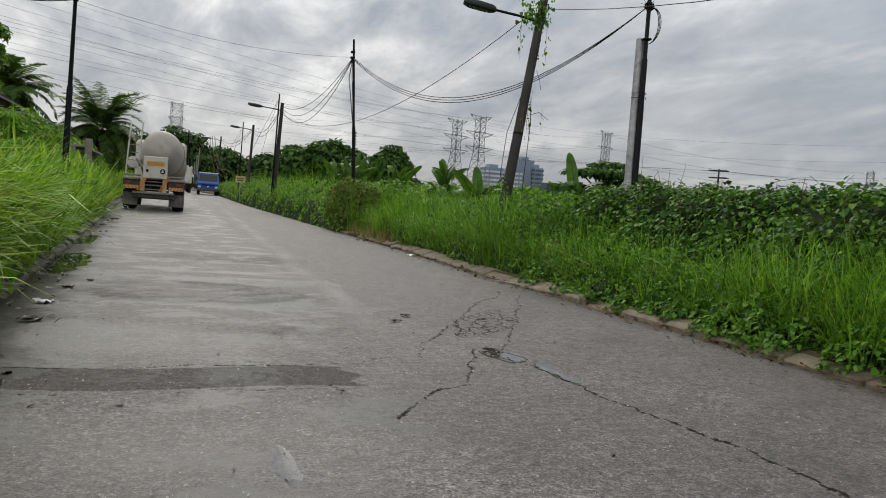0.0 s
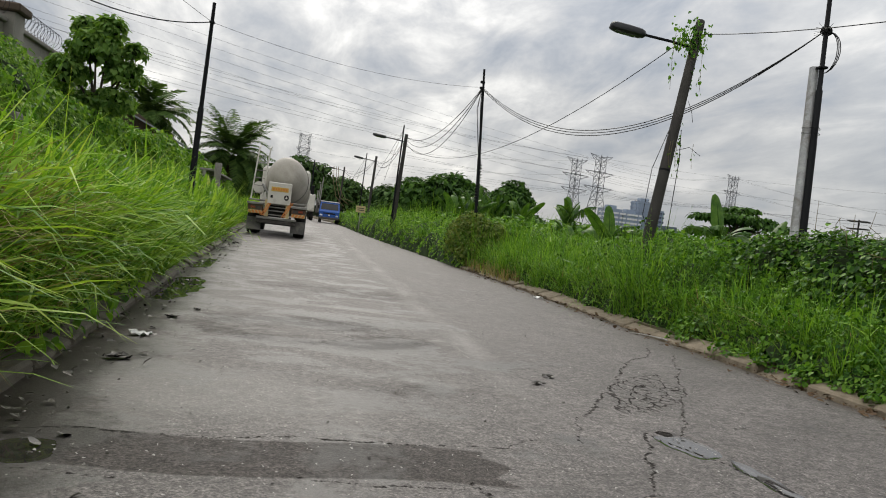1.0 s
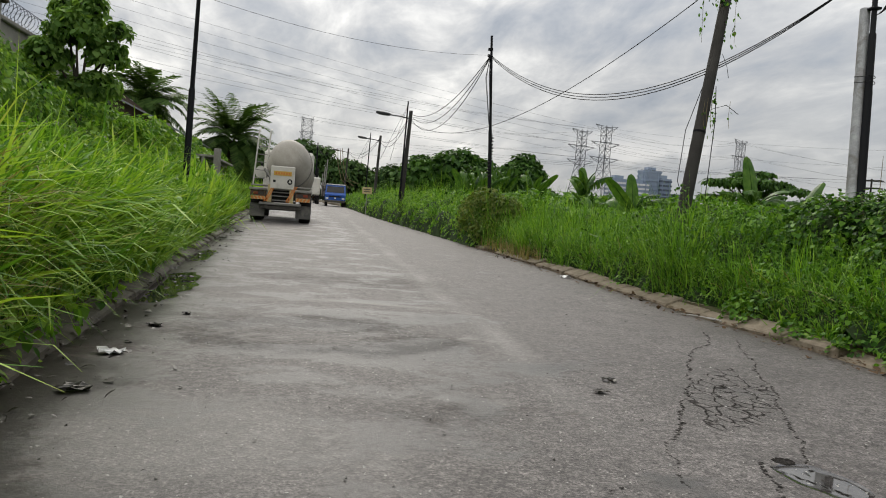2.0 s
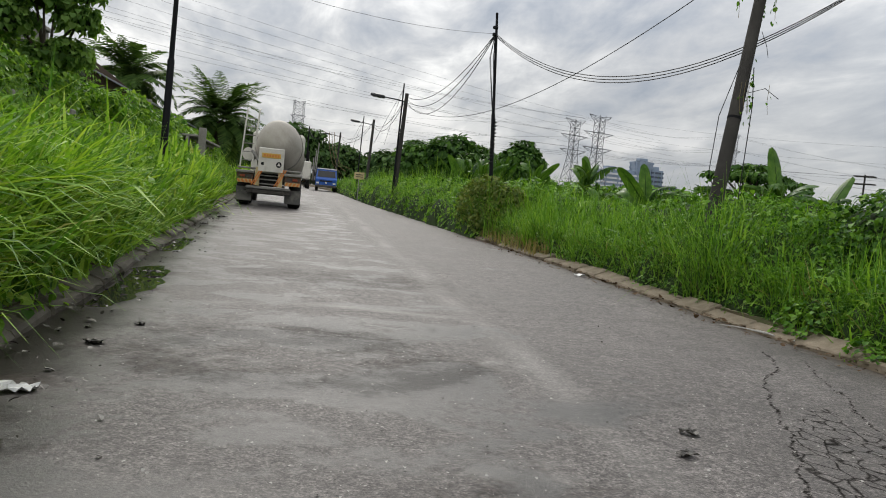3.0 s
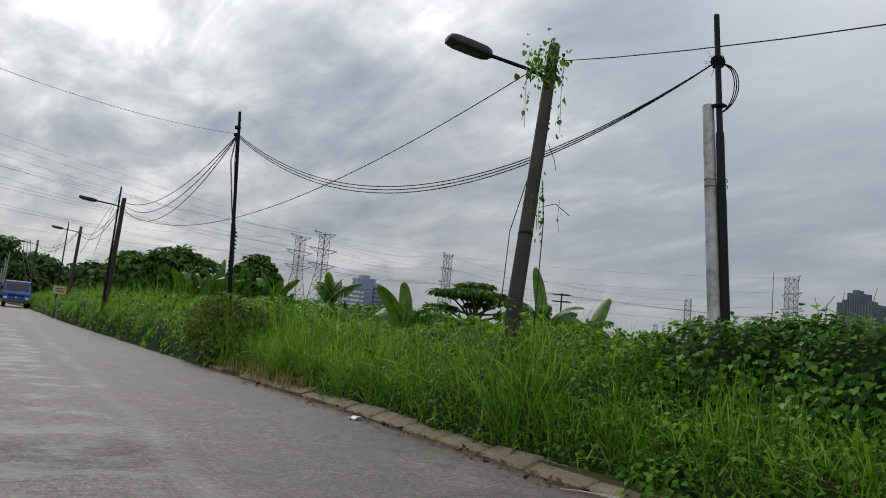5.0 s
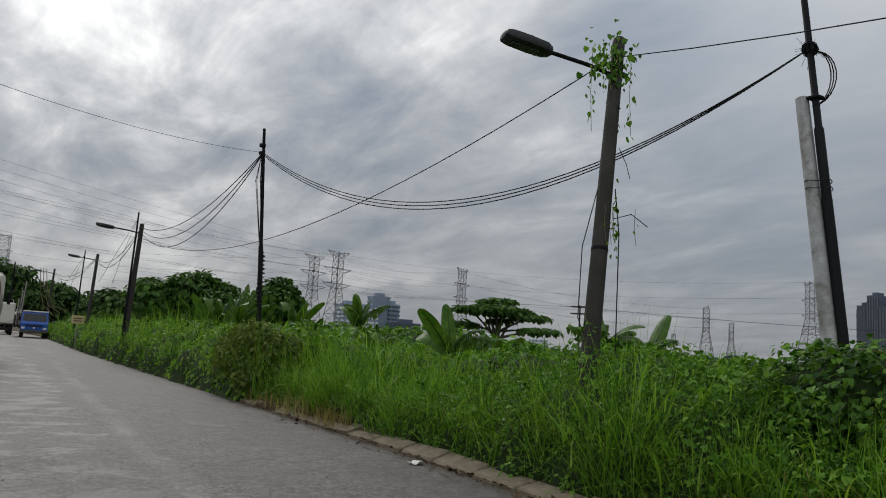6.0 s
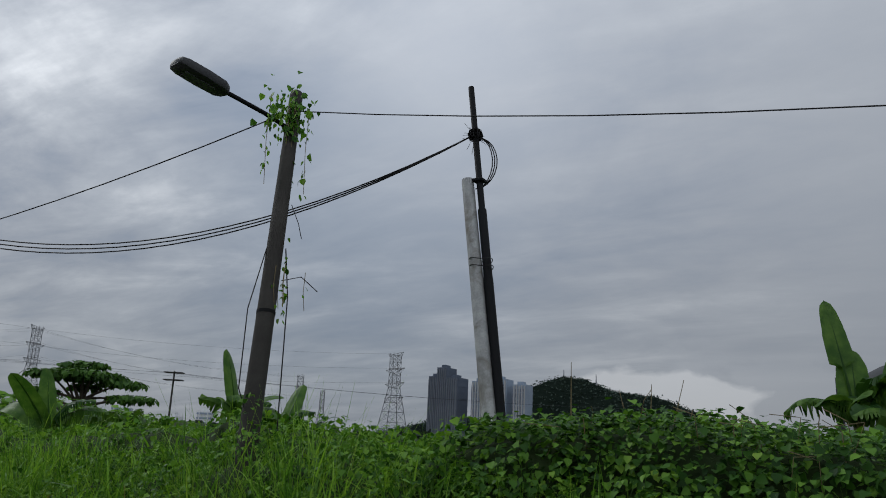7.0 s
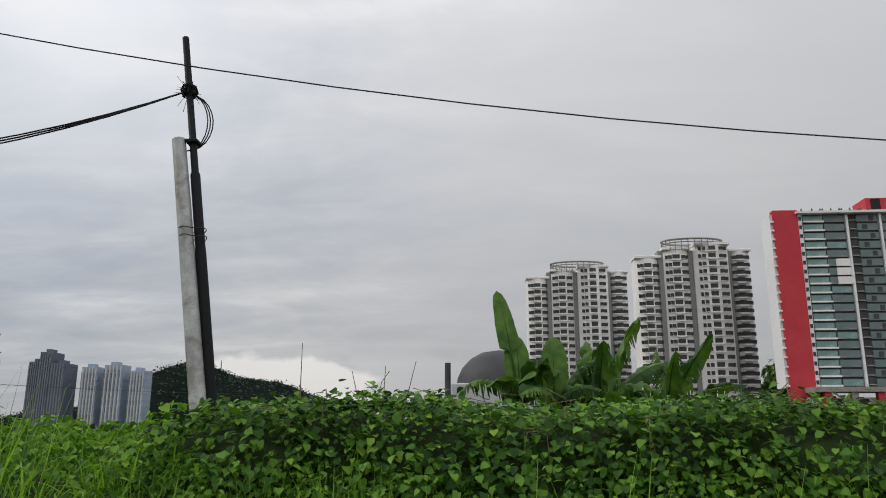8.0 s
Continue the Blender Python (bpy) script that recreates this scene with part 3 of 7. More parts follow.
    # pale bar across the left lane: wet sheen put into the colour
    pale = np.clip((0.16 - np.abs(y - 11.3 - 0.14 * np.sin(x * 2.3))) / 0.15, 0, 1) * (0.6 + 0.5 * smooth_noise(x, y, 0.3, 2.0)).clip(0, 1) * np.clip((-3.3 - x) / 0.3, 0, 1) * np.clip((x + 6.0) / 0.3, 0, 1) * 0.7
    seam = 0.85 * np.clip((0.22 - np.abs(x + 3.35 - 0.02 * (y - 12) + 0.05 * np.sin(y * 1.1))) / 0.3, 0, 1) * np.clip((y - 6.0) / 2.0, 0, 1)
    pale = np.maximum(pale, seam * (0.35 + 0.4 * smooth_noise(x, y, 0.7, 5.0)).clip(0, 1))
    for cx, cy, r in ((-4.2, 7.1, 0.22), (-5.3, 6.3, 0.3), (-4.9, 5.9, 0.2), (-5.7, 8.9, 0.35), (-3.6, 9.2, 0.25)):
        pale = np.maximum(pale, 0.5 * blob(x, y, cx, cy, r * 1.5, r * 0.7, 0.8, cx) * (0.4 + 0.8 * smooth_noise(x, y, 0.06, cx)).clip(0, 1))
    # pale area whose colour stands for sky reflected on smooth asphalt
    pale = np.maximum(pale, 0.30 * blob(x, y, -5.65, 6.25, 0.80, 0.75, 0.8, 2.5))
    pale = np.maximum(pale, 0.22 * blob(x, y, -5.2, 3.6, 0.9, 0.6, 1.0, 4.5))
    edge = np.minimum(x - x_left(y), x_right(y) - x)
    dirt = np.clip(1.0 - edge / (np.where(x < -3.4, 0.55, 0.30) + 0.16 * smooth_noise(x, y, 0.6, 8.0) + 0.08 * smooth_noise(x, y, 0.12, 3.0)), 0, 1) * 0.9
    z = grade(y) + 0.006 * smooth_noise(x, y, 0.9, 1.0) * (1 - pool) - 0.010 * np.clip(pool, 0, 1)
    z += 0.003 * broken_area * smooth_noise(x, y, 0.06, 2.0) - 0.03 * np.clip(1 - edge / 0.5, 0, 1) ** 2
    z = np.where((y > 13.7) | (y < 2.3), grade(y) - 0.03 * np.clip(1 - edge / 0.5, 0, 1) ** 2, z)
    atts = dict(broken=broken_area, crack=crack, pool=pool, wet=wet, patch=patch, pale=pale, dirt=dirt)
    me = array_mesh("road", np.column_stack([p, z]), np.concatenate(fs), M_ROAD, True, atts)
    solid("road", me, None, "cracked grey wet asphalt road with puddles and patches", "road", "structure")


ground_sheet()
road_surface()
# ---------------------------------------------------------------- poles, lamps, cables
def sag_line(a, b, sag, n=28):
    a, b = Vector(a), Vector(b)
    return [a.lerp(b, i / n) - Vector((0, 0, 4 * sag * (i / n) * (1 - i / n))) for i in range(n + 1)]


def cable(a, b, sag, r=0.011, label="thin black overhead cable hanging between poles", n=28):
    solid("cable", Geo().tube(sag_line(a, b, sag, n), r, 6), M_CABLE, label, "cable", smooth=True)


def lamp_head(parent, base, tip, r=0.035):
    """A street lamp's arm and its flat cobra head."""
    base, tip = Vector(base), Vector(tip)
    d = (tip - base)
    neck = base + d * 0.58
    part("arm", Geo().tube([base, base + d * 0.25 + Vector((0, 0, 0.02)), neck], r * 0.8, 8), M_STEEL_DARK, parent, "dark steel lamp arm", True)
    side = d.normalized().cross(Vector((0, 0, 1))).normalized()
    nrm = side.cross(d.normalized())
    g = Geo()
    L = (tip - neck).length
    e = d.normalized()
    rings = []
    for s, w, h in ((0.0, 0.045, 0.04), (0.05, 0.10, 0.065), (0.16, 0.155, 0.08), (0.5, 0.17, 0.085), (0.85, 0.165, 0.08), (0.97, 0.145, 0.06), (1.0, 0.11, 0.04)):
        c = neck + e * L * s
        ring = []
        for k in range(12):
            t = 2 * math.pi * k / 12
            cx, cz = math.cos(t), math.sin(t)
            ring.append(len(g.v))
            g.v.append((c + side * w * math.copysign(abs(cx) ** 0.6, cx) + nrm * h * math.copysign(abs(cz) ** 0.7, cz))[:])
        rings.append(ring)
    for p, q in zip(rings[:-1], rings[1:]):
        for k in range(12):
            g.f.append((p[k], p[(k + 1) % 12], q[(k + 1) % 12], q[k]))
    g.f += [tuple(rings[0][::-1]), tuple(rings[-1])]
    head = part("lamp_head", g, M_LAMP, parent, "dark grey flat street-lamp head", True)
    lens = Geo()
    o = neck + e * L * 0.55 - nrm * 0.080
    lens.box(*o, 0.17, L * 0.55, 0.02, 0.006, Matrix((side, e, nrm)).transposed())
    part("lens", lens, M_LENS, head, "dull glass lens")


M_LAMP = surface("lamp_casting", (0.02, 0.022, 0.025), (0.04, 0.043, 0.047), 6, 0.5, 0.2, 0.1)
M_LENS = surface("lamp_lens", (0.05, 0.055, 0.06), (0.08, 0.085, 0.09), 6, 0.2, 0, 0)


def vine_clump(parent, centre, n, seed, size=0.11, spread=(0.22, 0.22, 0.3), trail=0.9):
    """Leaves of a creeper grown round a pole's top, trailing down."""
    rng = np.random.default_rng(seed)
    c = np.array(centre)
    p = c + rng.normal(0, 1, (n, 3)) * np.array(spread) * 0.6
    m = n // 3
    strands = rng.normal(0, 1, (5, 2)) * 0.14
    k = rng.integers(0, 5, m)
    t = rng.uniform(0, 1, m) * rng.uniform(0.4, 1, 5)[k]
    p[:m, 0] = c[0] - 0.12 + strands[k, 0] + rng.normal(0, 0.025, m)
    p[:m, 1] = c[1] + strands[k, 1] + rng.normal(0, 0.025, m)
    p[:m, 2] = c[2] - t * trail
    rot = spin(rng.uniform(0, 6.28, n), rng.uniform(-1.9, -0.6, n), rng.uniform(-0.5, 0.5, n))
    sc = np.repeat(rng.uniform(0.6, 1.2, n)[:, None] * size, 3, 1)
    part("leaves", scatter("leaves", [LEAF, LEAF_LONG], p, rot, sc, M_CREEP, rng), None, parent, "green creeper leaves")
    for j in range(5):
        a = Vector(centre) + Vector((-0.12 + strands[j][0], strands[j][1], 0.15))
        g = Geo().tube([a, a - Vector((0.02, 0.01, 0.5 * trail)), a - Vector((0.0, 0.03, trail * 0.95))], 0.004, 4)
        part("stem", g, M_STALK, parent, "thin dry creeper stem")


def leaning_lamp_post():
    top, low = Vector((2.08, 15.58, 5.90)), Vector((1.03, 14.86, 0.0))
    post = thing("street_lamp", "leaning grey concrete street lamp overgrown with creeper", "street lamp", low)
    d = top - low
    part("pole", Geo().tube([Vector(), d * 0.5, d * 0.992, d], [0.122, 0.104, 0.086, 0.076], 16), M_CONC, post, "stained concrete pole", True)
    at = lambda s: d * s
    lamp_head(post, at(0.90), Vector((0.32, 15.84, 5.58)) - low)
    for s in (0.48, 0.93):
        r = 0.131 - 0.044 * s
        part("band", Geo().revolve([(-0.02, r), (0.02, r)], at(s), d, 16), M_STEEL_DARK, post, "rusty steel strap")
    wire = Geo()
    wire.tube([at(0.62) + Vector((0.1, -0.08, 0)), at(0.5) + Vector((0.2, -0.12, 0.1)), at(0.3) + Vector((0.28, -0.12, 0)), at(0.2) + Vector((0.35, -0.1, -0.3))], 0.008, 5)
    wire.tube([at(0.62) + Vector((-0.08, 0.05, 0)), at(0.5) + Vector((-0.25, 0.05, -0.1)), at(0.33) + Vector((-0.2, 0.05, 0)), at(0.26)], 0.007, 5)
    wire.tube([at(0.55) + Vector((0.1, -0.08, 0)), at(0.56) + Vector((0.3, -0.2, 0.02)), at(0.545) + Vector((0.48, -0.32, -0.05))], 0.006, 5)
    wire.tube([at(0.72) + Vector((0.1, -0.08, 0)), at(0.68) + Vector((0.2, -0.14, 0.0)), at(0.655) + Vector((0.24, -0.18, -0.05))], 0.005, 5)
    part("hanging_wire", wire, M_CABLE, post, "loose dangling black wires", True)
    vine_clump(post, at(0.93) + Vector((-0.13, -0.05, 0)), 340, 11, 0.085, (0.25, 0.2, 0.28), 1.25)
    vine_clump(post, at(0.55) + Vector((0.14, -0.10, 0)), 40, 12, 0.06, (0.03, 0.03, 0.4), 0.5)


def pole_with_pipe():
    low, top = Vector((2.80, 12.56, 0.0)), Vector((3.53, 13.74, 6.23))
    d = top - low
    post = thing("telephone_pole", "leaning black steel telephone pole tied to a grey pipe", "telephone pole", low)
    part("pole", Geo().tube([Vector(), d * 0.55, d * 0.56, d * 0.70, d * 0.705, d], [0.062, 0.060, 0.056, 0.056, 0.042, 0.040], 12), M_STEEL_DARK, post, "black painted steel pole", True)
    pa, pb = Vector((2.74, 12.66, 0.0)) - low, Vector((3.32, 13.62, 4.80)) - low
    n = 18
    g = Geo().tube([pa.lerp(pb, i / n) for i in range(n + 1)], [0.098 - 0.02 * i / n for i in range(n + 1)], 14)
    part("pipe", g, M_PIPE, post, "weathered galvanised steel pipe", True)
    tie = Geo()
    for s in (0.58, 0.595):
        c = d * s + (pa.lerp(pb, s * 1.28) - d * s) * 0.5
        tie.tube([c + Vector((0.0, 0, 0)) + Vector((0.14 * math.cos(t), 0.15 * math.sin(t), 0.012 * math.sin(3 * t))) for t in np.linspace(0, 6.28, 18)], 0.006, 5)
    part("wire_tie", tie, M_CABLE, post, "twisted wire tie")
    part("bracket", Geo().box(*(d * 0.768), 0.15, 0.15, 0.04, 0.008), M_STEEL_DARK, post, "steel clamp")
    knot = Geo()
    rng = random.Random(5)
    k = d * 0.878
    for _ in range(46):
        a = Vector((rng.gauss(0, 1), rng.gauss(0, 1), rng.gauss(0, 1))).normalized()
        b = a.cross(Vector((rng.gauss(0, 1), rng.gauss(0, 1), rng.gauss(0, 1)))).normalized()
        r = rng.uniform(0.05, 0.105)
        knot.tube([k + (a * math.cos(t) + b * math.sin(t)) * r for t in (0, 0.8, 1.6, 2.4, 3.2, 4.0)], 0.006, 4)
    for _ in range(22):
        a = Vector((rng.gauss(0, 1), rng.gauss(0, 1), rng.gauss(0, 0.7))).normalized()
        knot.tube([k + a * 0.06, k + a * rng.uniform(0.15, 0.26) + Vector((0, 0, rng.uniform(-0.1, 0.05)))], 0.003, 4)
    part("cable_knot", knot, M_CABLE, post, "messy ball of old cable ends")
    loop = Geo()
    for j in range(3):
        r = 0.21 + 0.03 * j
        pts = [k + Vector((0.05 + 0.3 * r * math.sin(t), -r * 1.0 * math.sin(t), -0.02 - 0.72 * (1 - math.cos(t)) / 2)) for t in np.linspace(0, math.pi, 12)]
        loop.tube(pts, 0.008, 5)
    part("cable_loop", loop, M_CABLE, post, "hanging loops of spare cable", True)


def steel_pole(x, y, top, name_label, base_r=0.055, lean=0.0):
    z0 = float(grade(y))
    post = thing("telephone_pole", name_label, "telephone pole", (x, y, z0), group="telephone poles along the road")
    h = top - z0
    part("pole", Geo().tube([(lean, 0, 0), (lean * 0.45, 0, h * 0.55), (lean * 0.44, 0, h * 0.56), (0, 0, h)], [base_r, base_r * 0.95, base_r * 0.75, base_r * 0.6], 10), M_STEEL_DARK, post, "thin black steel pole", True)
    for s in (0.905, 0.935):
        part("cable_clamp", Geo().revolve([(-0.035, 0.075), (0.035, 0.075)], (0, 0, h * s), (0, 0, 1), 10), M_STEEL_DARK, post, "dark cable clamp")
    w = Geo()
    rng = random.Random(int(x * 10 + y))
    for j in range(4):
        ox, oy = rng.uniform(-0.14, -0.03), rng.uniform(-0.06, 0.06)
        w.tube([(0, 0, h * 0.90), (ox * 1.2 + lean * 0.2, oy, h * 0.8), (ox * 0.7 + lean * 0.32, oy, h * 0.68), (ox * 0.3 + lean * 0.42, oy, h * 0.58)], 0.008, 5)
    part("drop_wire", w, M_CABLE, post, "slack wires running down the pole", True)
    rope = Geo()
    pts = [(lean * 0.6 + 0.05 * math.cos(t) + rng.uniform(-0.02, 0.02), 0.05 * math.sin(t), h * 0.33 + 0.016 * t) for t in np.linspace(0, 80, 160)]
    rope.tube(pts, 0.02, 5)
    part("cable_coil", rope, M_CABLE, post, "bundle of old cable wound round the pole", True)
    return post


def twin_lamp_post(x, y, top, reach):
    """A leaning concrete lamp post with a thin steel pole beside it."""
    z0 = float(grade(y))
    post = thing("street_lamp", "leaning concrete street lamp with a long arm beside the road", "street lamp", (x, y, z0), group="street lamps along the road")
    h = top - z0
    part("pole", Geo().tube([(-0.20, 0, 0), (0, 0, h)], [0.125, 0.09], 12), M_CONC, post, "grey concrete pole", True)
    lamp_head(post, (-0.05, 0, h * 0.93), (-1.75, 0.2, h * 0.965), 0.038)
    return post


def thin_pole(x, y, top, lean):
    z0 = float(grade(y))
    p = thing("telephone_pole", "thin dark steel pole leaning beside a street lamp", "telephone pole", (x, y, z0), group="telephone poles along the road")
    part("pole", Geo().tube([(-lean, 0, 0), (0, 0, top - z0)], [0.06, 0.035], 10), M_STEEL_DARK, p, "", True)
    g = Geo()
    h = top - z0
    for dx in (0.0, 0.5):
        g.tube([(0, 0, h * 0.96), (-0.5 - dx * 0.5, -0.5, h * 0.7), (-0.8 - dx, -0.8, h * 0.5)], 0.008, 5)
    part("stay_wire", g, M_CABLE, p, "slack stay wires", True)


leaning_lamp_post()
pole_with_pipe()
steel_pole(0.08, 25.6, 6.45, "thin black steel telephone pole hung with cables in tall grass", 0.06, 0.42)
twin_lamp_post(0.0, 42.06, 6.0, 2.0)
thin_pole(-0.2, 41.9, 6.45, 0.10)
twin_lamp_post(0.57, 63.1, 6.45, 2.0)
thin_pole(-0.3, 62.0, 6.5, 0.12)
twin_lamp_post(-0.2, 92.0, 7.2, 2.0)
steel_pole(-3.2, 118.0, 9.4, "distant dark steel pole by the treeline", 0.14)

lp = thing("telephone_pole", "tall slender dark steel pole in roadside grass", "telephone pole", (-7.74, 20.25, 0.1), group="telephone poles along the road")
part("pole", Geo().tube([(0, 0, 0), (0.05, -0.1, 3.2), (0.052, -0.1, 3.22), (0.10, -0.25, 5.62)], [0.075, 0.068, 0.052, 0.04], 10), M_STEEL_DARK, lp, "", True)
part("clamp", Geo().box(0.095, -0.24, 5.17, 0.12, 0.12, 0.05, 0.01), M_STEEL_DARK, lp, "small cable clamp")

P2C, P1K, P3C, P0T, LPT = (0.09, 25.55, 5.86), (3.42, 13.59, 5.47), (-0.02, 42.06, 5.85), (2.05, 15.55, 5.62), (-7.65, 20.02, 5.28)
for k in range(3):
    cable(P1K, (P2C[0], P2C[1], P2C[2] - 0.03 * k), 1.56 + 0.05 * k, 0.0095, "heavy black telephone cable sagging between two poles")
    cable((P2C[0], P2C[1], P2C[2] - 0.02 * k), (P3C[0], P3C[1], P3C[2] - 0.1 * k), 0.75 + 0.28 * k, 0.012)
cable((1.55, 15.55, 5.28), (-0.05, 42.0, 5.45), 1.35, 0.009)
cable(P2C, LPT, 0.30, 0.0042)
cable(LPT, (-14.0, 10.0, 8.0), 1.7, 0.013)
cable(LPT, (-14.0, 12.0, 9.5), 0.5, 0.005)
cable(P0T, (2.3, -22.0, 7.62), 2.67, 0.0072, "twisted black power cable sagging between poles")
for k in range(2):
    cable((P3C[0], P3C[1], P3C[2] - 0.1 * k), (0.5, 63.0, 6.2 - 0.1 * k), 0.8 + 0.2 * k, 0.014)
    cable((0.5, 63.0, 6.2 - 0.1 * k), (-0.3, 92.0, 7.0 - 0.1 * k), 0.9 + 0.2 * k, 0.016)
cable((-2.1, 90, 6.8), (-3.2, 118.0, 9.0), 1.0, 0.02)
for k in range(3):
    solid("loose_cable", Geo().tube([(-1.5 + 0.25 * k, 90.0, 7.0), (-1.35 + 0.3 * k, 90.0, 5.2), (-0.9 + 0.4 * k, 90.0, 3.6), (0.1 + 0.5 * k, 90.0, 2.6 + 0.3 * k)], 0.035, 5), M_STALK, "pale loose cable hanging from a lamp post", "cable", smooth=True)
# ---------------------------------------------------------------- grass, creepers, hedge
def grass(name, n, box, height, width, mat, seed, label, lean=0.25, dens=None, droop_x=0.0):
    """n blades over the box (x0, x1, y0, y1); height(x, y) in metres."""
    rng = np.random.default_rng(seed)
    x0, x1, y0, y1 = box
    m = int(n * (2.2 if dens else 1.0))
    y = y0 + (y1 - y0) * rng.uniform(0, 1, m) ** 1.25
    x = rng.uniform(x0, x1, m)
    # tussocks: blades drawn together
    tx, ty = np.round(x / 0.29) * 0.29, np.round(y / 0.33) * 0.33
    pull = rng.uniform(0, 1, m) < 0.6
    x = np.where(pull, tx + rng.normal(0, 0.045, m) + 0.12 * np.sin(ty * 37.7), x)
    y = np.where(pull, ty + rng.normal(0, 0.045, m) + 0.12 * np.sin(tx * 51.3), y)
    if dens:
        keep = rng.uniform(0, 1, m) < dens(x, y)
        x, y = x[keep][:n], y[keep][:n]
    m = len(x)
    h = height(x, y) * rng.uniform(0.55, 1.12, m)
    w = width * rng.uniform(0.6, 1.4, m) * (1 + np.clip(y, 0, 90) / 30.0)
    z = grade(y) + 0.06
    rot = spin(rng.uniform(0, 6.283, m), rng.normal(0, lean, m), np.zeros(m))
    if droop_x:
        rot = spin(rng.normal(-math.copysign(1.57, droop_x), 1.0, m), -np.abs(rng.normal(0.45, 0.3, m)), np.zeros(m))
    sc = np.stack([w, h, h], 1)
    me = scatter(name, BLADES, np.stack([x, y, z], 1), rot, sc, mat, rng)
    return solid(name, me, None, label, "grass", "stuff")


def tussocks(name, n, each, box, height, width, mat, seed, label, ok=None, spread=0.09, outward=0.42):
    """Fountains of blades: each tussock's blades lean out from its middle."""
    rng = np.random.default_rng(seed)
    x0, x1, y0, y1 = box
    cx, cy = rng.uniform(x0, x1, n * 2), y0 + (y1 - y0) * rng.uniform(0, 1, n * 2) ** 1.3
    if ok:
        keep = ok(cx, cy)
        cx, cy = cx[keep], cy[keep]
    cx, cy = cx[:n], cy[:n]
    k = len(cx)
    ch = height(cx, cy) * rng.uniform(0.6, 1.25, k)
    idx = np.repeat(np.arange(k), each)
    m = len(idx)
    a = rng.uniform(0, 6.283, m)
    r = spread * np.sqrt(rng.uniform(0, 1, m)) * (0.6 + ch[idx])
    x, y = cx[idx] + r * np.cos(a), cy[idx] + r * np.sin(a)
    h = ch[idx] * rng.uniform(0.55, 1.15, m)
    w = width * rng.uniform(0.6, 1.5, m) * (1 + np.clip(y, 0, 90) / 30.0)
    tilt = -np.abs(rng.normal(outward * 0.6, outward * 0.6, m))
    rot = spin(a - 1.5708 + rng.normal(0, 0.5, m), tilt, np.zeros(m))
    me = scatter(name, BLADES, np.stack([x, y, grade(y) + 0.06], 1), rot, np.stack([w, h, h], 1), mat, rng)
    return solid(name, me, None, label, "grass", "stuff")


def loose_blades(name, n, box, height, length, width, mat, seed, label, ok=None, low=0.25):
    """Single arching leaves growing out of stems at all heights."""
    rng = np.random.default_rng(seed)
    x0, x1, y0, y1 = box
    x, y = rng.uniform(x0, x1, n * 2), y0 + (y1 - y0) * rng.uniform(0, 1, n * 2) ** 1.4
    keep = ok(x, y) if ok else np.ones(n * 2, bool)
    x, y = x[keep][:n], y[keep][:n]
    m = len(x)
    z = grade(y) + height(x, y) * rng.uniform(low, 1.0, m) ** 0.7
    ln = length * rng.uniform(0.5, 1.35, m)
    w = width * rng.uniform(0.6, 1.5, m) * (1 + np.clip(y, 0, 60) / 40.0)
    rot = spin(rng.uniform(0, 6.283, m), -np.abs(rng.normal(0.55, 0.45, m)), rng.normal(0, 0.3, m))
    me = scatter(name, BLADES[1:], np.stack([x, y, z - 0.4 * ln], 1), rot, np.stack([w, ln, ln], 1), mat, rng)
    return solid(name, me, None, label, "grass", "stuff")


def clump_h(x, y, lo, hi, seed):
    return lo + (hi - lo) * (0.5 + 0.35 * smooth_noise(x, y, 0.7, seed) + 0.45 * smooth_noise(x, y, 0.17, seed + 2)).clip(0, 1)


def right_h(x, y):
    back = np.clip((x - 0.3) / 1.6, 0, 1)
    far = np.clip((y - 11.0) / 3.0, 0, 1)
    lump = (0.5 + 0.55 * smooth_noise(x, y, 1.1, 3.0) + 0.45 * smooth_noise(x, y, 0.4, 5.0)).clip(0, 1)
    h = 0.30 + 0.70 * lump + (0.22 + 0.2 * far) * back + 0.12 * far
    h = h * (1.0 - 0.30 * np.exp(-((y - 10.3) / 2.2) ** 2))
    h = h + 0.75 * np.exp(-(((x - 0.5) / 0.6) ** 2 + ((y - 25.6) / 1.8) ** 2))
    h = h + 0.35 * np.exp(-(((x - 0.9) / 0.5) ** 2 + ((y - 6.3) / 0.8) ** 2))
    h = h + 0.45 * np.exp(-(((x - 0.9) / 0.55) ** 2 + ((y - 14.3) / 2.2) ** 2))
    return h + 0.35 * np.clip((y - 27) / 8, 0, 1)


def right_density(x, y):
    thin = np.clip((x - x_right(y) - 0.18) / 0.3, 0.0, 1.0)
    return (0.25 + 0.75 * thin) * (0.30 + 0.6 * smooth_noise(x, y, 0.22, 9.0) + 0.6 * smooth_noise(x, y, 0.9, 12.0)).clip(0.0, 1)


grass("verge_grass", 6500, (0.18, 2.1, 2.2, 26), right_h, 0.0085, M_GRASS, 21, "lush bright green grass on the roadside verge", 0.5, right_density)
grass("verge_grass", 9000, (-0.75, 2.6, 24, 95), lambda x, y: right_h(x, y) * 1.15, 0.011, M_GRASS, 22, "lush green grass along the far verge", 0.35, lambda x, y: np.where(x > x_right(y) + 0.05, 1.0, 0.0))
grass("field_grass", 2500, (1.2, 6.5, 12.5, 34), lambda x, y: clump_h(x, y, 0.9, 1.6, 5.0), 0.014, M_GRASS, 23, "rank green grass among creepers behind the verge", 0.25, lambda x, y: np.where((y < 13.4), 0.15, 0.8))
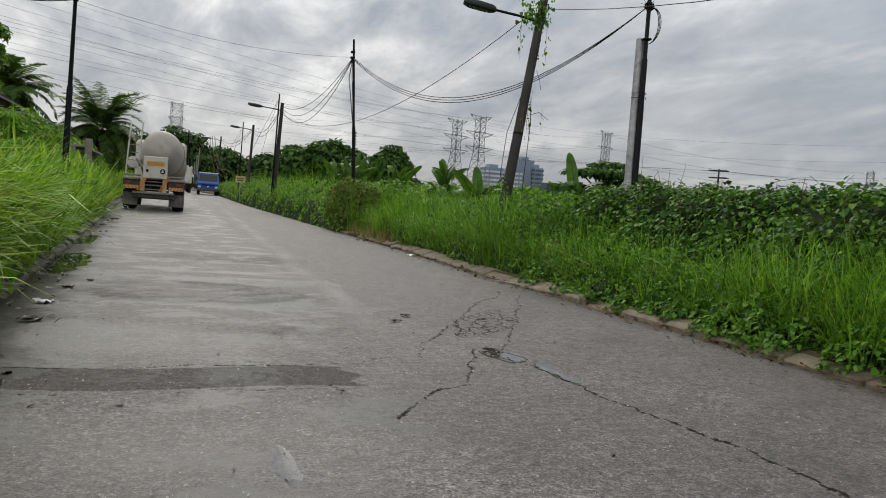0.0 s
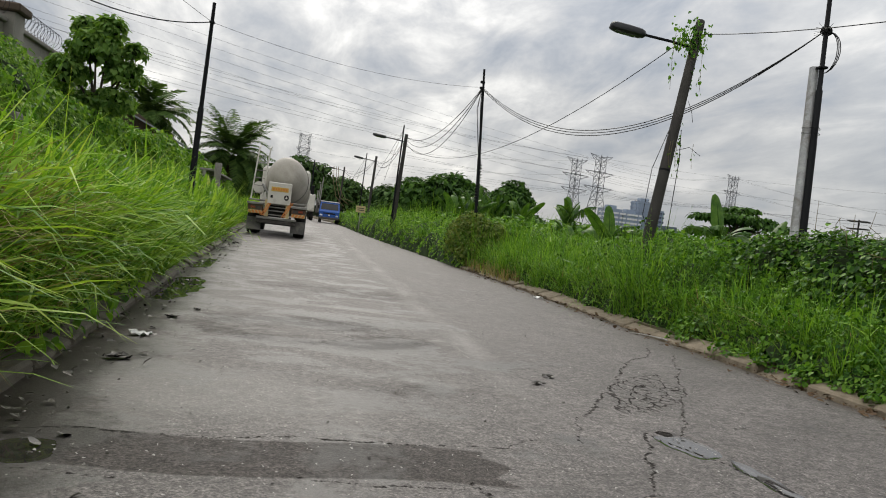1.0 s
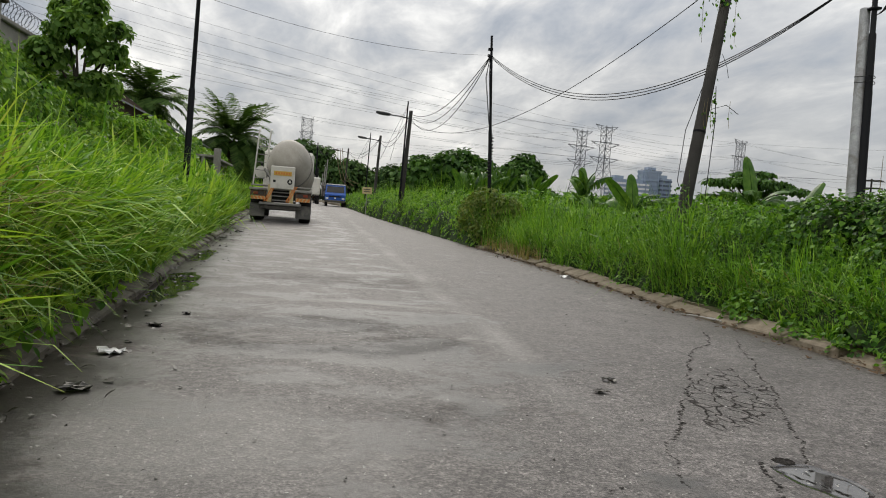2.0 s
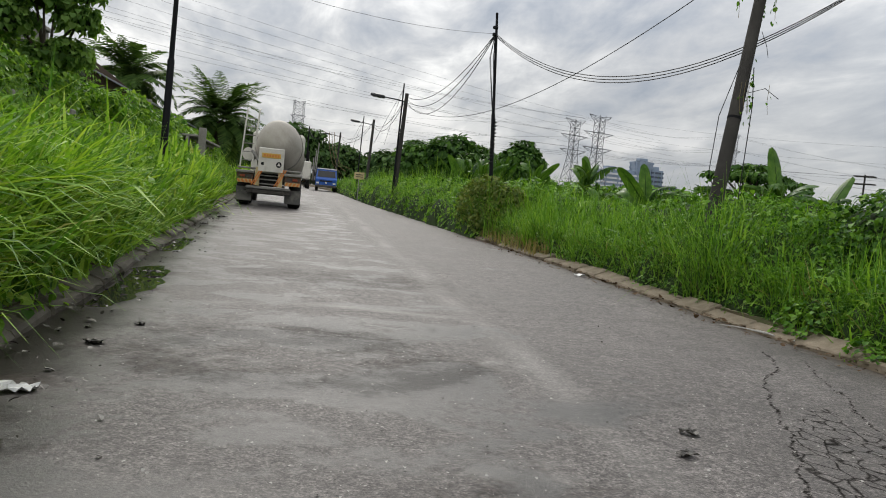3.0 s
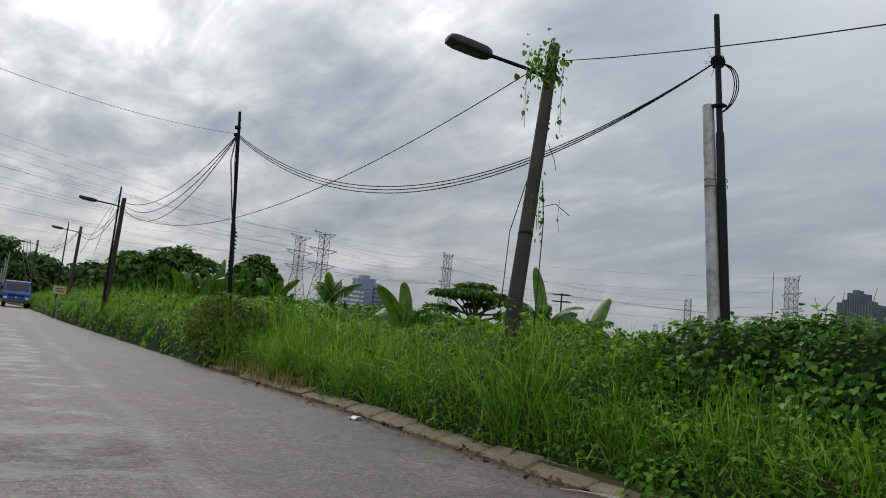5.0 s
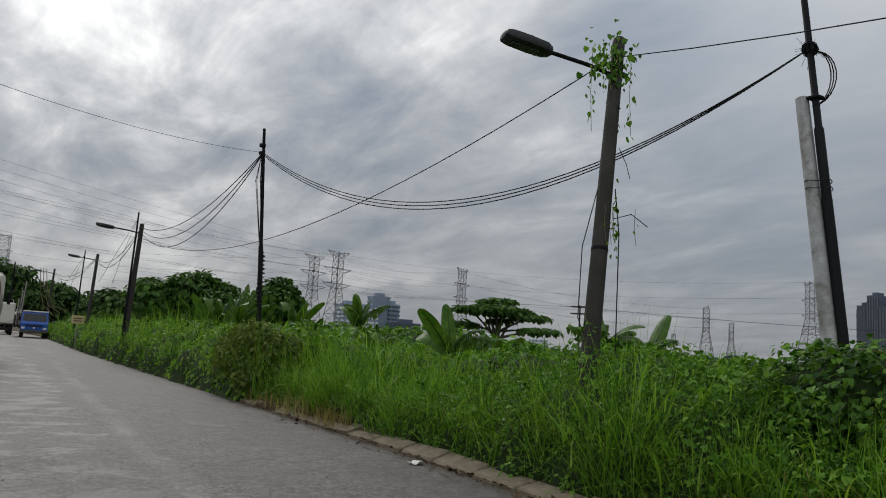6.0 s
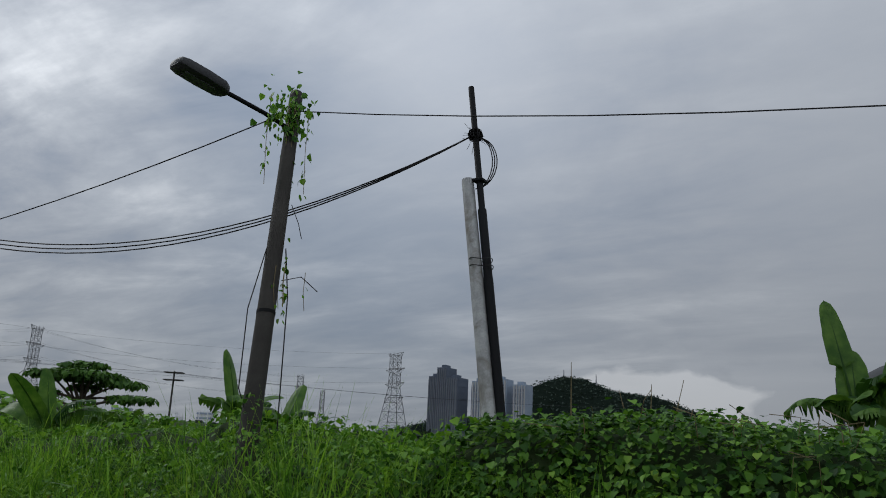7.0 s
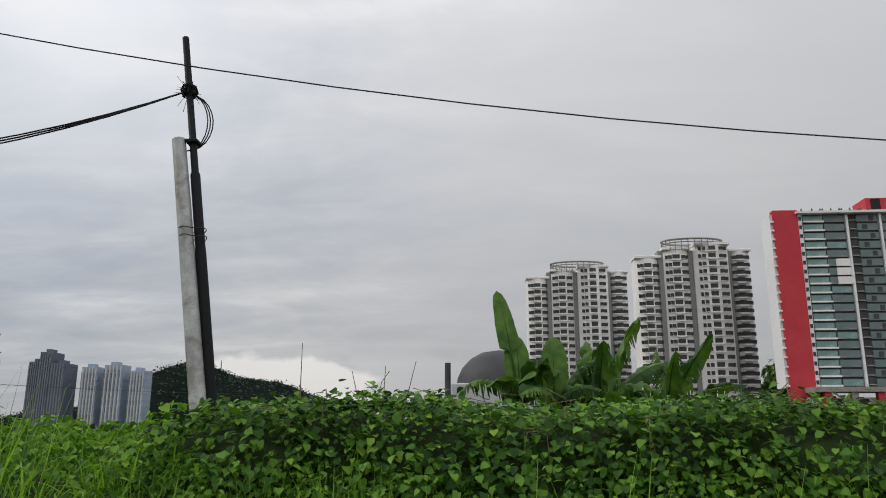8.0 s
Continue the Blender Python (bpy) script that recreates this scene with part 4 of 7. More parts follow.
# long coarse tufts with pale bent blades in front of the hedge
grass("reed_grass", 1000, (0.65, 1.5, 4.2, 11.5), lambda x, y: clump_h(x, y, 0.8, 1.4, 8.0), 0.014, M_GRASS, 24, "tall reed grass in front of the vine hedge", 0.18,
      lambda x, y: (smooth_noise(x, y, 0.5, 4.0) > 0.15) * 1.0)


def left_h(x, y):
    back = np.clip((-7.0 - x) / 1.4, 0, 1)
    return clump_h(x, y, 0.55, 1.25, 6.0) + 0.45 * back + 0.25 * np.clip((y - 14) / 10, 0, 1) * back


def left_density(x, y):
    return np.where(x < x_left(y) - 0.2, (0.6 + 0.4 * smooth_noise(x, y, 0.9, 2.0)).clip(0.15, 1), 0.0)


grass("tall_grass", 1200, (-9.6, -7.1, 3.2, 32), left_h, 0.036, M_GRASS_L, 31, "tall arching yellow-green grass crowding the kerb", 0.5, left_density)
grass("tall_grass", 5000, (-10.5, -7.4, 30, 85), left_h, 0.018, M_GRASS_L, 32, "tall green grass further along the road", 0.28, left_density)
grass("tall_grass", 1000, (-7.5, -6.95, 3.6, 24), lambda x, y: clump_h(x, y, 0.5, 1.2, 7.0), 0.022, M_GRASS_L, 33, "long grass drooping over the kerb", 0.4, left_density, 1.0)

# long leaves hanging out over the kerb
def overhang(name, n, y0, y1, length, width, mat, seed, label, side=-1):
    rng = np.random.default_rng(seed)
    y = rng.uniform(y0, y1, n)
    x = x_left(y) - rng.uniform(0.25, 0.75, n) if side < 0 else x_right(y) + rng.uniform(0.3, 0.6, n)
    ln = length * rng.uniform(0.55, 1.25, n)
    w = width * rng.uniform(0.6, 1.4, n)
    z = grade(y) + (rng.uniform(0.15, 0.95, n) if side < 0 else rng.uniform(0.05, 0.65, n))
    rot = spin(rng.normal(1.57 * side, 1.0, n), -rng.uniform(0.15, 1.2, n), rng.normal(0, 0.35, n))
    me = scatter(name, BLADES[1:3] + BLADES[4:], np.stack([x, y, z], 1), rot, np.stack([w, ln, ln], 1), mat, rng)
    return solid(name, me, None, label, "grass", "stuff")


overhang("hanging_grass", 2700, 2.4, 14, 0.95, 0.032, M_GRASS_L, 161, "long grass leaves hanging over the kerb")

# dry straw among the tall grass
M_STRAW = leafy("straw_blades", (0.16, 0.13, 0.05), (0.26, 0.21, 0.09), (0.34, 0.28, 0.13), 0.7, 0.3, None, 0.6)
grass("dry_grass", 1700, (-8.0, -6.85, 3.4, 9), lambda x, y: clump_h(x, y, 0.4, 1.0, 2.5), 0.012, M_STRAW, 34, "dry straw-coloured grass among the green", 0.45, left_density)
grass("dry_grass", 500, (0.0, 0.5, 19.5, 27), lambda x, y: clump_h(x, y, 0.25, 0.6, 2.5), 0.010, M_STRAW, 35, "dry brown grass at the kerb", 0.5)


overhang("hanging_grass", 2600, 2.5, 24, 0.46, 0.011, M_GRASS, 163, "grass leaves hanging over the kerb", 1)
overhang("dry_grass", 260, 2.5, 26, 0.34, 0.010, M_STRAW, 164, "dry brown grass hanging over the kerb", 1)
overhang("dry_grass", 1100, 2.6, 8.5, 0.85, 0.013, M_STRAW, 162, "dry brown leaves hanging over the kerb")


def leaf_cover(name, n, surf, size, mat, seed, label, templates=(LEAF,), category="creeper", kind="stuff", parent=None, plabel=""):
    """n leaves on a surface: surf(rng, n) gives places and outward normals."""
    rng = np.random.default_rng(seed)
    p, nrm = surf(rng, n)
    n = len(p)
    yaw = np.arctan2(nrm[:, 0], -nrm[:, 1]) + rng.normal(0, 0.7, n)
    up = nrm[:, 2] / np.maximum(np.linalg.norm(nrm, axis=1), 1e-6)
    tilt = -(np.arccos(np.clip(up, -1, 1))) * 0.75 + rng.normal(0, 0.42, n)
    # tip hangs down along the slope
    rot = spin(yaw, -tilt, rng.normal(np.pi, 0.5, n))
    s = size * rng.uniform(0.6, 1.3, n)
    sc = np.stack([s, s, s], 1)
    me = scatter(name, list(templates), p, rot, sc, mat, rng)
    if parent is not None:
        return part(name, me, None, parent, plabel)
    return solid(name, me, None, label, category, kind)


def height_field(x0, x1, y0, y1, hf):
    def surf(rng, n):
        x, y = rng.uniform(x0, x1, n), y0 + (y1 - y0) * rng.uniform(0, 1, n) ** 1.3
        e = 0.08
        h = hf(x, y)
        nx, ny = -(hf(x + e, y) - h) / e, -(hf(x, y + e) - h) / e
        p = np.stack([x, y, grade(y) + h - np.abs(rng.normal(0, 0.07, n)) + 0.03], 1)
        grown = h > 0.08
        return p[grown], np.stack([nx, ny, np.ones(n)], 1)[grown]
    return surf


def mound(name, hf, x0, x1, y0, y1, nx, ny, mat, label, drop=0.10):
    """A sheet under a thicket's leaves, its dark colour standing for the shade inside."""
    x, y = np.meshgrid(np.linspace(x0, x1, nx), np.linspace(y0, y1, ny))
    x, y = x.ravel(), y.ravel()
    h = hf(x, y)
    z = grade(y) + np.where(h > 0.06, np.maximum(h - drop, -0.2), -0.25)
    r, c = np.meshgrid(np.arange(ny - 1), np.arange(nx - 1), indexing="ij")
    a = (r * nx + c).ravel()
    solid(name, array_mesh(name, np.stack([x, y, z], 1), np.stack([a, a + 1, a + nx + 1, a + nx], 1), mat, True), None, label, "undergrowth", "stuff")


def weed_h(x, y):
    h = 0.50 + 0.20 * smooth_noise(x, y, 0.6, 6.0) + 0.24 * smooth_noise(x, y, 0.2, 2.0) + 0.28 * np.clip((x - 0.6) / 1.0, 0, 1)
    h = h + 0.80 * np.exp(-(((x - 1.25) / 0.65) ** 2 + ((y - 14.6) / 2.4) ** 2))
    return np.maximum(h, 0.05) * np.clip((x - x_right(y) - 0.27 - 0.22 * smooth_noise(y, y * 0.4, 0.30, 1.0) + 0.22 * np.clip((10.8 - y) / 2.0, 0, 1)) / 0.22, 0, 1) ** 0.6


def hedge_h(x, y):
    top = 1.66 + 0.13 * smooth_noise(x, y, 0.8, 1.0) + 0.05 * smooth_noise(x, y, 0.25, 2.0)
    rise = np.clip((x - 1.42 - 0.22 * smooth_noise(y, y * 0.3, 0.7, 3.0)) / 0.55, 0, 1)
    end = np.clip((13.7 - y + 0.4 * smooth_noise(x, y, 0.6, 4.0)) / 0.9, 0, 1)
    return top * rise ** 0.42 * end ** 0.5


def hedge_surf(rng, n):
    y = np.where(rng.uniform(0, 1, n) < 0.86, rng.uniform(2.0, 14.2, n), rng.uniform(-12, 2.0, n))
    front = rng.uniform(0, 1, n) < 0.56
    s = rng.uniform(0, 1, n) ** 0.5
    x = np.where(front, 1.42 + 0.55 * s ** 2 + 0.22 * smooth_noise(y, y * 0.3, 0.7, 3.0), rng.uniform(1.8, 4.2, n))
    h = hedge_h(x, y)
    z = np.where(front, h * rng.uniform(0.05, 1.0, n) ** 0.7, h)
    x = np.where(front, x - 0.10 * np.sin(np.clip(z, 0, 1.7) * 1.8) + rng.normal(0, 0.07, n), x)
    z = z + np.where(front, 0, rng.normal(0.02, 0.06, n))
    nrm = np.where(front[:, None], np.stack([-np.ones(n), rng.normal(0, 0.3, n), 0.25 + 0.5 * s], 1), np.stack([-0.35 * np.ones(n), rng.normal(0, 0.3, n), np.ones(n)], 1))
    keep = h > 0.25
    return np.stack([x, y, z], 1)[keep], nrm[keep]


hedge = thing("vine_hedge", "dense dark green hedge of heart-leaved vines", "hedge", kind="stuff")
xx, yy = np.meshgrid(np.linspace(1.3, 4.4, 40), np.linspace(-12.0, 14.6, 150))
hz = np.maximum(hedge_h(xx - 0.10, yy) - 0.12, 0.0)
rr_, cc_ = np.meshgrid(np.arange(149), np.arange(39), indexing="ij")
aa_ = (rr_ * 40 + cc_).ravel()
# a dark sheet behind the leaves paints the hedge's inner shade
part("thicket", array_mesh("thicket", np.stack([xx.ravel(), yy.ravel(), hz.ravel()], 1), np.stack([aa_, aa_ + 1, aa_ + 41, aa_ + 40], 1), M_UNDER_SHADE, True), None, hedge, "shaded tangle of stems")
leaf_cover("leaves", 43000, hedge_surf, 0.074, M_VINE, 41, "", parent=hedge, plabel="overlapping heart-shaped vine leaves")
shoots = Geo()
rs = random.Random(8)
for _ in range(46):
    y = rs.uniform(1, 12.2)
    x = rs.uniform(1.7, 2.6)
    z = float(hedge_h(np.array(x), np.array(y)))
    if z > 1:
        shoots.tube([(x, y, z - 0.1), (x + rs.uniform(-0.1, 0.1), y + rs.uniform(-0.1, 0.1), z + rs.uniform(0.1, 0.2)), (x + rs.uniform(-0.25, 0.15), y + rs.uniform(-0.25, 0.25), z + rs.uniform(0.12, 0.3))], 0.004, 4)
part("shoots", shoots, M_STALK, hedge, "thin reaching tendrils")


# creepers at the foot of the verge
def creeper_h(x, y):
    return (0.26 + 0.22 * smooth_noise(x, y, 0.8, 7.0)) * np.clip((x - x_right(y) - 0.25 + 0.42 * np.clip(smooth_noise(y, y * 0.3, 0.35, 5.0) * 1.5 - 0.15 + 0.95 * np.clip((10.8 - y) / 1.5, 0, 1), 0, 1)) / 0.3, 0, 1)


leaf_cover("creeper", 20000, height_field(-0.2, 1.7, 3.0, 12.5, creeper_h), 0.056, M_CREEP, 42, "low broad-leaved creeper spilling over the kerb")
leaf_cover("creeper", 4500, height_field(-0.2, 1.5, 11.5, 26, creeper_h), 0.058, M_CREEP, 43, "low creeper among the verge grass")


def scrub_h(x, y):
    base = 1.28 + 0.20 * smooth_noise(x, y, 0.8, 3.0) + 0.20 * smooth_noise(x, y, 0.25, 1.0)
    inn = np.clip((x - 1.5) / 0.8, 0, 1) * np.clip((y - 12.2) / 0.9, 0, 1)
    near_post = 0.42 * np.exp(-(((x - 3.0) / 1.3) ** 2 + ((y - 16.2) / 1.6) ** 2)) + 0.4 * np.exp(-(((x - 2.9) / 1.0) ** 2 + ((y - 12.9) / 0.7) ** 2))
    return (base + near_post) * inn ** 0.6


leaf_cover("creeper", 30000, height_field(1.5, 9, 12.2, 38, scrub_h), 0.092, M_CREEP, 44, "tangled creepers and weeds over rough ground", (LEAF, LEAF_LONG))
mound("undergrowth", scrub_h, 1.4, 12, 12.0, 40, 60, 120, M_UNDER_SHADE, "shaded tangle of stems under the creepers", 0.16)


def field_h(x, y):
    d = np.hypot(x, y)
    return (1.0 + 0.5 * smooth_noise(x, y, 4.0, 2.0) + 0.3 * smooth_noise(x, y, 1.3, 5.0)) * (1.0 + np.clip(d - 30, 0, 150) / 260.0)


def field_surf(rng, n):
    r = 12 + 150 * rng.uniform(0, 1, n) ** 1.7
    a = np.radians(rng.uniform(4, 128, n))
    x, y = -4 + r * np.sin(a), 6 + r * np.cos(a)
    ok = ((x > 8.5) | (y > 37)) & (x > 2.0) & ((x > 5.5) | (y > 13))
    x, y = x[ok], y[ok]
    m = len(x)
    return np.stack([x, y, grade(y) + field_h(x, y) - np.abs(rng.normal(0, 0.15, m))], 1), np.stack([rng.normal(0, 0.4, m), rng.normal(0, 0.4, m), np.ones(m)], 1)


leaf_cover("scrub", 24000, field_surf, 0.30, M_FAR, 45, "wide field of dark green scrub", (LEAF, LEAF_LONG), category="scrub")
mound("scrub_ground", field_h, 4.3, 170, -70, 170, 120, 170, M_UNDER_SHADE, "shaded ground of the scrub field", 0.35)

# weeds and bushes of the left side
def bank_h(x, y):
    h = 3.15 + 0.5 * smooth_noise(x, y, 1.3, 5.0) + 0.3 * smooth_noise(x, y, 0.5, 2.0)
    h = h + 0.55 * np.clip((-10.5 - x) / 1.0, 0, 1) * np.clip((24 - y) / 4, 0, 1) - 1.2 * np.clip((y - 26) / 4, 0, 1)
    return h * np.clip((-9.85 - x) / 0.9, 0, 1) ** 0.5


leaf_cover("bush", 42000, height_field(-13.0, -9.8, 5, 31, bank_h), 0.098, M_BANK, 46, "overgrown bank of climbing plants and shrubs", (LEAF, LEAF_LONG), category="bush")
mound("undergrowth", bank_h, -13.1, -9.75, 4, 34, 30, 90, M_UNDER_SHADE, "shaded inside of the overgrown bank", 0.2)
leaf_cover("bush", 15000, height_field(-11.0, -7.9, 23, 46, lambda x, y: (1.6 + 0.3 * smooth_noise(x, y, 0.5, 1.0) + 0.25 * smooth_noise(x, y, 1.2, 4.0) + 1.0 * np.clip((-8.5 - x) / 0.8, 0, 1)) * np.clip((-7.9 - x) / 0.6, 0, 1) ** 0.5), 0.13, M_BANK, 47, "leafy shrubs beside the parked lorry", (LEAF, LEAF_LONG), category="bush")


# ---------------------------------------------------------------- trees
def crown_points(rng, n, lumps):
    """Places and outward normals on a crown made of several lumps (centre, radii)."""
    w = np.array([r[0] * r[1] + r[0] * r[2] for _, r in lumps])
    k = rng.choice(len(lumps), n, p=w / w.sum())
    c = np.array([l[0] for l in lumps])[k]
    r = np.array([l[1] for l in lumps])[k]
    d = rng.normal(0, 1, (n, 3))
    d /= np.linalg.norm(d, axis=1)[:, None]
    d[:, 2] = np.where(d[:, 2] < -0.5, -d[:, 2], d[:, 2])
    rad = rng.uniform(0.62, 1.06, n)[:, None]
    return c + d * r * rad, d


def tree(name, x, y, trunk_h, lumps, n, leaf, mat, label, seed, trunk_r=0.16, templates=(LEAF, LEAF_LONG), z0=None):
    z0 = float(grade(y)) + 0.05 if z0 is None else z0
    t = thing(name, label, "tree", (x, y, z0))
    g = Geo()
    g.tube([(0, 0, 0), (0.05, 0.03, trunk_h * 0.5), (0, 0, trunk_h)], [trunk_r, trunk_r * 0.8, trunk_r * 0.6], 9)
    rs = random.Random(seed)
    for c, r in lumps:
        c = Vector(c)
        b = Vector((0, 0, trunk_h * rs.uniform(0.6, 1.0)))
        g.tube([b, b.lerp(c, 0.5) + Vector((0, 0, 0.1)), c, c + Vector((rs.uniform(-0.5, 0.5) * r[0], rs.uniform(-0.5, 0.5) * r[1], r[2] * 0.6))], [trunk_r * 0.5, trunk_r * 0.3, trunk_r * 0.18, trunk_r * 0.06], 6)
    part("trunk", g, M_BARK, t, "brown trunk with spreading limbs", True)
    rng = np.random.default_rng(seed)
    p, d = crown_points(rng, n, lumps)
    leaf_cover("crown", n, lambda _r, _n: (p, d + rng.normal(0, 0.45, d.shape)), leaf, mat, seed, "", templates, parent=t, plabel="dense leafy crown")
    # dark shells in the lumps stand in for shade within the crown
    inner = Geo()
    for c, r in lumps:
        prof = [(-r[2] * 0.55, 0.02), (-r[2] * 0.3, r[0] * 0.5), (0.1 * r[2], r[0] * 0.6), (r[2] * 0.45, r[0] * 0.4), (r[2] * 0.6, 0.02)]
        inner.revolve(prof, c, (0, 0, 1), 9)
    part("inner_foliage", inner, M_UNDER_SHADE, t, "shaded inner foliage", True)
    return t


def lumpy(rng, n, w, h, z):
    out = []
    for i in range(n):
        a = 6.28 * i / n + rng.uniform(-0.4, 0.4)
        q = rng.uniform(0.25, 0.75)
        r = w * rng.uniform(0.30, 0.46)
        out.append(((w * q * math.cos(a), w * q * math.sin(a), z + rng.uniform(-0.25, 0.35) * h), (r, r, r * rng.uniform(0.7, 0.95))))
    out.append(((0, 0, z + 0.25 * h), (w * 0.5, w * 0.5, h * 0.5)))
    return out


R9 = random.Random(9)
tree("mango_tree", 4.6, 52.0, 1.8, lumpy(R9, 9, 3.6, 2.6, 2.7), 7500, 0.34, M_TREE, "round dark green tree behind the banana plants", 51)
tree("mango_tree", 6.2, 42.0, 1.4, lumpy(R9, 8, 1.9, 2.6, 2.1), 5200, 0.30, M_TREE, "dark green bushy tree beside the telephone pole", 52)
M_TREE_L = leafy("young_leaves", (0.07, 0.15, 0.036), (0.14, 0.26, 0.062), (0.23, 0.37, 0.09), 0.6, 0.5, None, 0.8)
for k, (tx, ty, th, sz) in enumerate(((-11.0, 13.2, 1.7, 1.0), (-10.8, 16.6, 2.1, 1.0), (-11.4, 24.5, 2.4, 1.0))):
    tree("roadside_tree", tx, ty, th, lumpy(R9, 11, 1.9 * sz, 1.9 * sz, th * 1.02), 8500, 0.10, M_TREE_L, "feathery young tree crowding a concrete wall", 250 + k, 0.08, (LEAF_LONG,))
tree("roadside_tree", -10.1, 20.6, 3.2, [((-0.1, 0, 4.2), (0.62, 0.62, 0.5)), ((0.55, 0.1, 3.75), (0.45, 0.45, 0.36)), ((-0.65, -0.1, 3.6), (0.5, 0.5, 0.42)), ((0.2, 0, 4.75), (0.36, 0.36, 0.3)), ((-0.45, 0.2, 4.75), (0.28, 0.28, 0.25)), ((0.75, 0.1, 4.3), (0.28, 0.28, 0.24)), ((0.35, 0.2, 3.1), (0.5, 0.5, 0.34)), ((-0.2, 0.3, 2.8), (0.7, 0.7, 0.5))], 5200, 0.14, M_TREE_L, "young broad-leaved tree above the grassy bank", 53, 0.09)
# flat-topped rain tree in the distance
tiers = []
for i in range(17):
    a, q = R9.uniform(0, 6.28), R9.uniform(0.1, 1.0)
    r = R9.uniform(1.2, 2.0)
    tiers.append(((4.1 * q * math.cos(a), 4.1 * q * math.sin(a), 5.7 - 2.0 * q ** 2 + R9.uniform(-0.7, 0.3)), (r, r, 0.30)))
tree("rain_tree", 34.6, 66.3, 3.2, tiers, 3600, 0.45, M_TREE, "distant flat-topped rain tree with layered crown", 54, 0.3)
# trees closing the road's far end
for i, (x, y, w, h) in enumerate(((-12, 118, 7, 5), (-5, 126, 6, 6.5), (2, 128, 6, 5), (9, 125, 6, 4.2), (16, 122, 6, 4.5), (22, 115, 6, 4), (-19, 110, 6, 5), (-9, 96, 4, 4), (5.5, 96, 4, 3.6), (9, 80, 3.2, 3.2), (14, 84, 3.5, 3.0))):
    tree("roadside_tree", x, y, h * 0.75, lumpy(R9, 9, w * 0.95, h * 0.95, h * 0.78), 3000, 0.62, M_FAR, "dark leafy tree at the end of the road", 60 + i, 0.2)


def banana_leaf(length, width, curl, tear, rs, bare=0.0):
    """A paddle leaf along +y, arching down, with a rib; torn ones hang in strips."""
    g = Geo()
    n = 26
    rib, y, z, ang = [], 0.0, 0.0, 1.15
    for i in range(n + 1):
        rib.append((y, z))
        y += math.cos(ang) * length / n
        z += math.sin(ang) * length / n
        ang -= curl / n * (0.5 + i / n)
    for side in (-1, 1):
        prev, sag = None, 0.0
        for i in range(n + 1):
            s = i / n
            w = width * 0.5 * (math.sin(math.pi * min(s * 0.93 + 0.07, 1.0)) ** 0.38) * (1 + rs.uniform(-0.04, 0.04))
            if bare and s < bare:
                w = 0.02
            yy_, zz_ = rib[i]
            split = tear and i > 2 and rs.random() < 0.6
            row = []
            for q in (0.0, 0.5, 1.0):
                k = len(g.v)
                g.v.append((side * w * q * (1 - 0.35 * sag * q), yy_ + 0.03 * q, zz_ + 0.22 * w * q - 0.25 * w * q * q - sag * w * q * q))
                row.append(k)
            if prev:
                g.f += [(prev[0], row[0], row[1], prev[1])]
                if split:
                    # a slit from the edge towards the rib, and the next strip hangs differently
                    tip = Vector(g.v[prev[2]]).lerp(Vector(g.v[row[2]]), 0.35)
                    g.v.append(tip[:])
                    g.f.append((prev[1], row[1], len(g.v) - 1, prev[2]))
                    sag = rs.uniform(0.0, 1.5)
                else:
                    g.f.append((prev[1], row[1], row[2], prev[2]))
            prev = row
    g.tube([(0, -0.35 * math.cos(1.2), -0.35)] + [(0, p, q - 0.012) for p, q in rib[::2]], [0.035] + [0.026 * (1 - i / (n / 2 + 2)) for i in range(n // 2 + 1)], 6)
    return g


def banana_plant(x, y, stem_h, leaves, label, seed, z0=0.1, size=1.0, extra=0):
    rs = random.Random(seed)
    t = thing("banana_plant", label, "banana plant", (x, y, z0), group="banana plants")
    part("stem", Geo().tube([(0, 0, 0), (0.03, 0, stem_h * 0.6), (0, 0, stem_h)], [0.12 * size, 0.10 * size, 0.06 * size], 10), M_BSTEM, t, "pale green fleshy stem", True)
    if extra:
        leaves = leaves + leaf_ring(rs, extra, 1.05 * size, 0.42, True, (1.6, 2.9))
    for az, up, ln, wd, curl, tear in leaves:
        ob = part("leaf", banana_leaf(ln, wd, curl, tear, rs, 0.45 if ln > 1.8 else 0.0), M_BANANA, t, "torn banana leaf" if tear else "broad banana leaf")
        ob.matrix_basis = pose(0, 0, stem_h - 0.05, up, 0, az) @ Matrix.Rotation(radians(rs.uniform(-18, 18) if curl < 0.36 else rs.uniform(25, 70) * (1 if rs.random() < 0.5 else -1)), 4, Vector((0, 0.5, 0.866)))
    return t


M_BSTEM = surface("banana_stem", (0.10, 0.14, 0.04), (0.18, 0.22, 0.07), 4, 0.6, 0, 0.2, 30, stain=(0.10, 0.07, 0.03))


def leaf_ring(rs, n, ln, wd, tear=True, curl=(0.8, 2.0)):
    return [(360 * i / n + rs.uniform(-25, 25), rs.uniform(-18, 22), ln * rs.uniform(0.75, 1.1), wd * rs.uniform(0.8, 1.1), rs.uniform(*curl), tear and rs.random() < 0.6) for i in range(n)]


RB = random.Random(14)
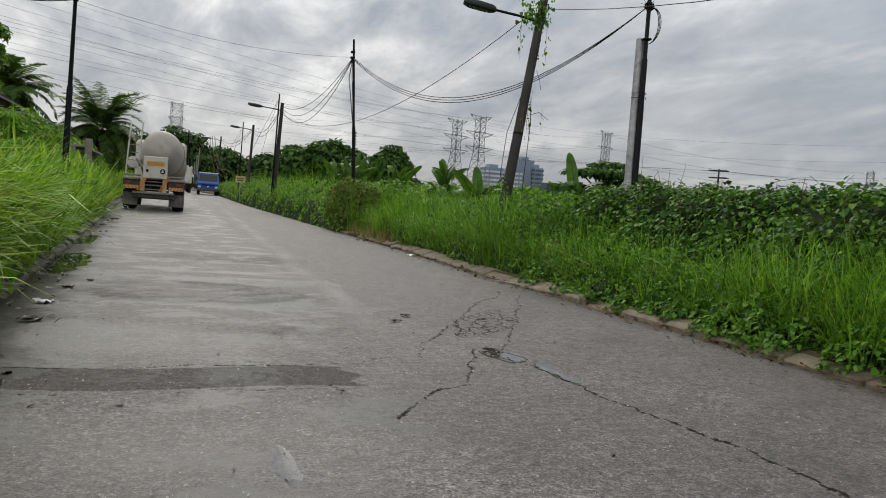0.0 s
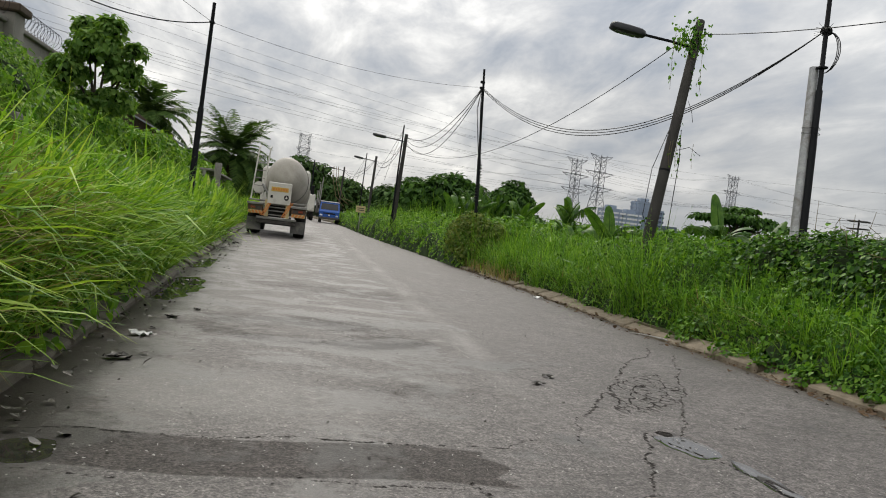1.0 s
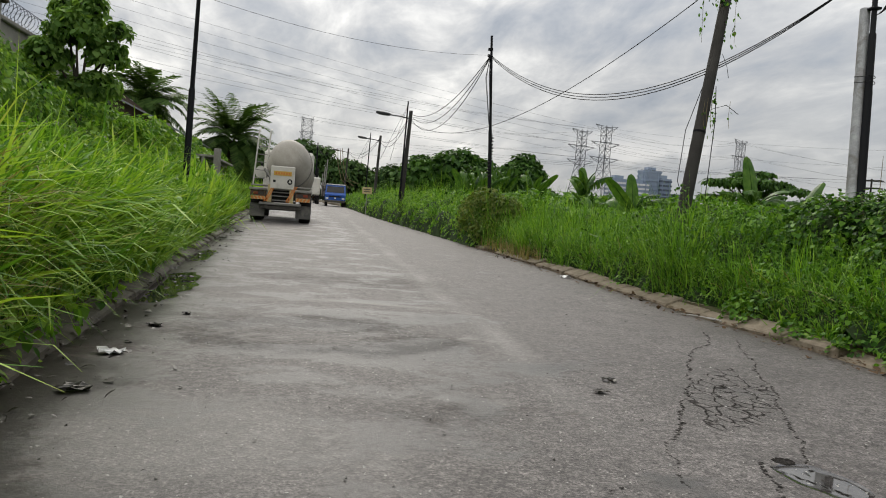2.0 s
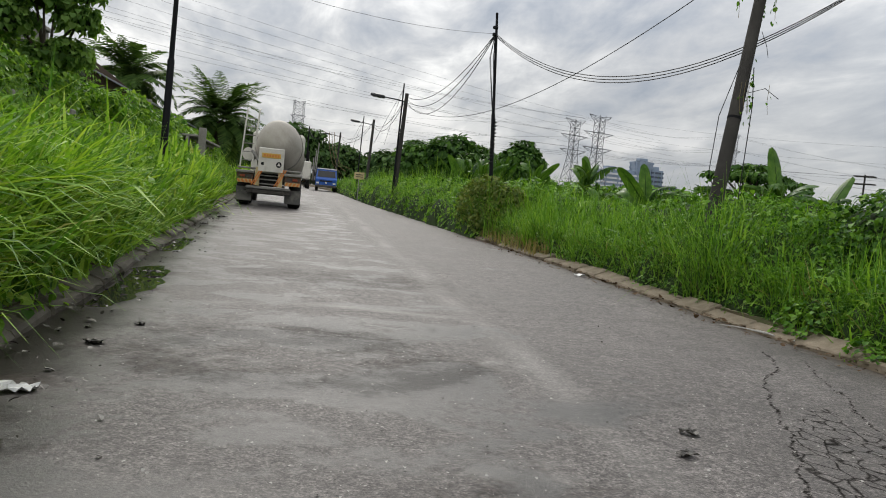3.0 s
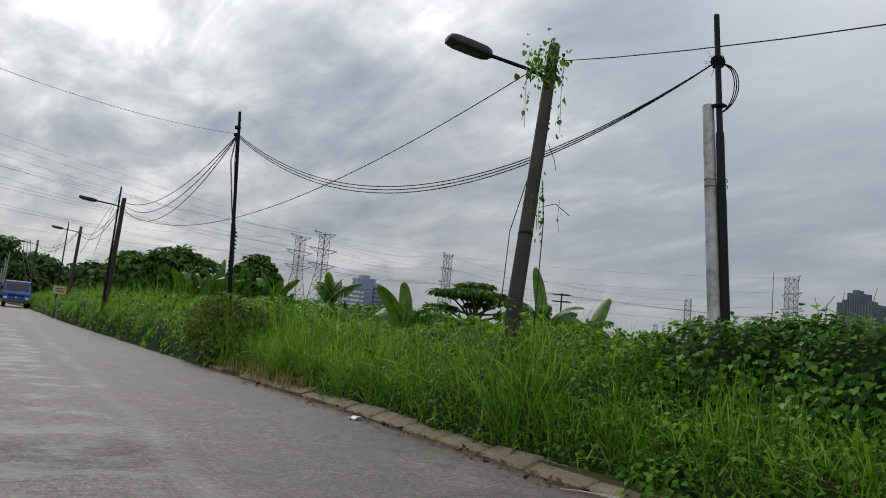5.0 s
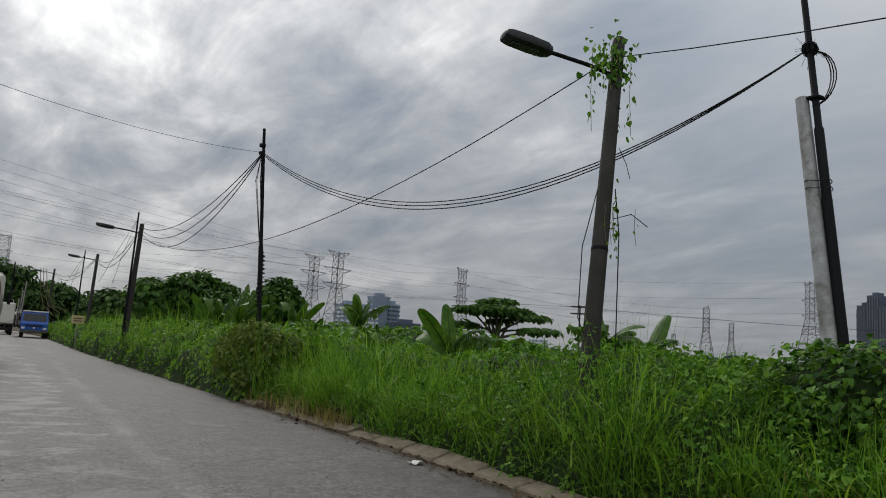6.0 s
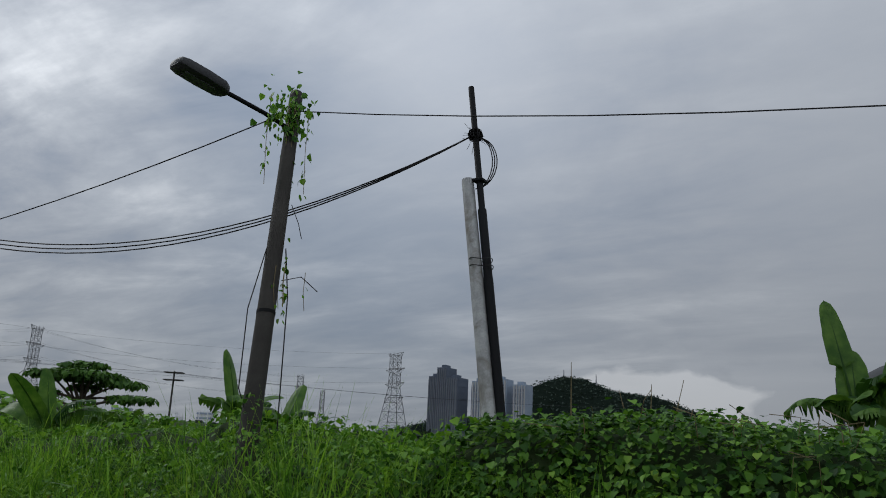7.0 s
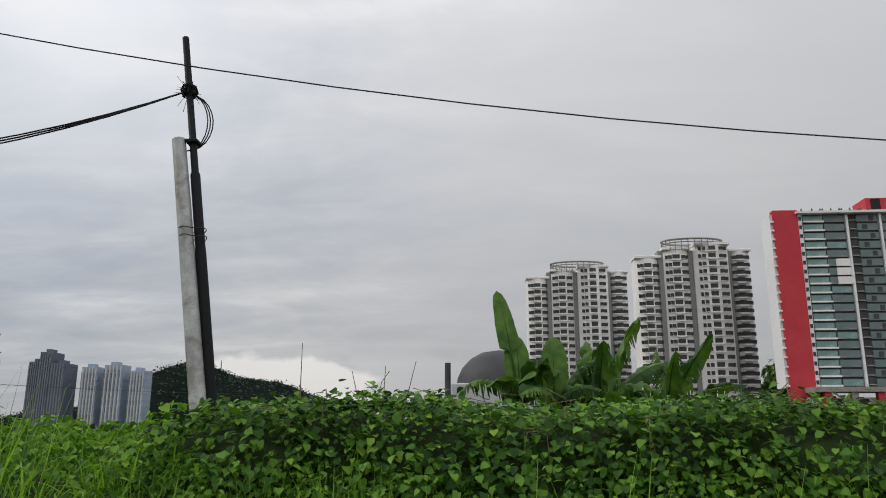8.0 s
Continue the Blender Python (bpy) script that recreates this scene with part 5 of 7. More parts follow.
# behind the hedge: a tall leaf held upright, drooping torn ones
banana_plant(7.9, 9.60, 1.95, [(-30, 19, 1.95, 0.36, 0.42, False), (12, -10, 1.25, 0.46, 2.4, True), (-80, 18, 1.15, 0.50, 0.3, False), (175, 4, 1.1, 0.44, 2.2, True)], "tall banana plant with one upright leaf behind the hedge", 71, extra=4)
banana_plant(7.8, 9.05, 1.75, [(-95, 18, 1.3, 0.48, 0.3, False), (165, 10, 1.2, 0.46, 1.2, True), (30, 4, 1.2, 0.44, 2.2, True), (90, -10, 1.1, 0.46, 2.4, True)], "banana plant with pale upright leaves behind the hedge", 171, extra=4)
banana_plant(8.0, 8.35, 1.75, [(178, 10, 1.75, 0.50, 0.5, True), (172, -12, 1.55, 0.52, 1.2, True), (-70, 14, 1.35, 0.50, 0.5, True), (100, 8, 1.25, 0.52, 0.34, True), (8, -4, 1.25, 0.46, 2.3, True), (120, -10, 1.3, 0.46, 2.2, True)], "banana plant with torn leaves behind the hedge", 72, extra=5)
banana_plant(8.1, 7.25, 1.6, [(176, 6, 1.65, 0.44, 0.7, True), (184, -12, 1.5, 0.48, 1.4, True), (-100, 10, 1.35, 0.48, 0.4, True), (100, 6, 1.25, 0.50, 0.34, True), (20, 2, 1.3, 0.46, 2.1, True), (95, -18, 1.3, 0.48, 2.3, True)], "banana plant with tattered leaves behind the hedge", 73, extra=5)
banana_plant(7.6, 7.8, 1.1, [(10, 10, 1.2, 0.45, 1.1, False), (160, 0, 1.2, 0.45, 1.5, False), (90, 5, 1.0, 0.45, 1.3, False)], "young banana plant behind the hedge", 74, extra=3)
banana_plant(8.5, 4.4, 1.0, leaf_ring(RB, 6, 1.2, 0.45, False), "low banana plant beside the hedge", 75)
# beside the leaning lamp
banana_plant(5.3, 19.3, 1.6, [(20, 14, 1.35, 0.44, 0.15, False), (-100, -15, 1.0, 0.4, 1.2, True), (120, -20, 1.1, 0.4, 1.6, True), (200, -5, 1.0, 0.4, 1.4, False)], "banana plant with a broad upright leaf", 76, extra=4)
banana_plant(6.4, 19.2, 1.4, [(-75, -5, 1.3, 0.35, 0.3, False), (60, -10, 1.0, 0.4, 1.5, True), (150, -10, 1.0, 0.4, 1.5, True)], "young banana plant among creepers", 77, extra=4)
banana_plant(3.5, 22.0, 1.3, [(10, 16, 1.15, 0.36, 0.2, False), (90, -8, 1.3, 0.38, 0.5, False), (-90, -20, 1.2, 0.45, 1.9, True), (200, -10, 1.1, 0.4, 1.6, True)], "banana plant with stiff upright leaves", 78, extra=4)
banana_plant(4.8, 21.5, 1.2, leaf_ring(RB, 5, 1.2, 0.42, True), "banana plant with drooping torn leaves", 79)
banana_plant(3.1, 18.6, 0.6, leaf_ring(RB, 5, 1.0, 0.42, True, (1.5, 2.6)), "low banana plant with folded leaves", 80)
for i, (x, y) in enumerate(((2.8, 39), (3.4, 43), (4.3, 38.5), (3.6, 47), (2.4, 34.5), (5.0, 36), (2.6, 52), (6.2, 33), (4.4, 57))):
    banana_plant(x, y, 1.6 + 0.3 * RB.random(), leaf_ring(RB, 8, 1.5, 0.46, True, (0.3, 1.8)), "banana plant in the roadside thicket", 90 + i, float(grade(y)) + 0.1, 1.2)


for i, (x, y, sh) in enumerate(((2.7, 24.5, 1.1), (4.0, 26.5, 1.3), (3.0, 29.5, 1.5), (5.2, 29.0, 1.5), (4.4, 17.6, 0.9), (2.9, 20.4, 0.9))):
    banana_plant(x, y, sh - 0.45, leaf_ring(RB, 7, 1.15, 0.36, True, (0.25, 2.4)), "banana plant among rank grass and creepers", 190 + i, float(grade(y)) + 0.1)


def palm(x, y, trunk_h, n, ln, label, seed):
    z0 = float(grade(y)) + 0.05
    t = thing("oil_palm", label, "palm tree", (x, y, z0), group="oil palms")
    part("trunk", Geo().tube([(0, 0, 0), (0, 0, trunk_h * 0.7), (0, 0, trunk_h)], [0.28, 0.24, 0.30], 10), M_BARK, t, "rough palm trunk", True)
    rs = random.Random(seed)
    meshes = []
    for curl in (0.9, 1.5, 2.1):
        vs, fs = [], []
        y_, z_, ang, k = 0.0, 0.0, 1.05, 0
        for i in range(34):
            y_ += math.cos(ang) * ln / 34
            z_ += math.sin(ang) * ln / 34
            ang -= curl / 34
            w = 0.46 * math.sin(math.pi * (0.08 + 0.90 * i / 34)) ** 0.7
            if i < 4:
                continue
            for side in (-1, 1):
                b = len(vs)
                tip = (side * w, y_ + 0.22, z_ - 0.25 * w + rs.uniform(-0.08, 0.05))
                vs += [(0, y_ - 0.055, z_), (0, y_ + 0.055, z_), (tip[0], tip[1] + 0.03, tip[2]), (tip[0], tip[1] - 0.03, tip[2])]
                fs.append((b, b + 1, b + 2, b + 3))
        meshes.append(array_mesh("frond", np.array(vs), np.array(fs), M_PALM))
    for i in range(n):
        ob = part("frond", meshes[i % 3], None, t)
        s = rs.uniform(0.85, 1.1)
        ob.matrix_basis = pose(0, 0, trunk_h, rs.uniform(-78, 28), 0, 137.5 * i) @ Matrix.Diagonal((s, s, s, 1))
    return t


palm(-13.4, 45.5, 5.1, 52, 2.7, "oil palm with drooping dark fronds above the wall", 101)
palm(-9.2, 48.0, 3.7, 84, 3.1, "oil palm with a full dark crown beside the road", 102)


# ---------------------------------------------------------------- kerbs, in blocks
def kerb(name, xs, side, y0, y1, label, skip, mat):
    k = tagged(new(name), label, "kerb", "", "structure")
    meshes = []
    rs = random.Random(3 if side > 0 else 4)
    for v in range(4):
        g = Geo()
        g.box(0, 0, 0.0, 0.30, 0.89, 0.20, 0.025)
        # worn, sloped face on the road's side
        g.v = [(px + rs.uniform(-0.008, 0.008), py + rs.uniform(-0.010, 0.010), pz - (0.075 if pz > 0.06 and px * side < 0 else 0) + rs.uniform(-0.010, 0.010)) for px, py, pz in g.v]
        meshes.append(g.mesh("kerb_block", mat))
    y, i = y0, 0
    while y < y1:
        if not skip(y):
            ob = part("kerb_block", meshes[i % 4], None, k)
            x = float(xs(y)) + side * 0.13
            ob.matrix_basis = pose(x + rs.uniform(-0.012, 0.012), y, float(grade(y)) + 0.012 + rs.uniform(-0.035, 0.020), rs.uniform(-2.0, 2.0), rs.uniform(-6, 6), rs.uniform(-1.8, 1.8) + (1.35 if side < 0 else 0))
        y += 0.905
        i += 1


kerb("kerb_right", x_right, 1, -12, 60, "weathered concrete kerb blocks, partly overgrown", lambda y: 22.9 < y < 24.2, M_KERB)
kerb("kerb_left", x_left, -1, -12, 60, "dirty concrete kerb blocks, darkened for shade under overhanging grass", lambda y: False, M_KERB_SHADED)

# bare stalks standing out of the hedge
for i, (x, y, h, dx, dy) in enumerate(((2.44, 11.83, 2.32, 0.0, 0.0), (2.5, 11.2, 2.05, -0.05, 0.14), (2.45, 11.05, 2.1, 0.0, -0.03), (2.5, 10.9, 2.15, 0.05, -0.16))):
    s = thing("dry_stalk", "bare dry plant stalk standing above the hedge", "plant", (x, y, 1.2))
    part("stem", Geo().tube([(0, 0, 0), (dx * 0.3, dy * 0.3, (h - 1.2) * 0.5), (dx, dy, h - 1.2)], [0.007, 0.006, 0.003], 5), M_STALK, s)

# thicket between the verge and the banana plants, and the bushes that close the road's sides
def thicket_h(x, y):
    return (1.75 + 0.45 * smooth_noise(x, y, 1.7, 8.0) + 0.2 * smooth_noise(x, y, 0.6, 3.0)) * np.clip((x - 1.5) / 1.0, 0, 1) ** 0.5 * np.clip((y - 25) / 4, 0, 1)


leaf_cover("bush", 15000, height_field(1.4, 12, 26, 75, thicket_h), 0.24, M_CREEP, 48, "thick green roadside bushes and creepers", (LEAF, LEAF_LONG), category="bush")
mound("undergrowth", thicket_h, 1.3, 14, 25, 80, 40, 110, M_UNDER_SHADE, "shaded inside of the bushes", 0.25)
# broad weeds among the grass
leaf_cover("weeds", 5000, height_field(0.5, 2.0, 4.0, 14, lambda x, y: weed_h(x, y) + 0.1), 0.062, M_CREEP, 49, "leafy green weeds among the verge grass", (LEAF_LONG, LEAF), category="weeds")
leaf_cover("weeds", 5000, height_field(0.5, 2.2, 13, 30, lambda x, y: 0.6 + 0.35 * smooth_noise(x, y, 0.7, 6.0)), 0.07, M_CREEP, 50, "leafy green weeds among the verge grass", (LEAF_LONG, LEAF), category="weeds")

tussocks("verge_tussocks", 240, 70, (0.30, 2.1, 2.6, 26), lambda x, y: right_h(x, y) * 1.15, 0.0082, M_GRASS, 121, "clumps of bright green grass on the verge", lambda x, y: smooth_noise(x, y, 0.22, 9.0) > 0.05, 0.10, 0.55)
tussocks("verge_tussocks", 420, 36, (-0.6, 2.8, 24, 90), lambda x, y: right_h(x, y) * 1.3, 0.012, M_GRASS, 122, "clumps of green grass along the far verge", lambda x, y: x > x_right(y) + 0.25)
tussocks("field_tussocks", 150, 45, (1.8, 6.5, 13.4, 32), lambda x, y: clump_h(x, y, 0.9, 1.6, 5.0), 0.014, M_GRASS, 123, "clumps of rank grass among creepers")
tussocks("tall_tussocks", 100, 24, (-9.4, -7.05, 3.3, 32), lambda x, y: left_h(x, y) * 1.15, 0.046, M_GRASS_L, 131, "big arching clumps of yellow-green grass", lambda x, y: x < x_left(y) - 0.25, 0.12, 0.62)
loose_blades("grass_leaves", 6500, (-9.4, -7.0, 3.2, 30), left_h, 0.60, 0.052, M_GRASS_L, 151, "broad arching grass leaves crowding the kerb", lambda x, y: x < x_left(y) - 0.2)
loose_blades("grass_leaves", 8000, (0.25, 2.1, 2.6, 26), right_h, 0.44, 0.0115, M_GRASS, 152, "arching green grass leaves on the verge", lambda x, y: smooth_noise(x, y, 0.22, 9.0) > -0.25)
loose_blades("grass_leaves", 3500, (1.8, 6.0, 13.0, 30), lambda x, y: clump_h(x, y, 0.9, 1.5, 5.0), 0.4, 0.018, M_GRASS, 153, "arching grass leaves among the creepers")
tussocks("reed_tussocks", 9, 64, (0.42, 1.0, 4.9, 6.9), lambda x, y: 0.95 + 0.0 * x, 0.013, M_GRASS_L, 133, "big tuft of pale arching reed grass", None, 0.12, 0.62)
tussocks("reed_tussocks", 16, 40, (0.7, 1.35, 5.0, 12.5), lambda x, y: 1.15 + 0.0 * x, 0.009, M_GRASS, 134, "tall thin reed grass before the hedge", None, 0.10, 0.35)
tussocks("kerb_tussocks", 34, 22, (-7.45, -6.95, 3.4, 24), lambda x, y: clump_h(x, y, 0.6, 1.0, 7.0), 0.022, M_GRASS_L, 132, "clumps of grass spilling over the kerb", lambda x, y: x < x_left(y) - 0.12, 0.08, 0.8)


def left_weed_h(x, y):
    h = 0.78 + 0.22 * smooth_noise(x, y, 0.6, 3.0) + 0.26 * smooth_noise(x, y, 0.2, 4.0) + 0.75 * np.clip((-7.2 - x) / 1.5, 0, 1)
    edge = x_left(y) - 0.16 - 0.15 * smooth_noise(y, y * 0.4, 0.25, 1.0) + 0.14 * np.clip((12.0 - y) / 3.0, 0, 1)
    return np.maximum(h, 0.1) * np.clip((edge - x) / 0.35, 0, 1) ** 0.55


leaf_cover("weeds", 40000, height_field(-0.1, 2.1, 3.2, 24, weed_h), 0.052, M_CREEP, 148, "mounds of small-leaved green weeds on the verge", (LEAF_LONG, LEAF), category="weeds")
leaf_cover("weeds", 8000, height_field(0.0, 2.1, 3.2, 26, lambda x, y: np.where(smooth_noise(x, y, 0.75, 13.0) > 0.12, weed_h(x, y) * 1.18 + 0.04, 0.0)), 0.062, M_VINE, 150, "dark green broad-leaved weeds on the verge", (LEAF, LEAF_LONG), category="weeds")


def far_verge_h(x, y):
    h = 0.95 + 0.45 * smooth_noise(x, y, 1.5, 4.0) + 0.30 * smooth_noise(x, y, 0.5, 6.0) + 0.35 * np.clip((x - x_right(y) - 0.5) / 1.0, 0, 1)
    return np.maximum(h, 0.25) * np.clip((x - x_right(y) + 0.10 + 0.18 * smooth_noise(y, y * 0.4, 0.5, 2.0)) / 0.35, 0, 1) ** 0.6 * np.clip((y - 24.6) / 0.8, 0, 1)


leaf_cover("bush", 17000, height_field(-0.9, 2.2, 24.6, 80, far_verge_h), 0.115, M_BANK, 155, "shaggy weeds and shrubs hiding the kerb", (LEAF_LONG, LEAF), category="bush")
leaf_cover("bush", 3600, height_field(-0.9, 2.2, 24.6, 80, lambda x, y: np.where(smooth_noise(x, y, 1.6, 7.0) > 0.15, far_verge_h(x, y) * 1.15, 0.0)), 0.125, M_VINE, 156, "dark leafy shrubs hiding the kerb", (LEAF, LEAF_LONG), category="bush")
mound("undergrowth", lambda x, y: far_verge_h(x, y) * 0.85, -0.9, 2.3, 24.4, 82, 24, 200, M_UNDER_SHADE, "shaded stems under the far verge", 0.08)
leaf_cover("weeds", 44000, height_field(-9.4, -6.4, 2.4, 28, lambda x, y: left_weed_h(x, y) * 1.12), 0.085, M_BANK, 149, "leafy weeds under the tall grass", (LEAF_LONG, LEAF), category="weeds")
mound("undergrowth", lambda x, y: weed_h(x, y) * 0.8, 0.2, 2.1, -14, 26, 24, 220, M_UNDER_SHADE, "shaded stems under the verge grass", 0.1)
mound("undergrowth", lambda x, y: left_weed_h(x + 0.22, y) * 0.78, -9.6, -6.45, -14, 32, 40, 140, M_UNDER_SHADE, "shaded stems under the tall grass", 0.05)
leaf_cover("weeds", 7000, height_field(0.0, 2.1, -14, 3.4, weed_h), 0.10, M_CREEP, 171, "leafy green weeds along the kerb", (LEAF_LONG, LEAF), category="weeds")
leaf_cover("weeds", 14000, height_field(-9.6, -6.35, -14, 3.8, left_weed_h), 0.11, M_BANK, 172, "leafy weeds crowding the kerb", (LEAF_LONG, LEAF), category="weeds")
grass("tall_grass", 260, (-9.0, -7.3, 3.2, 12), lambda x, y: clump_h(x, y, 1.7, 2.3, 4.4), 0.024, M_GRASS_L, 36, "tall broad-bladed reed rising above the grass", 0.22, left_density)

# a rusty brown and green bush round the foot of the telephone pole
def thorn_surf(rng, n):
    z = float(grade(25.8))
    p, d = crown_points(rng, n, [((0.35, 25.8, z + 0.85), (0.60, 1.1, 0.95)), ((0.75, 24.9, z + 0.75), (0.6, 0.8, 0.8)), ((0.30, 26.9, z + 0.75), (0.55, 0.9, 0.85)), ((0.25, 25.1, z + 0.4), (0.45, 0.7, 0.5))])
    return p, d + rng.normal(0, 0.4, d.shape)


M_BROWN = leafy("browning_leaves", (0.045, 0.085, 0.018), (0.115, 0.17, 0.034), (0.19, 0.22, 0.06), 0.7, 0.3, None, 1.2)
leaf_cover("thorn_bush", 7500, thorn_surf, 0.10, M_BROWN, 160, "browning thorn bush at the telephone pole", (LEAF_LONG, LEAF), category="bush")
# ---------------------------------------------------------------- parked lorries, sign, litter
M_DRUM = surface("drum_paint", (0.36, 0.335, 0.29), (0.52, 0.49, 0.44), 0.9, 0.6, 0, 0.2, 25, stain=(0.22, 0.20, 0.17))
M_CREAM = surface("cream_panel", (0.55, 0.53, 0.48), (0.70, 0.68, 0.62), 2.0, 0.6, 0, 0.1, 30, stain=(0.33, 0.30, 0.25))
M_ORANGE = surface("orange_reflector", (0.55, 0.17, 0.03), (0.66, 0.23, 0.05), 5, 0.55, 0, 0.05)
M_YELLOW = surface("yellow_band", (0.58, 0.36, 0.07), (0.68, 0.45, 0.11), 5, 0.6, 0, 0.05)
M_DULLBOARD = surface("dirty_yellow_board", (0.46, 0.37, 0.19), (0.58, 0.48, 0.27), 5, 0.7, 0, 0.05, stain=(0.16, 0.11, 0.07))
M_CHASSIS = surface("dirty_chassis", (0.05, 0.046, 0.042), (0.12, 0.11, 0.10), 4, 0.8, 0.1, 0.3)
M_GREYMET = surface("dusty_grey_metal", (0.20, 0.195, 0.18), (0.33, 0.32, 0.30), 3, 0.7, 0.1, 0.2, stain=(0.12, 0.10, 0.08))
M_RED = surface("dull_red_paint", (0.24, 0.055, 0.03), (0.34, 0.09, 0.05), 4, 0.6, 0, 0.1)
M_RUST = surface("rusty_brown_paint", (0.085, 0.058, 0.042), (0.16, 0.10, 0.07), 5, 0.7, 0, 0.2)
M_FLAP = surface("mud_flap_rubber", (0.10, 0.10, 0.095), (0.19, 0.185, 0.175), 4, 0.85, 0, 0.2, stain=(0.25, 0.235, 0.21))
M_TYRE = surface("tyre_rubber", (0.012, 0.012, 0.012), (0.03, 0.029, 0.027), 8, 0.9, 0, 0.3)
M_BLUE = surface("blue_cab_paint", (0.012, 0.07, 0.32), (0.025, 0.11, 0.42), 2, 0.35, 0, 0.02)
M_GLASS = surface("dark_windscreen", (0.012, 0.014, 0.016), (0.02, 0.022, 0.025), 3, 0.08, 0, 0)
M_WHITE = surface("white_paint", (0.62, 0.62, 0.60), (0.76, 0.76, 0.74), 2, 0.5, 0, 0.05, stain=(0.42, 0.40, 0.36))
M_BLACK = surface("black_mark", (0.01, 0.01, 0.01), (0.02, 0.02, 0.02), 3, 0.6, 0, 0)


def wheel(parent, x, y, r, w):
    t = part("wheel", Geo().revolve([(-w / 2, r * 0.62), (-w / 2, r * 0.93), (-w * 0.38, r), (w * 0.38, r), (w / 2, r * 0.93), (w / 2, r * 0.62)], (x, y, r), (1, 0, 0), 22), M_TYRE, parent, "worn black tyre", True)
    part("rim", Geo().revolve([(-w * 0.42, 0.05), (-w * 0.42, r * 0.62), (w * 0.42, r * 0.62), (w * 0.42, 0.05)], (x, y, r), (1, 0, 0), 18), M_GREYMET, t, "dusty steel rim", True)


def stripes(parent, x, z, w, h, y, n, lean):
    """An orange and yellow striped reflector board."""
    b = part("marker_board", Geo().box(x, y, z, w, 0.03, h, 0.006), M_DULLBOARD, parent, "faded yellow reflector board")
    for i in range(n):
        c = x - w / 2 + w * (i + 0.5) / n
        s = w / n * 0.32
        k = lean * h * 0.25
        g = Geo().quad((c - s - k, y - 0.019, z - h * 0.46), (c + s - k, y - 0.019, z - h * 0.46), (c + s + k, y - 0.019, z + h * 0.46), (c - s + k, y - 0.019, z + h * 0.46))
        part("stripe", g, M_ORANGE, b, "orange stripe")


def mixer_lorry(x, y, z, rz, label, seed):
    t = thing("concrete_mixer_lorry", label, "lorry", (x, y, z), rz)
    t.matrix_basis = pose(x, y, z, 0, 0, rz) @ Matrix.Diagonal((0.92, 1, 1, 1))
    # chassis, wheels; the rear faces -y
    for sx in (-0.42, 0.42):
        part("chassis_rail", Geo().box(sx, 3.8, 0.95, 0.12, 7.4, 0.26, 0.02), M_CHASSIS, t)
    for sy in (1.0, 2.35, 6.3):
        for sx in (-1.0, 1.0):
            wheel(t, sx, sy, 0.5, 0.46 if sy < 5 else 0.28)
        part("axle", Geo().tube([(-0.8, sy, 0.5), (0.8, sy, 0.5)], 0.09, 8), M_CHASSIS, t)
    for sx in (-0.93, 0.93):
        part("mud_flap", Geo().box(sx, 0.36, 0.40, 0.60, 0.03, 0.50, 0.008), M_FLAP, t, "grey rubber mud flap")
        part("mudguard", Geo().box(sx, 1.0, 1.13, 0.62, 1.3, 0.05, 0.015), M_GREYMET, t, "dusty steel mudguard")
        box = part("rear_box", Geo().box(sx * 0.98, 0.22, 0.97, 0.62, 0.30, 0.34, 0.02), M_RUST, t, "rusty brown light box")
        part("box_lid", Geo().box(sx * 0.98, 0.20, 1.19, 0.70, 0.40, 0.10, 0.02), M_GREYMET, box, "dusty grey box lid")
        # dark plate on the box face paints the shade of a lamp recess
        part("shadow_gap", Geo().box(sx * 0.98, 0.068, 1.03, 0.46, 0.02, 0.12, 0.006), M_CHASSIS, box, "dark plate for the shaded lamp recess")
        part("tail_light", Geo().box(sx * 1.08, 0.055, 1.03, 0.20, 0.03, 0.09, 0.02), M_RED, box, "dull red tail light")
        stripes(t, sx * 0.98, 0.86, 0.58, 0.13, 0.05, 4, -1 if sx < 0 else 1)
        stripes(t, sx * 0.47, 1.05, 0.17, 0.66, 0.03, 2, 1)
        part("hanger", Geo().box(sx * 0.62, 0.14, 0.62, 0.10, 0.10, 0.34, 0.02), M_CHASSIS, t, "dark bumper hanger")
    part("bumper", Geo().box(0, 0.12, 0.66, 1.70, 0.12, 0.10, 0.02), M_GREYMET, t, "grey steel underrun bar")
    part("underrun_beam", Geo().box(0, 0.16, 0.52, 1.66, 0.10, 0.14, 0.02), M_CHASSIS, t, "dark lower beam")
    # near-black panel added for the shade in the opening behind the rungs
    part("opening_shade", Geo().box(0, 0.30, 0.98, 0.78, 0.08, 0.52, 0.02), M_TYRE, t, "dark panel for the shaded opening behind the rungs")
    for zz_ in (0.80, 0.96, 1.10):
        part("rung", Geo().box(0, 0.18, zz_, 0.78, 0.08, 0.045, 0.012), M_GREYMET, t, "grey steel step")
    part("tow_beam", Geo().box(0.1, 0.16, 1.26, 0.80, 0.10, 0.16, 0.02), M_GREYMET, t, "grey tow beam")
    part("spout_box", Geo().box(0.06, 0.18, 1.46, 0.76, 0.24, 0.28, 0.05), M_DRUM, t, "cement-crusted spout box")
    # platform
    part("deck", Geo().box(0, 0.42, 1.33, 2.44, 0.62, 0.06, 0.015), M_GREYMET, t, "dusty steel rear deck")
    # drum, tilted up towards the rear
    axis = Vector((0.03, 1, -0.30)).normalized()
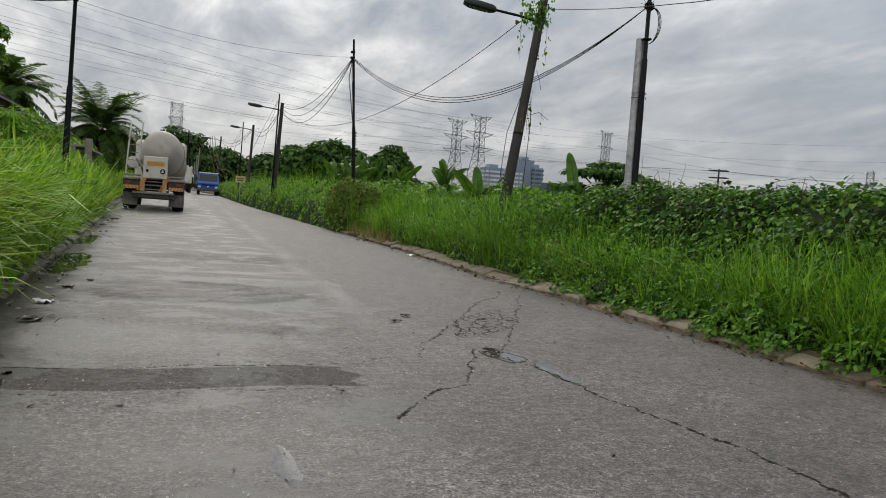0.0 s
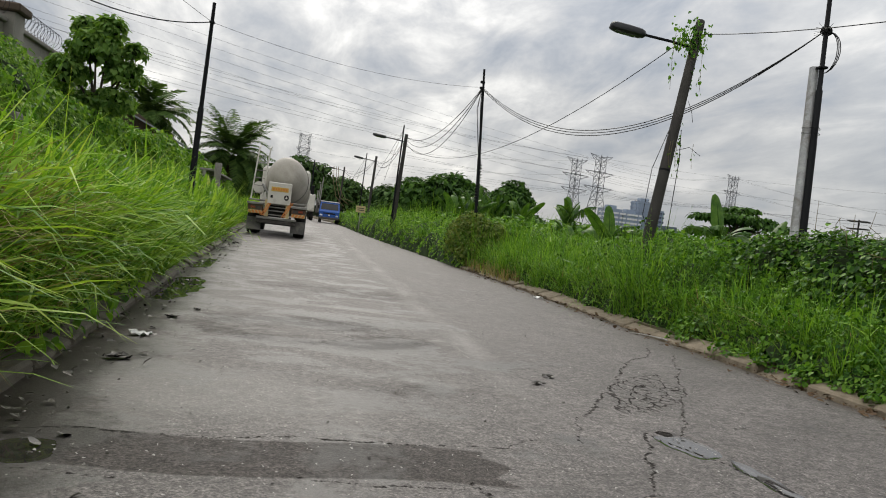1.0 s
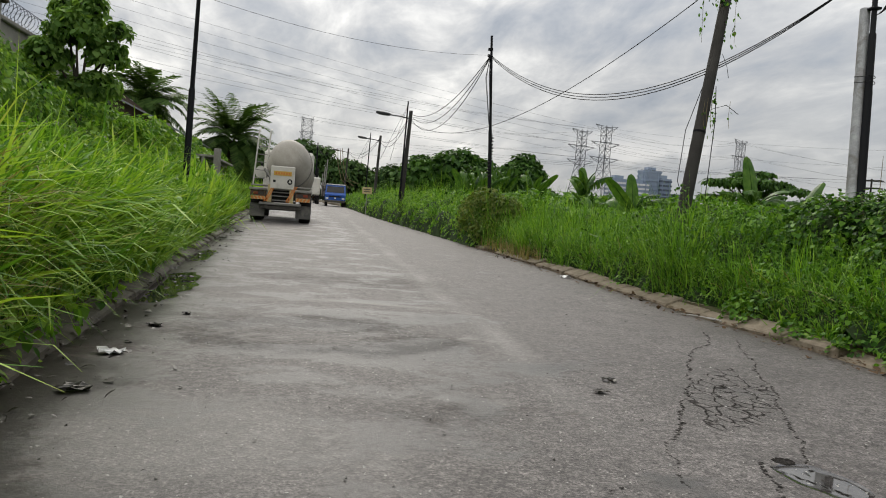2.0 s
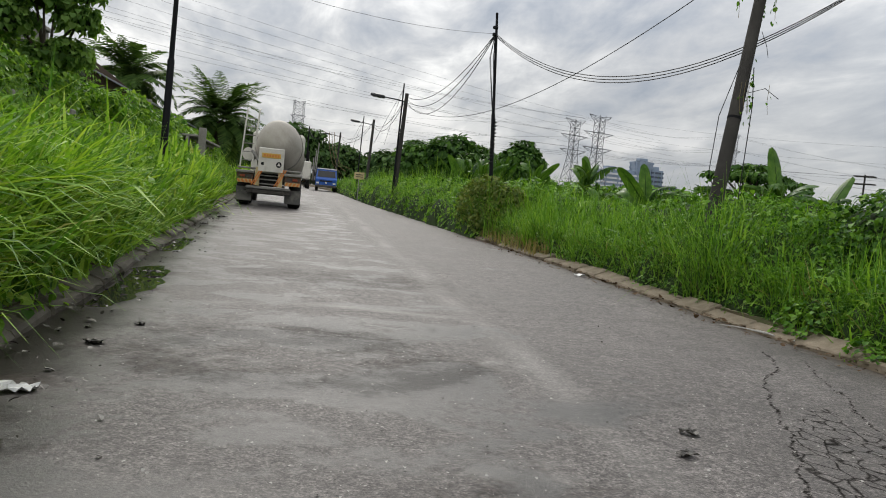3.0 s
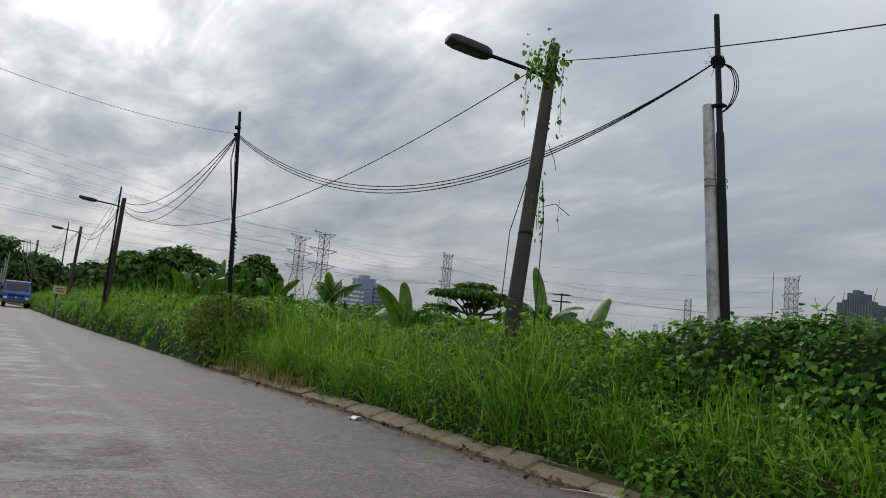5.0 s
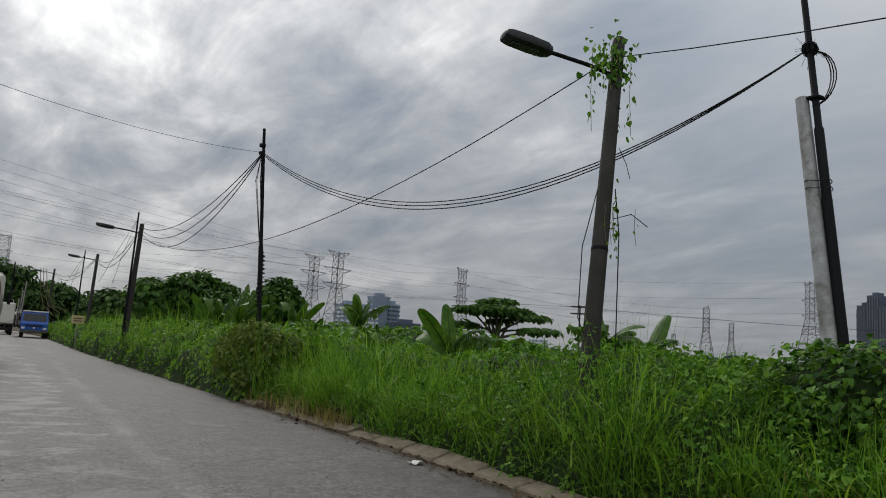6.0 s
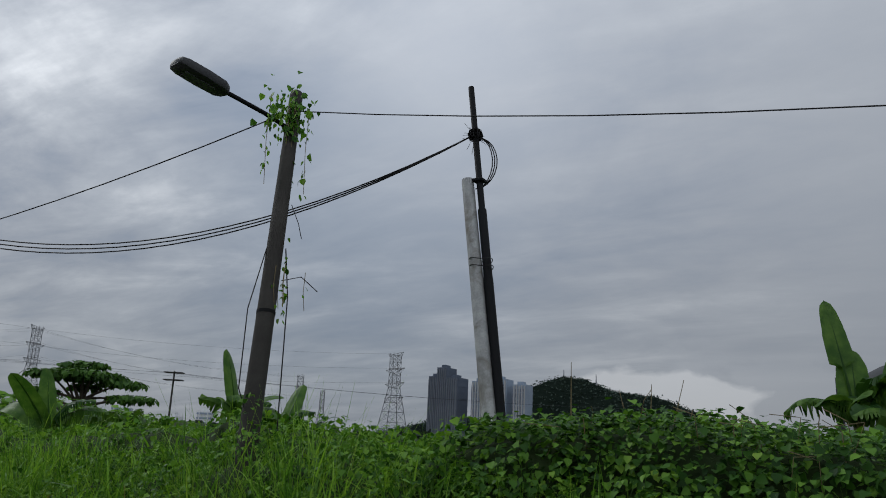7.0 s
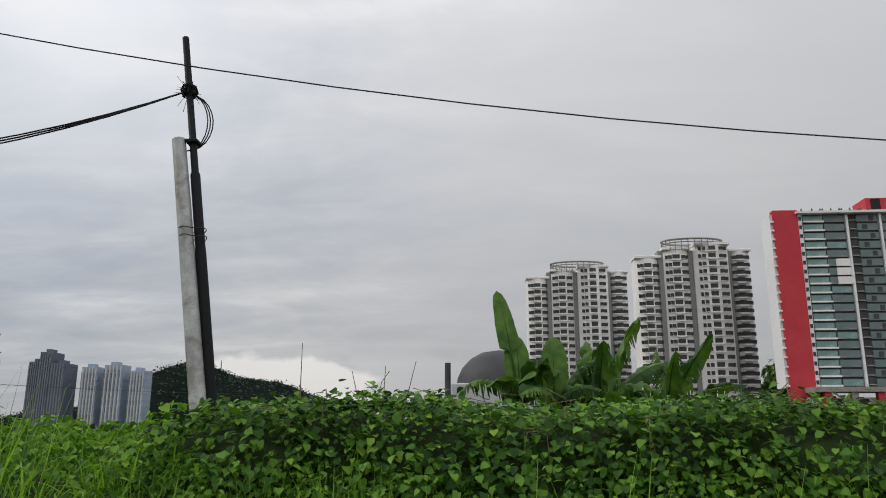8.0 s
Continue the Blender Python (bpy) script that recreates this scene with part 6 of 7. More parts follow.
    part("drum", Geo().revolve([(0, 0.30), (0.06, 0.52), (0.30, 0.70), (0.75, 0.85), (1.3, 0.95), (1.8, 1.0), (2.7, 1.0), (3.5, 0.84), (4.1, 0.6), (4.2, 0.1)], (0.18, 0.62, 2.60), axis, 36), M_DRUM, t, "dusty cream mixing drum", True)
    for s, r in ((1.3, 0.965), (2.7, 1.012)):
        part("drum_band", Geo().revolve([(s - 0.05, r), (s + 0.05, r)], (0.18, 0.62, 2.60), axis, 36), M_GREYMET, t, "worn steel drum band", True)
    # discharge panel and chute
    panel = part("discharge_panel", Geo().box(-0.10, 0.30, 1.86, 0.98, 0.06, 0.86, 0.03), M_CREAM, t, "cream discharge panel")
    panel.matrix_basis = pose(0.14, -0.26, -0.20)
    part("yellow_band", Geo().box(-0.10, 0.262, 2.02, 0.72, 0.012, 0.17, 0.003), M_YELLOW, panel, "yellow band with worn writing")
    for i in range(6):
        part("lettering_bar", Geo().box(-0.36 + 0.105 * i, 0.254, 2.02, 0.07, 0.006, 0.09), M_ORANGE, panel, "illegible orange lettering")
    ring = Geo().revolve([(-0.004, 0.105), (0.004, 0.105)], (0.2, 0.262, 1.72), (0, 1, 0), 20)
    part("round_sign", ring, M_BLACK, panel, "round black mark")
    part("triangle_mark", Geo().quad((0.14, 0.256, 1.68), (0.26, 0.256, 1.68), (0.21, 0.256, 1.79), (0.19, 0.256, 1.79)), M_CREAM, panel, "pale triangle mark")
    part("dark_mark", Geo().box(-0.42, 0.264, 1.72, 0.10, 0.008, 0.10, 0.002), M_BLACK, panel, "dark mark")
    chute = Geo()
    for a, b in ((-0.36, -0.24), (-0.24, 0.0), (0.0, 0.24), (0.24, 0.36)):
        za, zb = 0.20 * (a / 0.36) ** 2, 0.20 * (b / 0.36) ** 2
        chute.quad((a, 0.30, 1.40 + za), (b, 0.30, 1.40 + zb), (b * 0.9, 0.62, 1.95 + zb), (a * 0.9, 0.62, 1.95 + za))
        chute.quad((a, 0.12, 1.30 + za), (b, 0.12, 1.30 + zb), (b, 0.30, 1.40 + zb), (a, 0.30, 1.40 + za))
    c = part("chute", chute, M_GREYMET, t, "folded steel chute")
    # ladder on its side
    for sx in (-1.16, -0.70):
        part("ladder_rail", Geo().tube([(sx, 0.42, 1.36), (sx + 0.13, 0.50, 3.42), (sx + 0.15, 0.75, 3.48)], 0.032, 8), M_CREAM, t, "white ladder rail", True)
    for i in range(6):
        z_ = 1.6 + 0.30 * i
        part("ladder_rung", Geo().tube([(-1.15 + 0.02 * i, 0.44 + 0.018 * i, z_), (-0.69 + 0.02 * i, 0.44 + 0.018 * i, z_)], 0.016, 6), M_GREYMET, t)
    part("water_tank", Geo().revolve([(-0.62, 0.1), (-0.6, 0.24), (0.6, 0.24), (0.62, 0.1)], (-0.95, 1.9, 1.85), (0, 1, 0), 18), M_CREAM, t, "cream water tank", True)
    part("fold_arm", Geo().tube([(-0.72, 0.2, 1.95), (-0.45, 0.1, 1.62)], 0.05, 8), M_GREYMET, t, "steel lever arm", True)
    # cab
    part("cab", Geo().box(0, 6.4, 2.0, 2.36, 1.75, 2.0, 0.12), M_CREAM, t, "cream cab")
    part("rear_window", Geo().box(0, 5.515, 2.35, 1.3, 0.02, 0.5, 0.02), M_GLASS, t, "dark cab window")
    for sx in (-1.38, 1.38):
        part("mirror", Geo().box(sx, 7.0, 2.2, 0.12, 0.08, 0.45, 0.03), M_BLACK, t, "side mirror")
    return t


mixer_lorry(-5.98, 32.45, float(grade(34.0)), -1.5, "dusty cream concrete mixer lorry parked at the kerb", 1)


def tipper(x, y, z, rz):
    """A small lorry seen from the front: blue cab, boarded load bed."""
    t = thing("lorry", "blue-cabbed lorry with a high load bed parked by the grass", "lorry", (x, y, z), rz)
    g = Geo()
    prof = [(-0.02, 0.55), (-0.06, 1.15), (0.10, 1.30), (0.32, 2.02), (0.45, 2.12), (1.6, 2.12), (1.6, 0.55)]
    n = len(prof)
    for sx in (-1.0, 1.0):
        for py, pz in prof:
            g.v.append((sx * (0.93 if pz > 1.9 else 1.0), py, pz))
    for i in range(n):
        j = (i + 1) % n
        g.f.append((i, j, n + j, n + i))
    g.f += [tuple(range(n))[::-1], tuple(range(n, 2 * n))]
    cab = part("cab", g, M_BLUE, t, "blue painted cab")
    ws = Geo().quad((-0.86, 0.105, 1.36), (0.86, 0.105, 1.36), (0.80, 0.275, 1.96), (-0.80, 0.275, 1.96))
    part("windscreen", ws, M_GLASS, cab, "dark windscreen")
    part("roof_band", Geo().box(0, 0.9, 2.14, 1.86, 1.2, 0.10, 0.04), M_WHITE, cab, "white roof")
    part("grille", Geo().box(0, -0.07, 0.98, 1.2, 0.03, 0.12, 0.01), M_BLACK, cab, "black grille")
    part("badge", Geo().box(0, -0.075, 0.82, 0.16, 0.02, 0.12, 0.01), M_WHITE, cab, "pale round badge")
    for sx in (-0.78, 0.78):
        part("headlight", Geo().box(sx, -0.04, 0.78, 0.26, 0.05, 0.16, 0.03), M_WHITE, cab, "clear headlight")
        part("mirror", Geo().box(sx * 1.42, 0.2, 1.55, 0.12, 0.08, 0.34, 0.02), M_BLACK, cab, "black mirror")
    part("bumper", Geo().box(0, -0.06, 0.5, 2.0, 0.18, 0.22, 0.04), M_CHASSIS, t, "dark bumper")
    part("load_bed", Geo().box(-0.25, 4.0, 1.45, 2.2, 4.3, 1.1, 0.05), M_CHASSIS, t, "dark grimy load bed")
    for sy in (0.75, 4.6):
        for sx in (-0.85, 0.85):
            wheel(t, sx, sy, 0.42, 0.28)
    for k in range(3):
        part("stake", Geo().tube([(-1.1 - 0.12 * k, 1.75 + 0.5 * k, 1.0), (-0.95 - 0.2 * k, 1.75 + 0.5 * k, 4.6 - 0.7 * k)], 0.05, 6), M_GREYMET, t, "tall grey stake")


tipper(-1.9, 79.0, float(grade(79)), -2)
mixer_lorry(-4.2, 98.0, float(grade(98)), 180.0, "distant concrete mixer lorry with a pale drum", 2)

sign = thing("road_sign", "small cream square sign on a short post", "sign", (-0.78, 55.9, float(grade(56)) + 0.05))
part("post", Geo().tube([(0, 0, 0), (0, 0, 1.35)], 0.03, 8), M_GREYMET, sign, "grey post")
plate = part("plate", Geo().box(0, -0.04, 1.58, 0.66, 0.025, 0.46, 0.008), M_DULLBOARD, sign, "faded cream plate")
for k in range(2):
    part("lettering_bar", Geo().box(0, -0.056, 1.65 - 0.14 * k, 0.46, 0.006, 0.05), M_CHASSIS, plate, "illegible dark lettering")


def litter(x, y, s, mat, label, seed):
    rs = random.Random(seed)
    g = Geo()
    n = 5
    for i in range(n + 1):
        for j in range(n + 1):
            g.v.append(((i / n - 0.5) * s + rs.uniform(-0.1, 0.1) * s, (j / n - 0.5) * s * 0.7 + rs.uniform(-0.1, 0.1) * s, rs.uniform(0.0, 0.22) * s))
    for i in range(n):
        for j in range(n):
            a = i * (n + 1) + j
            g.f.append((a, a + 1, a + n + 2, a + n + 1))
    top, bot = list(g.f), len(g.v)
    g.v += [(a, b, c - 0.003) for a, b, c in g.v]
    g.f += [tuple(q + bot for q in f[::-1]) for f in top]
    ob = solid("litter", g, mat, label, "litter")
    ob.matrix_basis = pose(x, y, float(grade(y)) + 0.005, 0, 0, rs.uniform(0, 360))


litter(-6.43, 8.03, 0.16, M_WHITE, "crumpled white plastic wrapper on wet asphalt", 1)
litter(-0.27, 16.36, 0.2, M_WHITE, "crumpled white paper beside the kerb", 2)
M_DEADLEAF = surface("dead_leaf", (0.06, 0.035, 0.02), (0.13, 0.08, 0.04), 20, 0.8, 0, 0)
M_MUD = surface("wet_mud", (0.018, 0.016, 0.012), (0.04, 0.034, 0.024), 20, 0.5, 0, 0.5)


def debris(n, seed, xs, y0, y1, size, mat, name, label):
    rng = np.random.default_rng(seed)
    y = rng.uniform(y0, y1, n)
    x = xs(y, rng)
    p = np.stack([x, y, grade(y) + 0.012], 1)
    rot = spin(rng.uniform(0, 6.28, n), rng.normal(0, 0.35, n), rng.uniform(0, 6.28, n))
    s = size * rng.uniform(0.3, 1.3, n)
    me = scatter(name, [LEAF_LONG, LEAF], p, rot, np.stack([s, s, s], 1), mat, rng)
    solid(name, me, None, label, "debris", "stuff")


debris(900, 5, lambda y, r: x_right(y) - np.abs(r.normal(0, 0.22, len(y))) + 0.02, 3, 26, 0.06, M_DEADLEAF, "fallen_leaves", "brown fallen leaves and bits along the kerb")
debris(500, 6, lambda y, r: x_left(y) + np.abs(r.normal(0, 0.35, len(y))), 3, 26, 0.06, M_MUD, "fallen_leaves", "dark wet leaves and mud along the kerb")
debris(700, 7, lambda y, r: r.uniform(-6.3, -0.4, len(y)), 2.5, 22, 0.022, M_MUD, "gravel_bits", "dark specks of grit on the asphalt")
M_CHIP = surface("pale_chippings", (0.30, 0.29, 0.27), (0.45, 0.44, 0.41), 30, 0.8, 0, 0)
debris(3200, 8, lambda y, r: r.uniform(-6.3, -1.5, len(y)), 2.5, 11, 0.014, M_CHIP, "chippings", "pale loose chippings on worn asphalt")
for i, (x, y, s) in enumerate(((-6.35, 9.2, 0.3), (-6.4, 7.0, 0.35), (-6.6, 12.9, 0.3), (-6.2, 9.9, 0.2), (-6.9, 21.0, 0.4), (-6.8, 24.0, 0.5))):
    litter(x, y, s * 0.45, M_MUD, "low heap of dark wet mud and leaves", 20 + i)
# ---------------------------------------------------------------- pylons and their wires
def pylon(x, y, h, w, rz, label, arms=3, taper=0.68, reach=1.0):
    """A lattice mast with cross-arms."""
    t = thing("pylon", label, "pylon", (x, y, 0), rz, group="pylons")
    r = 0.0016 * h + 0.06

    def half(z):
        s = z / h
        return w * 0.5 * (1.0 - taper * min(s / 0.62, 1.0))
    for sx in (-1, 1):
        for sy in (-1, 1):
            zs = [0, 0.3 * h, 0.62 * h, h]
            part("leg", Geo().tube([(sx * half(z), sy * half(z), z) for z in zs], [r * 1.5, r * 1.3, r, r * 0.8], 4), M_LATTICE, t)
    g = Geo()
    levels = [0, 0.13, 0.25, 0.36, 0.46, 0.54, 0.62, 0.69, 0.76, 0.83, 0.90, 0.97]
    for a, b in zip(levels[:-1], levels[1:]):
        za, zb = a * h, b * h
        pa, pb = half(za), half(zb)
        for k in range(4):
            c, s = ((1, 1), (-1, 1), (-1, -1), (1, -1))[k], ((-1, 1), (-1, -1), (1, -1), (1, 1))[k]
            g.tube([(c[0] * pa, c[1] * pa, za), (s[0] * pb, s[1] * pb, zb)], r * 0.6, 3, False)
            g.tube([(s[0] * pa, s[1] * pa, za), (c[0] * pb, c[1] * pb, zb)], r * 0.6, 3, False)
            g.tube([(c[0] * pb, c[1] * pb, zb), (s[0] * pb, s[1] * pb, zb)], r * 0.6, 3, False)
    part("lattice", g, M_LATTICE, t)
    for i in range(arms):
        z = h * (0.98 - 0.155 * i)
        L = w * reach * (0.62 if i == 0 else 0.80)
        tip = z + (0.02 * h if i == 0 else 0)
        for sx in (-1, 1):
            for sy in (-1, 1):
                part("arm_strut", Geo().tube([(0, sy * w * 0.13, z), (sx * L, 0, tip)], r * 0.7, 4), M_LATTICE, t)
                part("arm_strut", Geo().tube([(sx * w * 0.15, sy * w * 0.13, z - 0.055 * h), (sx * L, 0, tip)], r * 0.7, 4), M_LATTICE, t)
    return t


pylon(-4.1, 407.5, 42.5, 9.0, 10, "tall slender lattice pylon beyond the trees", 3, 0.45, 0.55)
pylon(115.2, 331.3, 40.9, 9.5, 20, "grey lattice power pylon standing in a pair", 3)
pylon(124.9, 327.6, 43.3, 10.5, 20, "grey lattice power pylon with a wide head", 3)
pylon(216.5, 372.0, 48.5, 10.5, 30, "distant grey lattice power pylon", 3)
pylon(295.5, 271.4, 32.0, 9.0, 50, "distant pale lattice pylon", 3)
pylon(233.3, 172.0, 33.4, 10.0, 60, "pale lattice pylon with several cross-arms", 4)
pylon(330.0, 285.0, 27.0, 7.0, 50, "small faraway lattice pylon", 3)
pylon(420.0, -150.0 + 560.0, 26.0, 8.0, 50, "small faraway lattice pylon", 3)
tp = thing("power_pole", "distant wooden power pole with two cross-bars", "power pole", (120, 156.7, 0))
part("pole", Geo().tube([(0, 0, 0), (0, 0, 15.3)], [0.28, 0.2], 6), M_CONC, tp)
for z in (14.9, 13.2):
    part("cross_bar", Geo().box(0, 0, z, 2.6, 4.2, 0.22, 0, Matrix.Rotation(0.6, 3, "Z")), M_CONC, tp)


M_WIRE = surface("power_line", (0.05, 0.055, 0.06), (0.09, 0.095, 0.10), 1, 0.6, 0.2, 0)


def power_line(a, b, sag, r):
    solid("power_line", Geo().tube(sag_line(a, b, sag, 24), r * 0.6, 4), M_WIRE, "thin grey high-voltage line between pylons", "power line")


# the lines climb over the road towards masts that stand nearer on its other side
for k, (dz, dx) in enumerate(((0, -6), (0, 6), (-6.5, -8), (-6.5, 8), (-13, -8), (-13, 8))):
    power_line((120 + dx * 0.5, 329, 41.5 + dz), (-130 + dx, 215, 51 + dz * 0.85), 5.5, 0.055)
    power_line((120 + dx * 0.5, 329, 41.5 + dz), (216.5 + dx * 0.5, 372, 47 + dz), 4.0, 0.05)
    power_line((216.5 + dx * 0.5, 372, 47 + dz), (295.5, 271.4 + dx * 0.5, 31 + dz * 0.7), 4.0, 0.05)
    if k % 2 == 0:
        power_line((233, 172 + dx * 0.5, 33 + dz * 0.8), (124.9, 327, 42 + dz), 4.5, 0.045)
        power_line((-4.1 + dx * 0.4, 407, 41 + dz), (115, 331, 40 + dz), 3.5, 0.055)
for k in range(5):
    power_line((-160 - 4 * k, 150, 50 + 3.5 * k), (150, 300 + 6 * k, 24 + 3.5 * k), 6.0, 0.045)
for k in range(3):
    power_line((120, 156.7 + k, 14.9), (20, 260, 20 + k), 1.5, 0.03)
    power_line((120, 156.7 + k, 14.9), (240, 60, 15), 2.0, 0.03)

# ---------------------------------------------------------------- the town
M_CONDO = surface("condo_render", (0.70, 0.70, 0.69), (0.82, 0.82, 0.81), 0.08, 0.8, 0, 0, 3, stain=(0.60, 0.60, 0.59))
M_CONDO_SHADE = surface("condo_shaded_render", (0.20, 0.205, 0.20), (0.28, 0.285, 0.28), 0.08, 0.8, 0, 0, 3)
# dark tone of glass and dome; also paints shade in loggias and openings
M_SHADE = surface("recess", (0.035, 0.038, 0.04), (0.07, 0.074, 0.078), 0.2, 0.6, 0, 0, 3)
M_TEAL = surface("green_glazing", (0.09, 0.19, 0.19), (0.18, 0.31, 0.30), 0.15, 0.25, 0, 0, 3)
M_SLATE = surface("slate_cladding", (0.07, 0.115, 0.12), (0.14, 0.19, 0.195), 0.15, 0.5, 0, 0, 3)
M_CRIMSON = surface("red_render", (0.42, 0.035, 0.05), (0.52, 0.055, 0.07), 0.1, 0.7, 0, 0, 3)
# far walls and glass, with distance haze mixed into their colours
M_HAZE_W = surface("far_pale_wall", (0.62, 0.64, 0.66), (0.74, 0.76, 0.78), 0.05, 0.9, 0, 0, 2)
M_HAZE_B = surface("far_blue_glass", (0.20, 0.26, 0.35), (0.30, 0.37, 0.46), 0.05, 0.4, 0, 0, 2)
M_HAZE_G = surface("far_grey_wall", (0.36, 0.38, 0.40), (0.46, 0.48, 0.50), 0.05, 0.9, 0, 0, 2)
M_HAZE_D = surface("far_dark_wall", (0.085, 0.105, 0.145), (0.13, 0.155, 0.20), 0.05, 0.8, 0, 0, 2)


def shared(name, geo, mat):
    return geo.mesh(name, mat)


M_FLATGLASS = surface("flat_window", (0.09, 0.11, 0.115), (0.17, 0.195, 0.20), 0.3, 0.35, 0, 0, 3)
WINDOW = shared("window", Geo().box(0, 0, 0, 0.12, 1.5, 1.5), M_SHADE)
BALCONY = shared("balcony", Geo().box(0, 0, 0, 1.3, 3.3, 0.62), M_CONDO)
# a flat panel whose dark colour stands for shade inside a loggia
LOGGIA_SHADE = shared("loggia", Geo().box(0, 0, 0, 0.10, 2.9, 2.1), M_SHADE)


LEDGE = shared("ledge", Geo().box(0, 0, 0, 0.5, 2.0, 0.25), M_CONDO)


def condo_tower(x, y, floors, fh, z0, label, rz):
    """A white block of flats with rounded bays, dark panels for the loggias' shade and a rim on its roof. Its face
    looks to -x.
    """
    t = thing("apartment_tower", label, "apartment tower", (x, y, z0), rz, group="white apartment towers")
    H = floors * fh
    bays = [(19.2, 10.2, 3.0, -4.5), (8.0, 10.8, 1.5, -1.5), (-5.8, 13.6, 0.0, 0.0), (-17.6, 8.4, 3.5, -2.0)]
    for cy, w, dx, dz in bays:
        g = Geo()
        ring = []
        n = 9
        hh = H + dz
        prof = [(dx + 11 + 7, -w / 2)] + [(dx + 11 - 3.0 * math.sin(math.pi * i / (n - 1)) ** 0.7, -w / 2 + w * i / (n - 1)) for i in range(n)] + [(dx + 18, w / 2)]
        for px, py in prof:
            g.v += [(px, cy + py, 0), (px, cy + py, hh)]
        m = len(prof)
        for i in range(m):
            j = (i + 1) % m
            g.f.append((2 * i, 2 * j, 2 * j + 1, 2 * i + 1))
        g.f.append(tuple(2 * i + 1 for i in range(m)))
        wing = part("wing", g, M_CONDO, t, "white rendered wing")
        part("parapet", Geo().box(dx + 13, cy, hh + 0.5, 10, w + 0.6, 1.0, 0.1), M_CONDO, wing, "pale roof parapet")
        for f in range(floors):
            z = f * fh + 1.6
            if z + 1 > hh:
                continue
            part("loggia", LOGGIA_SHADE, None, wing).matrix_basis = pose(dx + 8.02, cy + 0.2, z)
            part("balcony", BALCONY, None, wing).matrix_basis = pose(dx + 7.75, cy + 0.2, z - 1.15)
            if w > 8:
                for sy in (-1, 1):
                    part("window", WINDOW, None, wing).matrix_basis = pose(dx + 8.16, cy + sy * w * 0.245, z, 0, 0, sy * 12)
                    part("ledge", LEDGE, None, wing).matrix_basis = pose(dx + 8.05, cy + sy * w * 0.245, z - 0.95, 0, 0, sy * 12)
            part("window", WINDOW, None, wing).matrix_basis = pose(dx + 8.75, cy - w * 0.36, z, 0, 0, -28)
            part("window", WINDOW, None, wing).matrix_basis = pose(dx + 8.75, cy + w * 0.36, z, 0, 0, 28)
    # set-back strips coloured grey to carry the shade between the white wings
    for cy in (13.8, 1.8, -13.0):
        part("recess", Geo().box(15, cy, H * 0.49, 6, 2.6, H * 0.98), M_CONDO_SHADE, t, "recess between wings, greyed for shade")
    crown = Geo()
    ring = [(13 + 6 * math.cos(a), 1 + 12 * math.sin(a)) for a in np.linspace(0, 6.283, 29)]
    for (ax, ay), (bx, by) in zip(ring[:-1], ring[1:]):
        crown.tube([(ax, ay, H + 2.4), (bx, by, H + 2.4)], 0.45, 5, False)
        crown.tube([(ax, ay, H + 1.2), (bx, by, H + 1.2)], 0.22, 5, False)
        crown.tube([(ax, ay, H - 2.0), (ax, ay, H + 2.4)], 0.22, 4, False)
    part("roof_ring", crown, M_GREYMET, t, "open steel roof ring")


condo_tower(305 - 9, -71.0, 23, 3.1, 6.0, "white apartment tower with curved bays and dark balconies", 0)
condo_tower(345 - 9, -28.5, 24, 3.1, 3.0, "white apartment tower with a ring on its roof", 0)

BAND = shared("balcony_band", Geo().box(0, 0, 0, 0.9, 7.2, 0.55), M_CONDO)
GLAZE = shared("glazing", Geo().box(0, 0, 0, 0.2, 6.8, 2.2), M_TEAL)
CLAD = shared("cladding_panel", Geo().box(0, 0, 0, 0.6, 7.6, 2.5), M_SLATE)
SILL = shared("sill", Geo().box(0, 0, 0, 0.5, 2.4, 0.4), M_GREYMET)
PANE = shared("window", Geo().box(0, 0, 0, 0.15, 1.6, 1.7), M_SHADE)
REDW = shared("window", Geo().box(0, 0, 0, 0.15, 1.0, 1.4), M_SHADE)


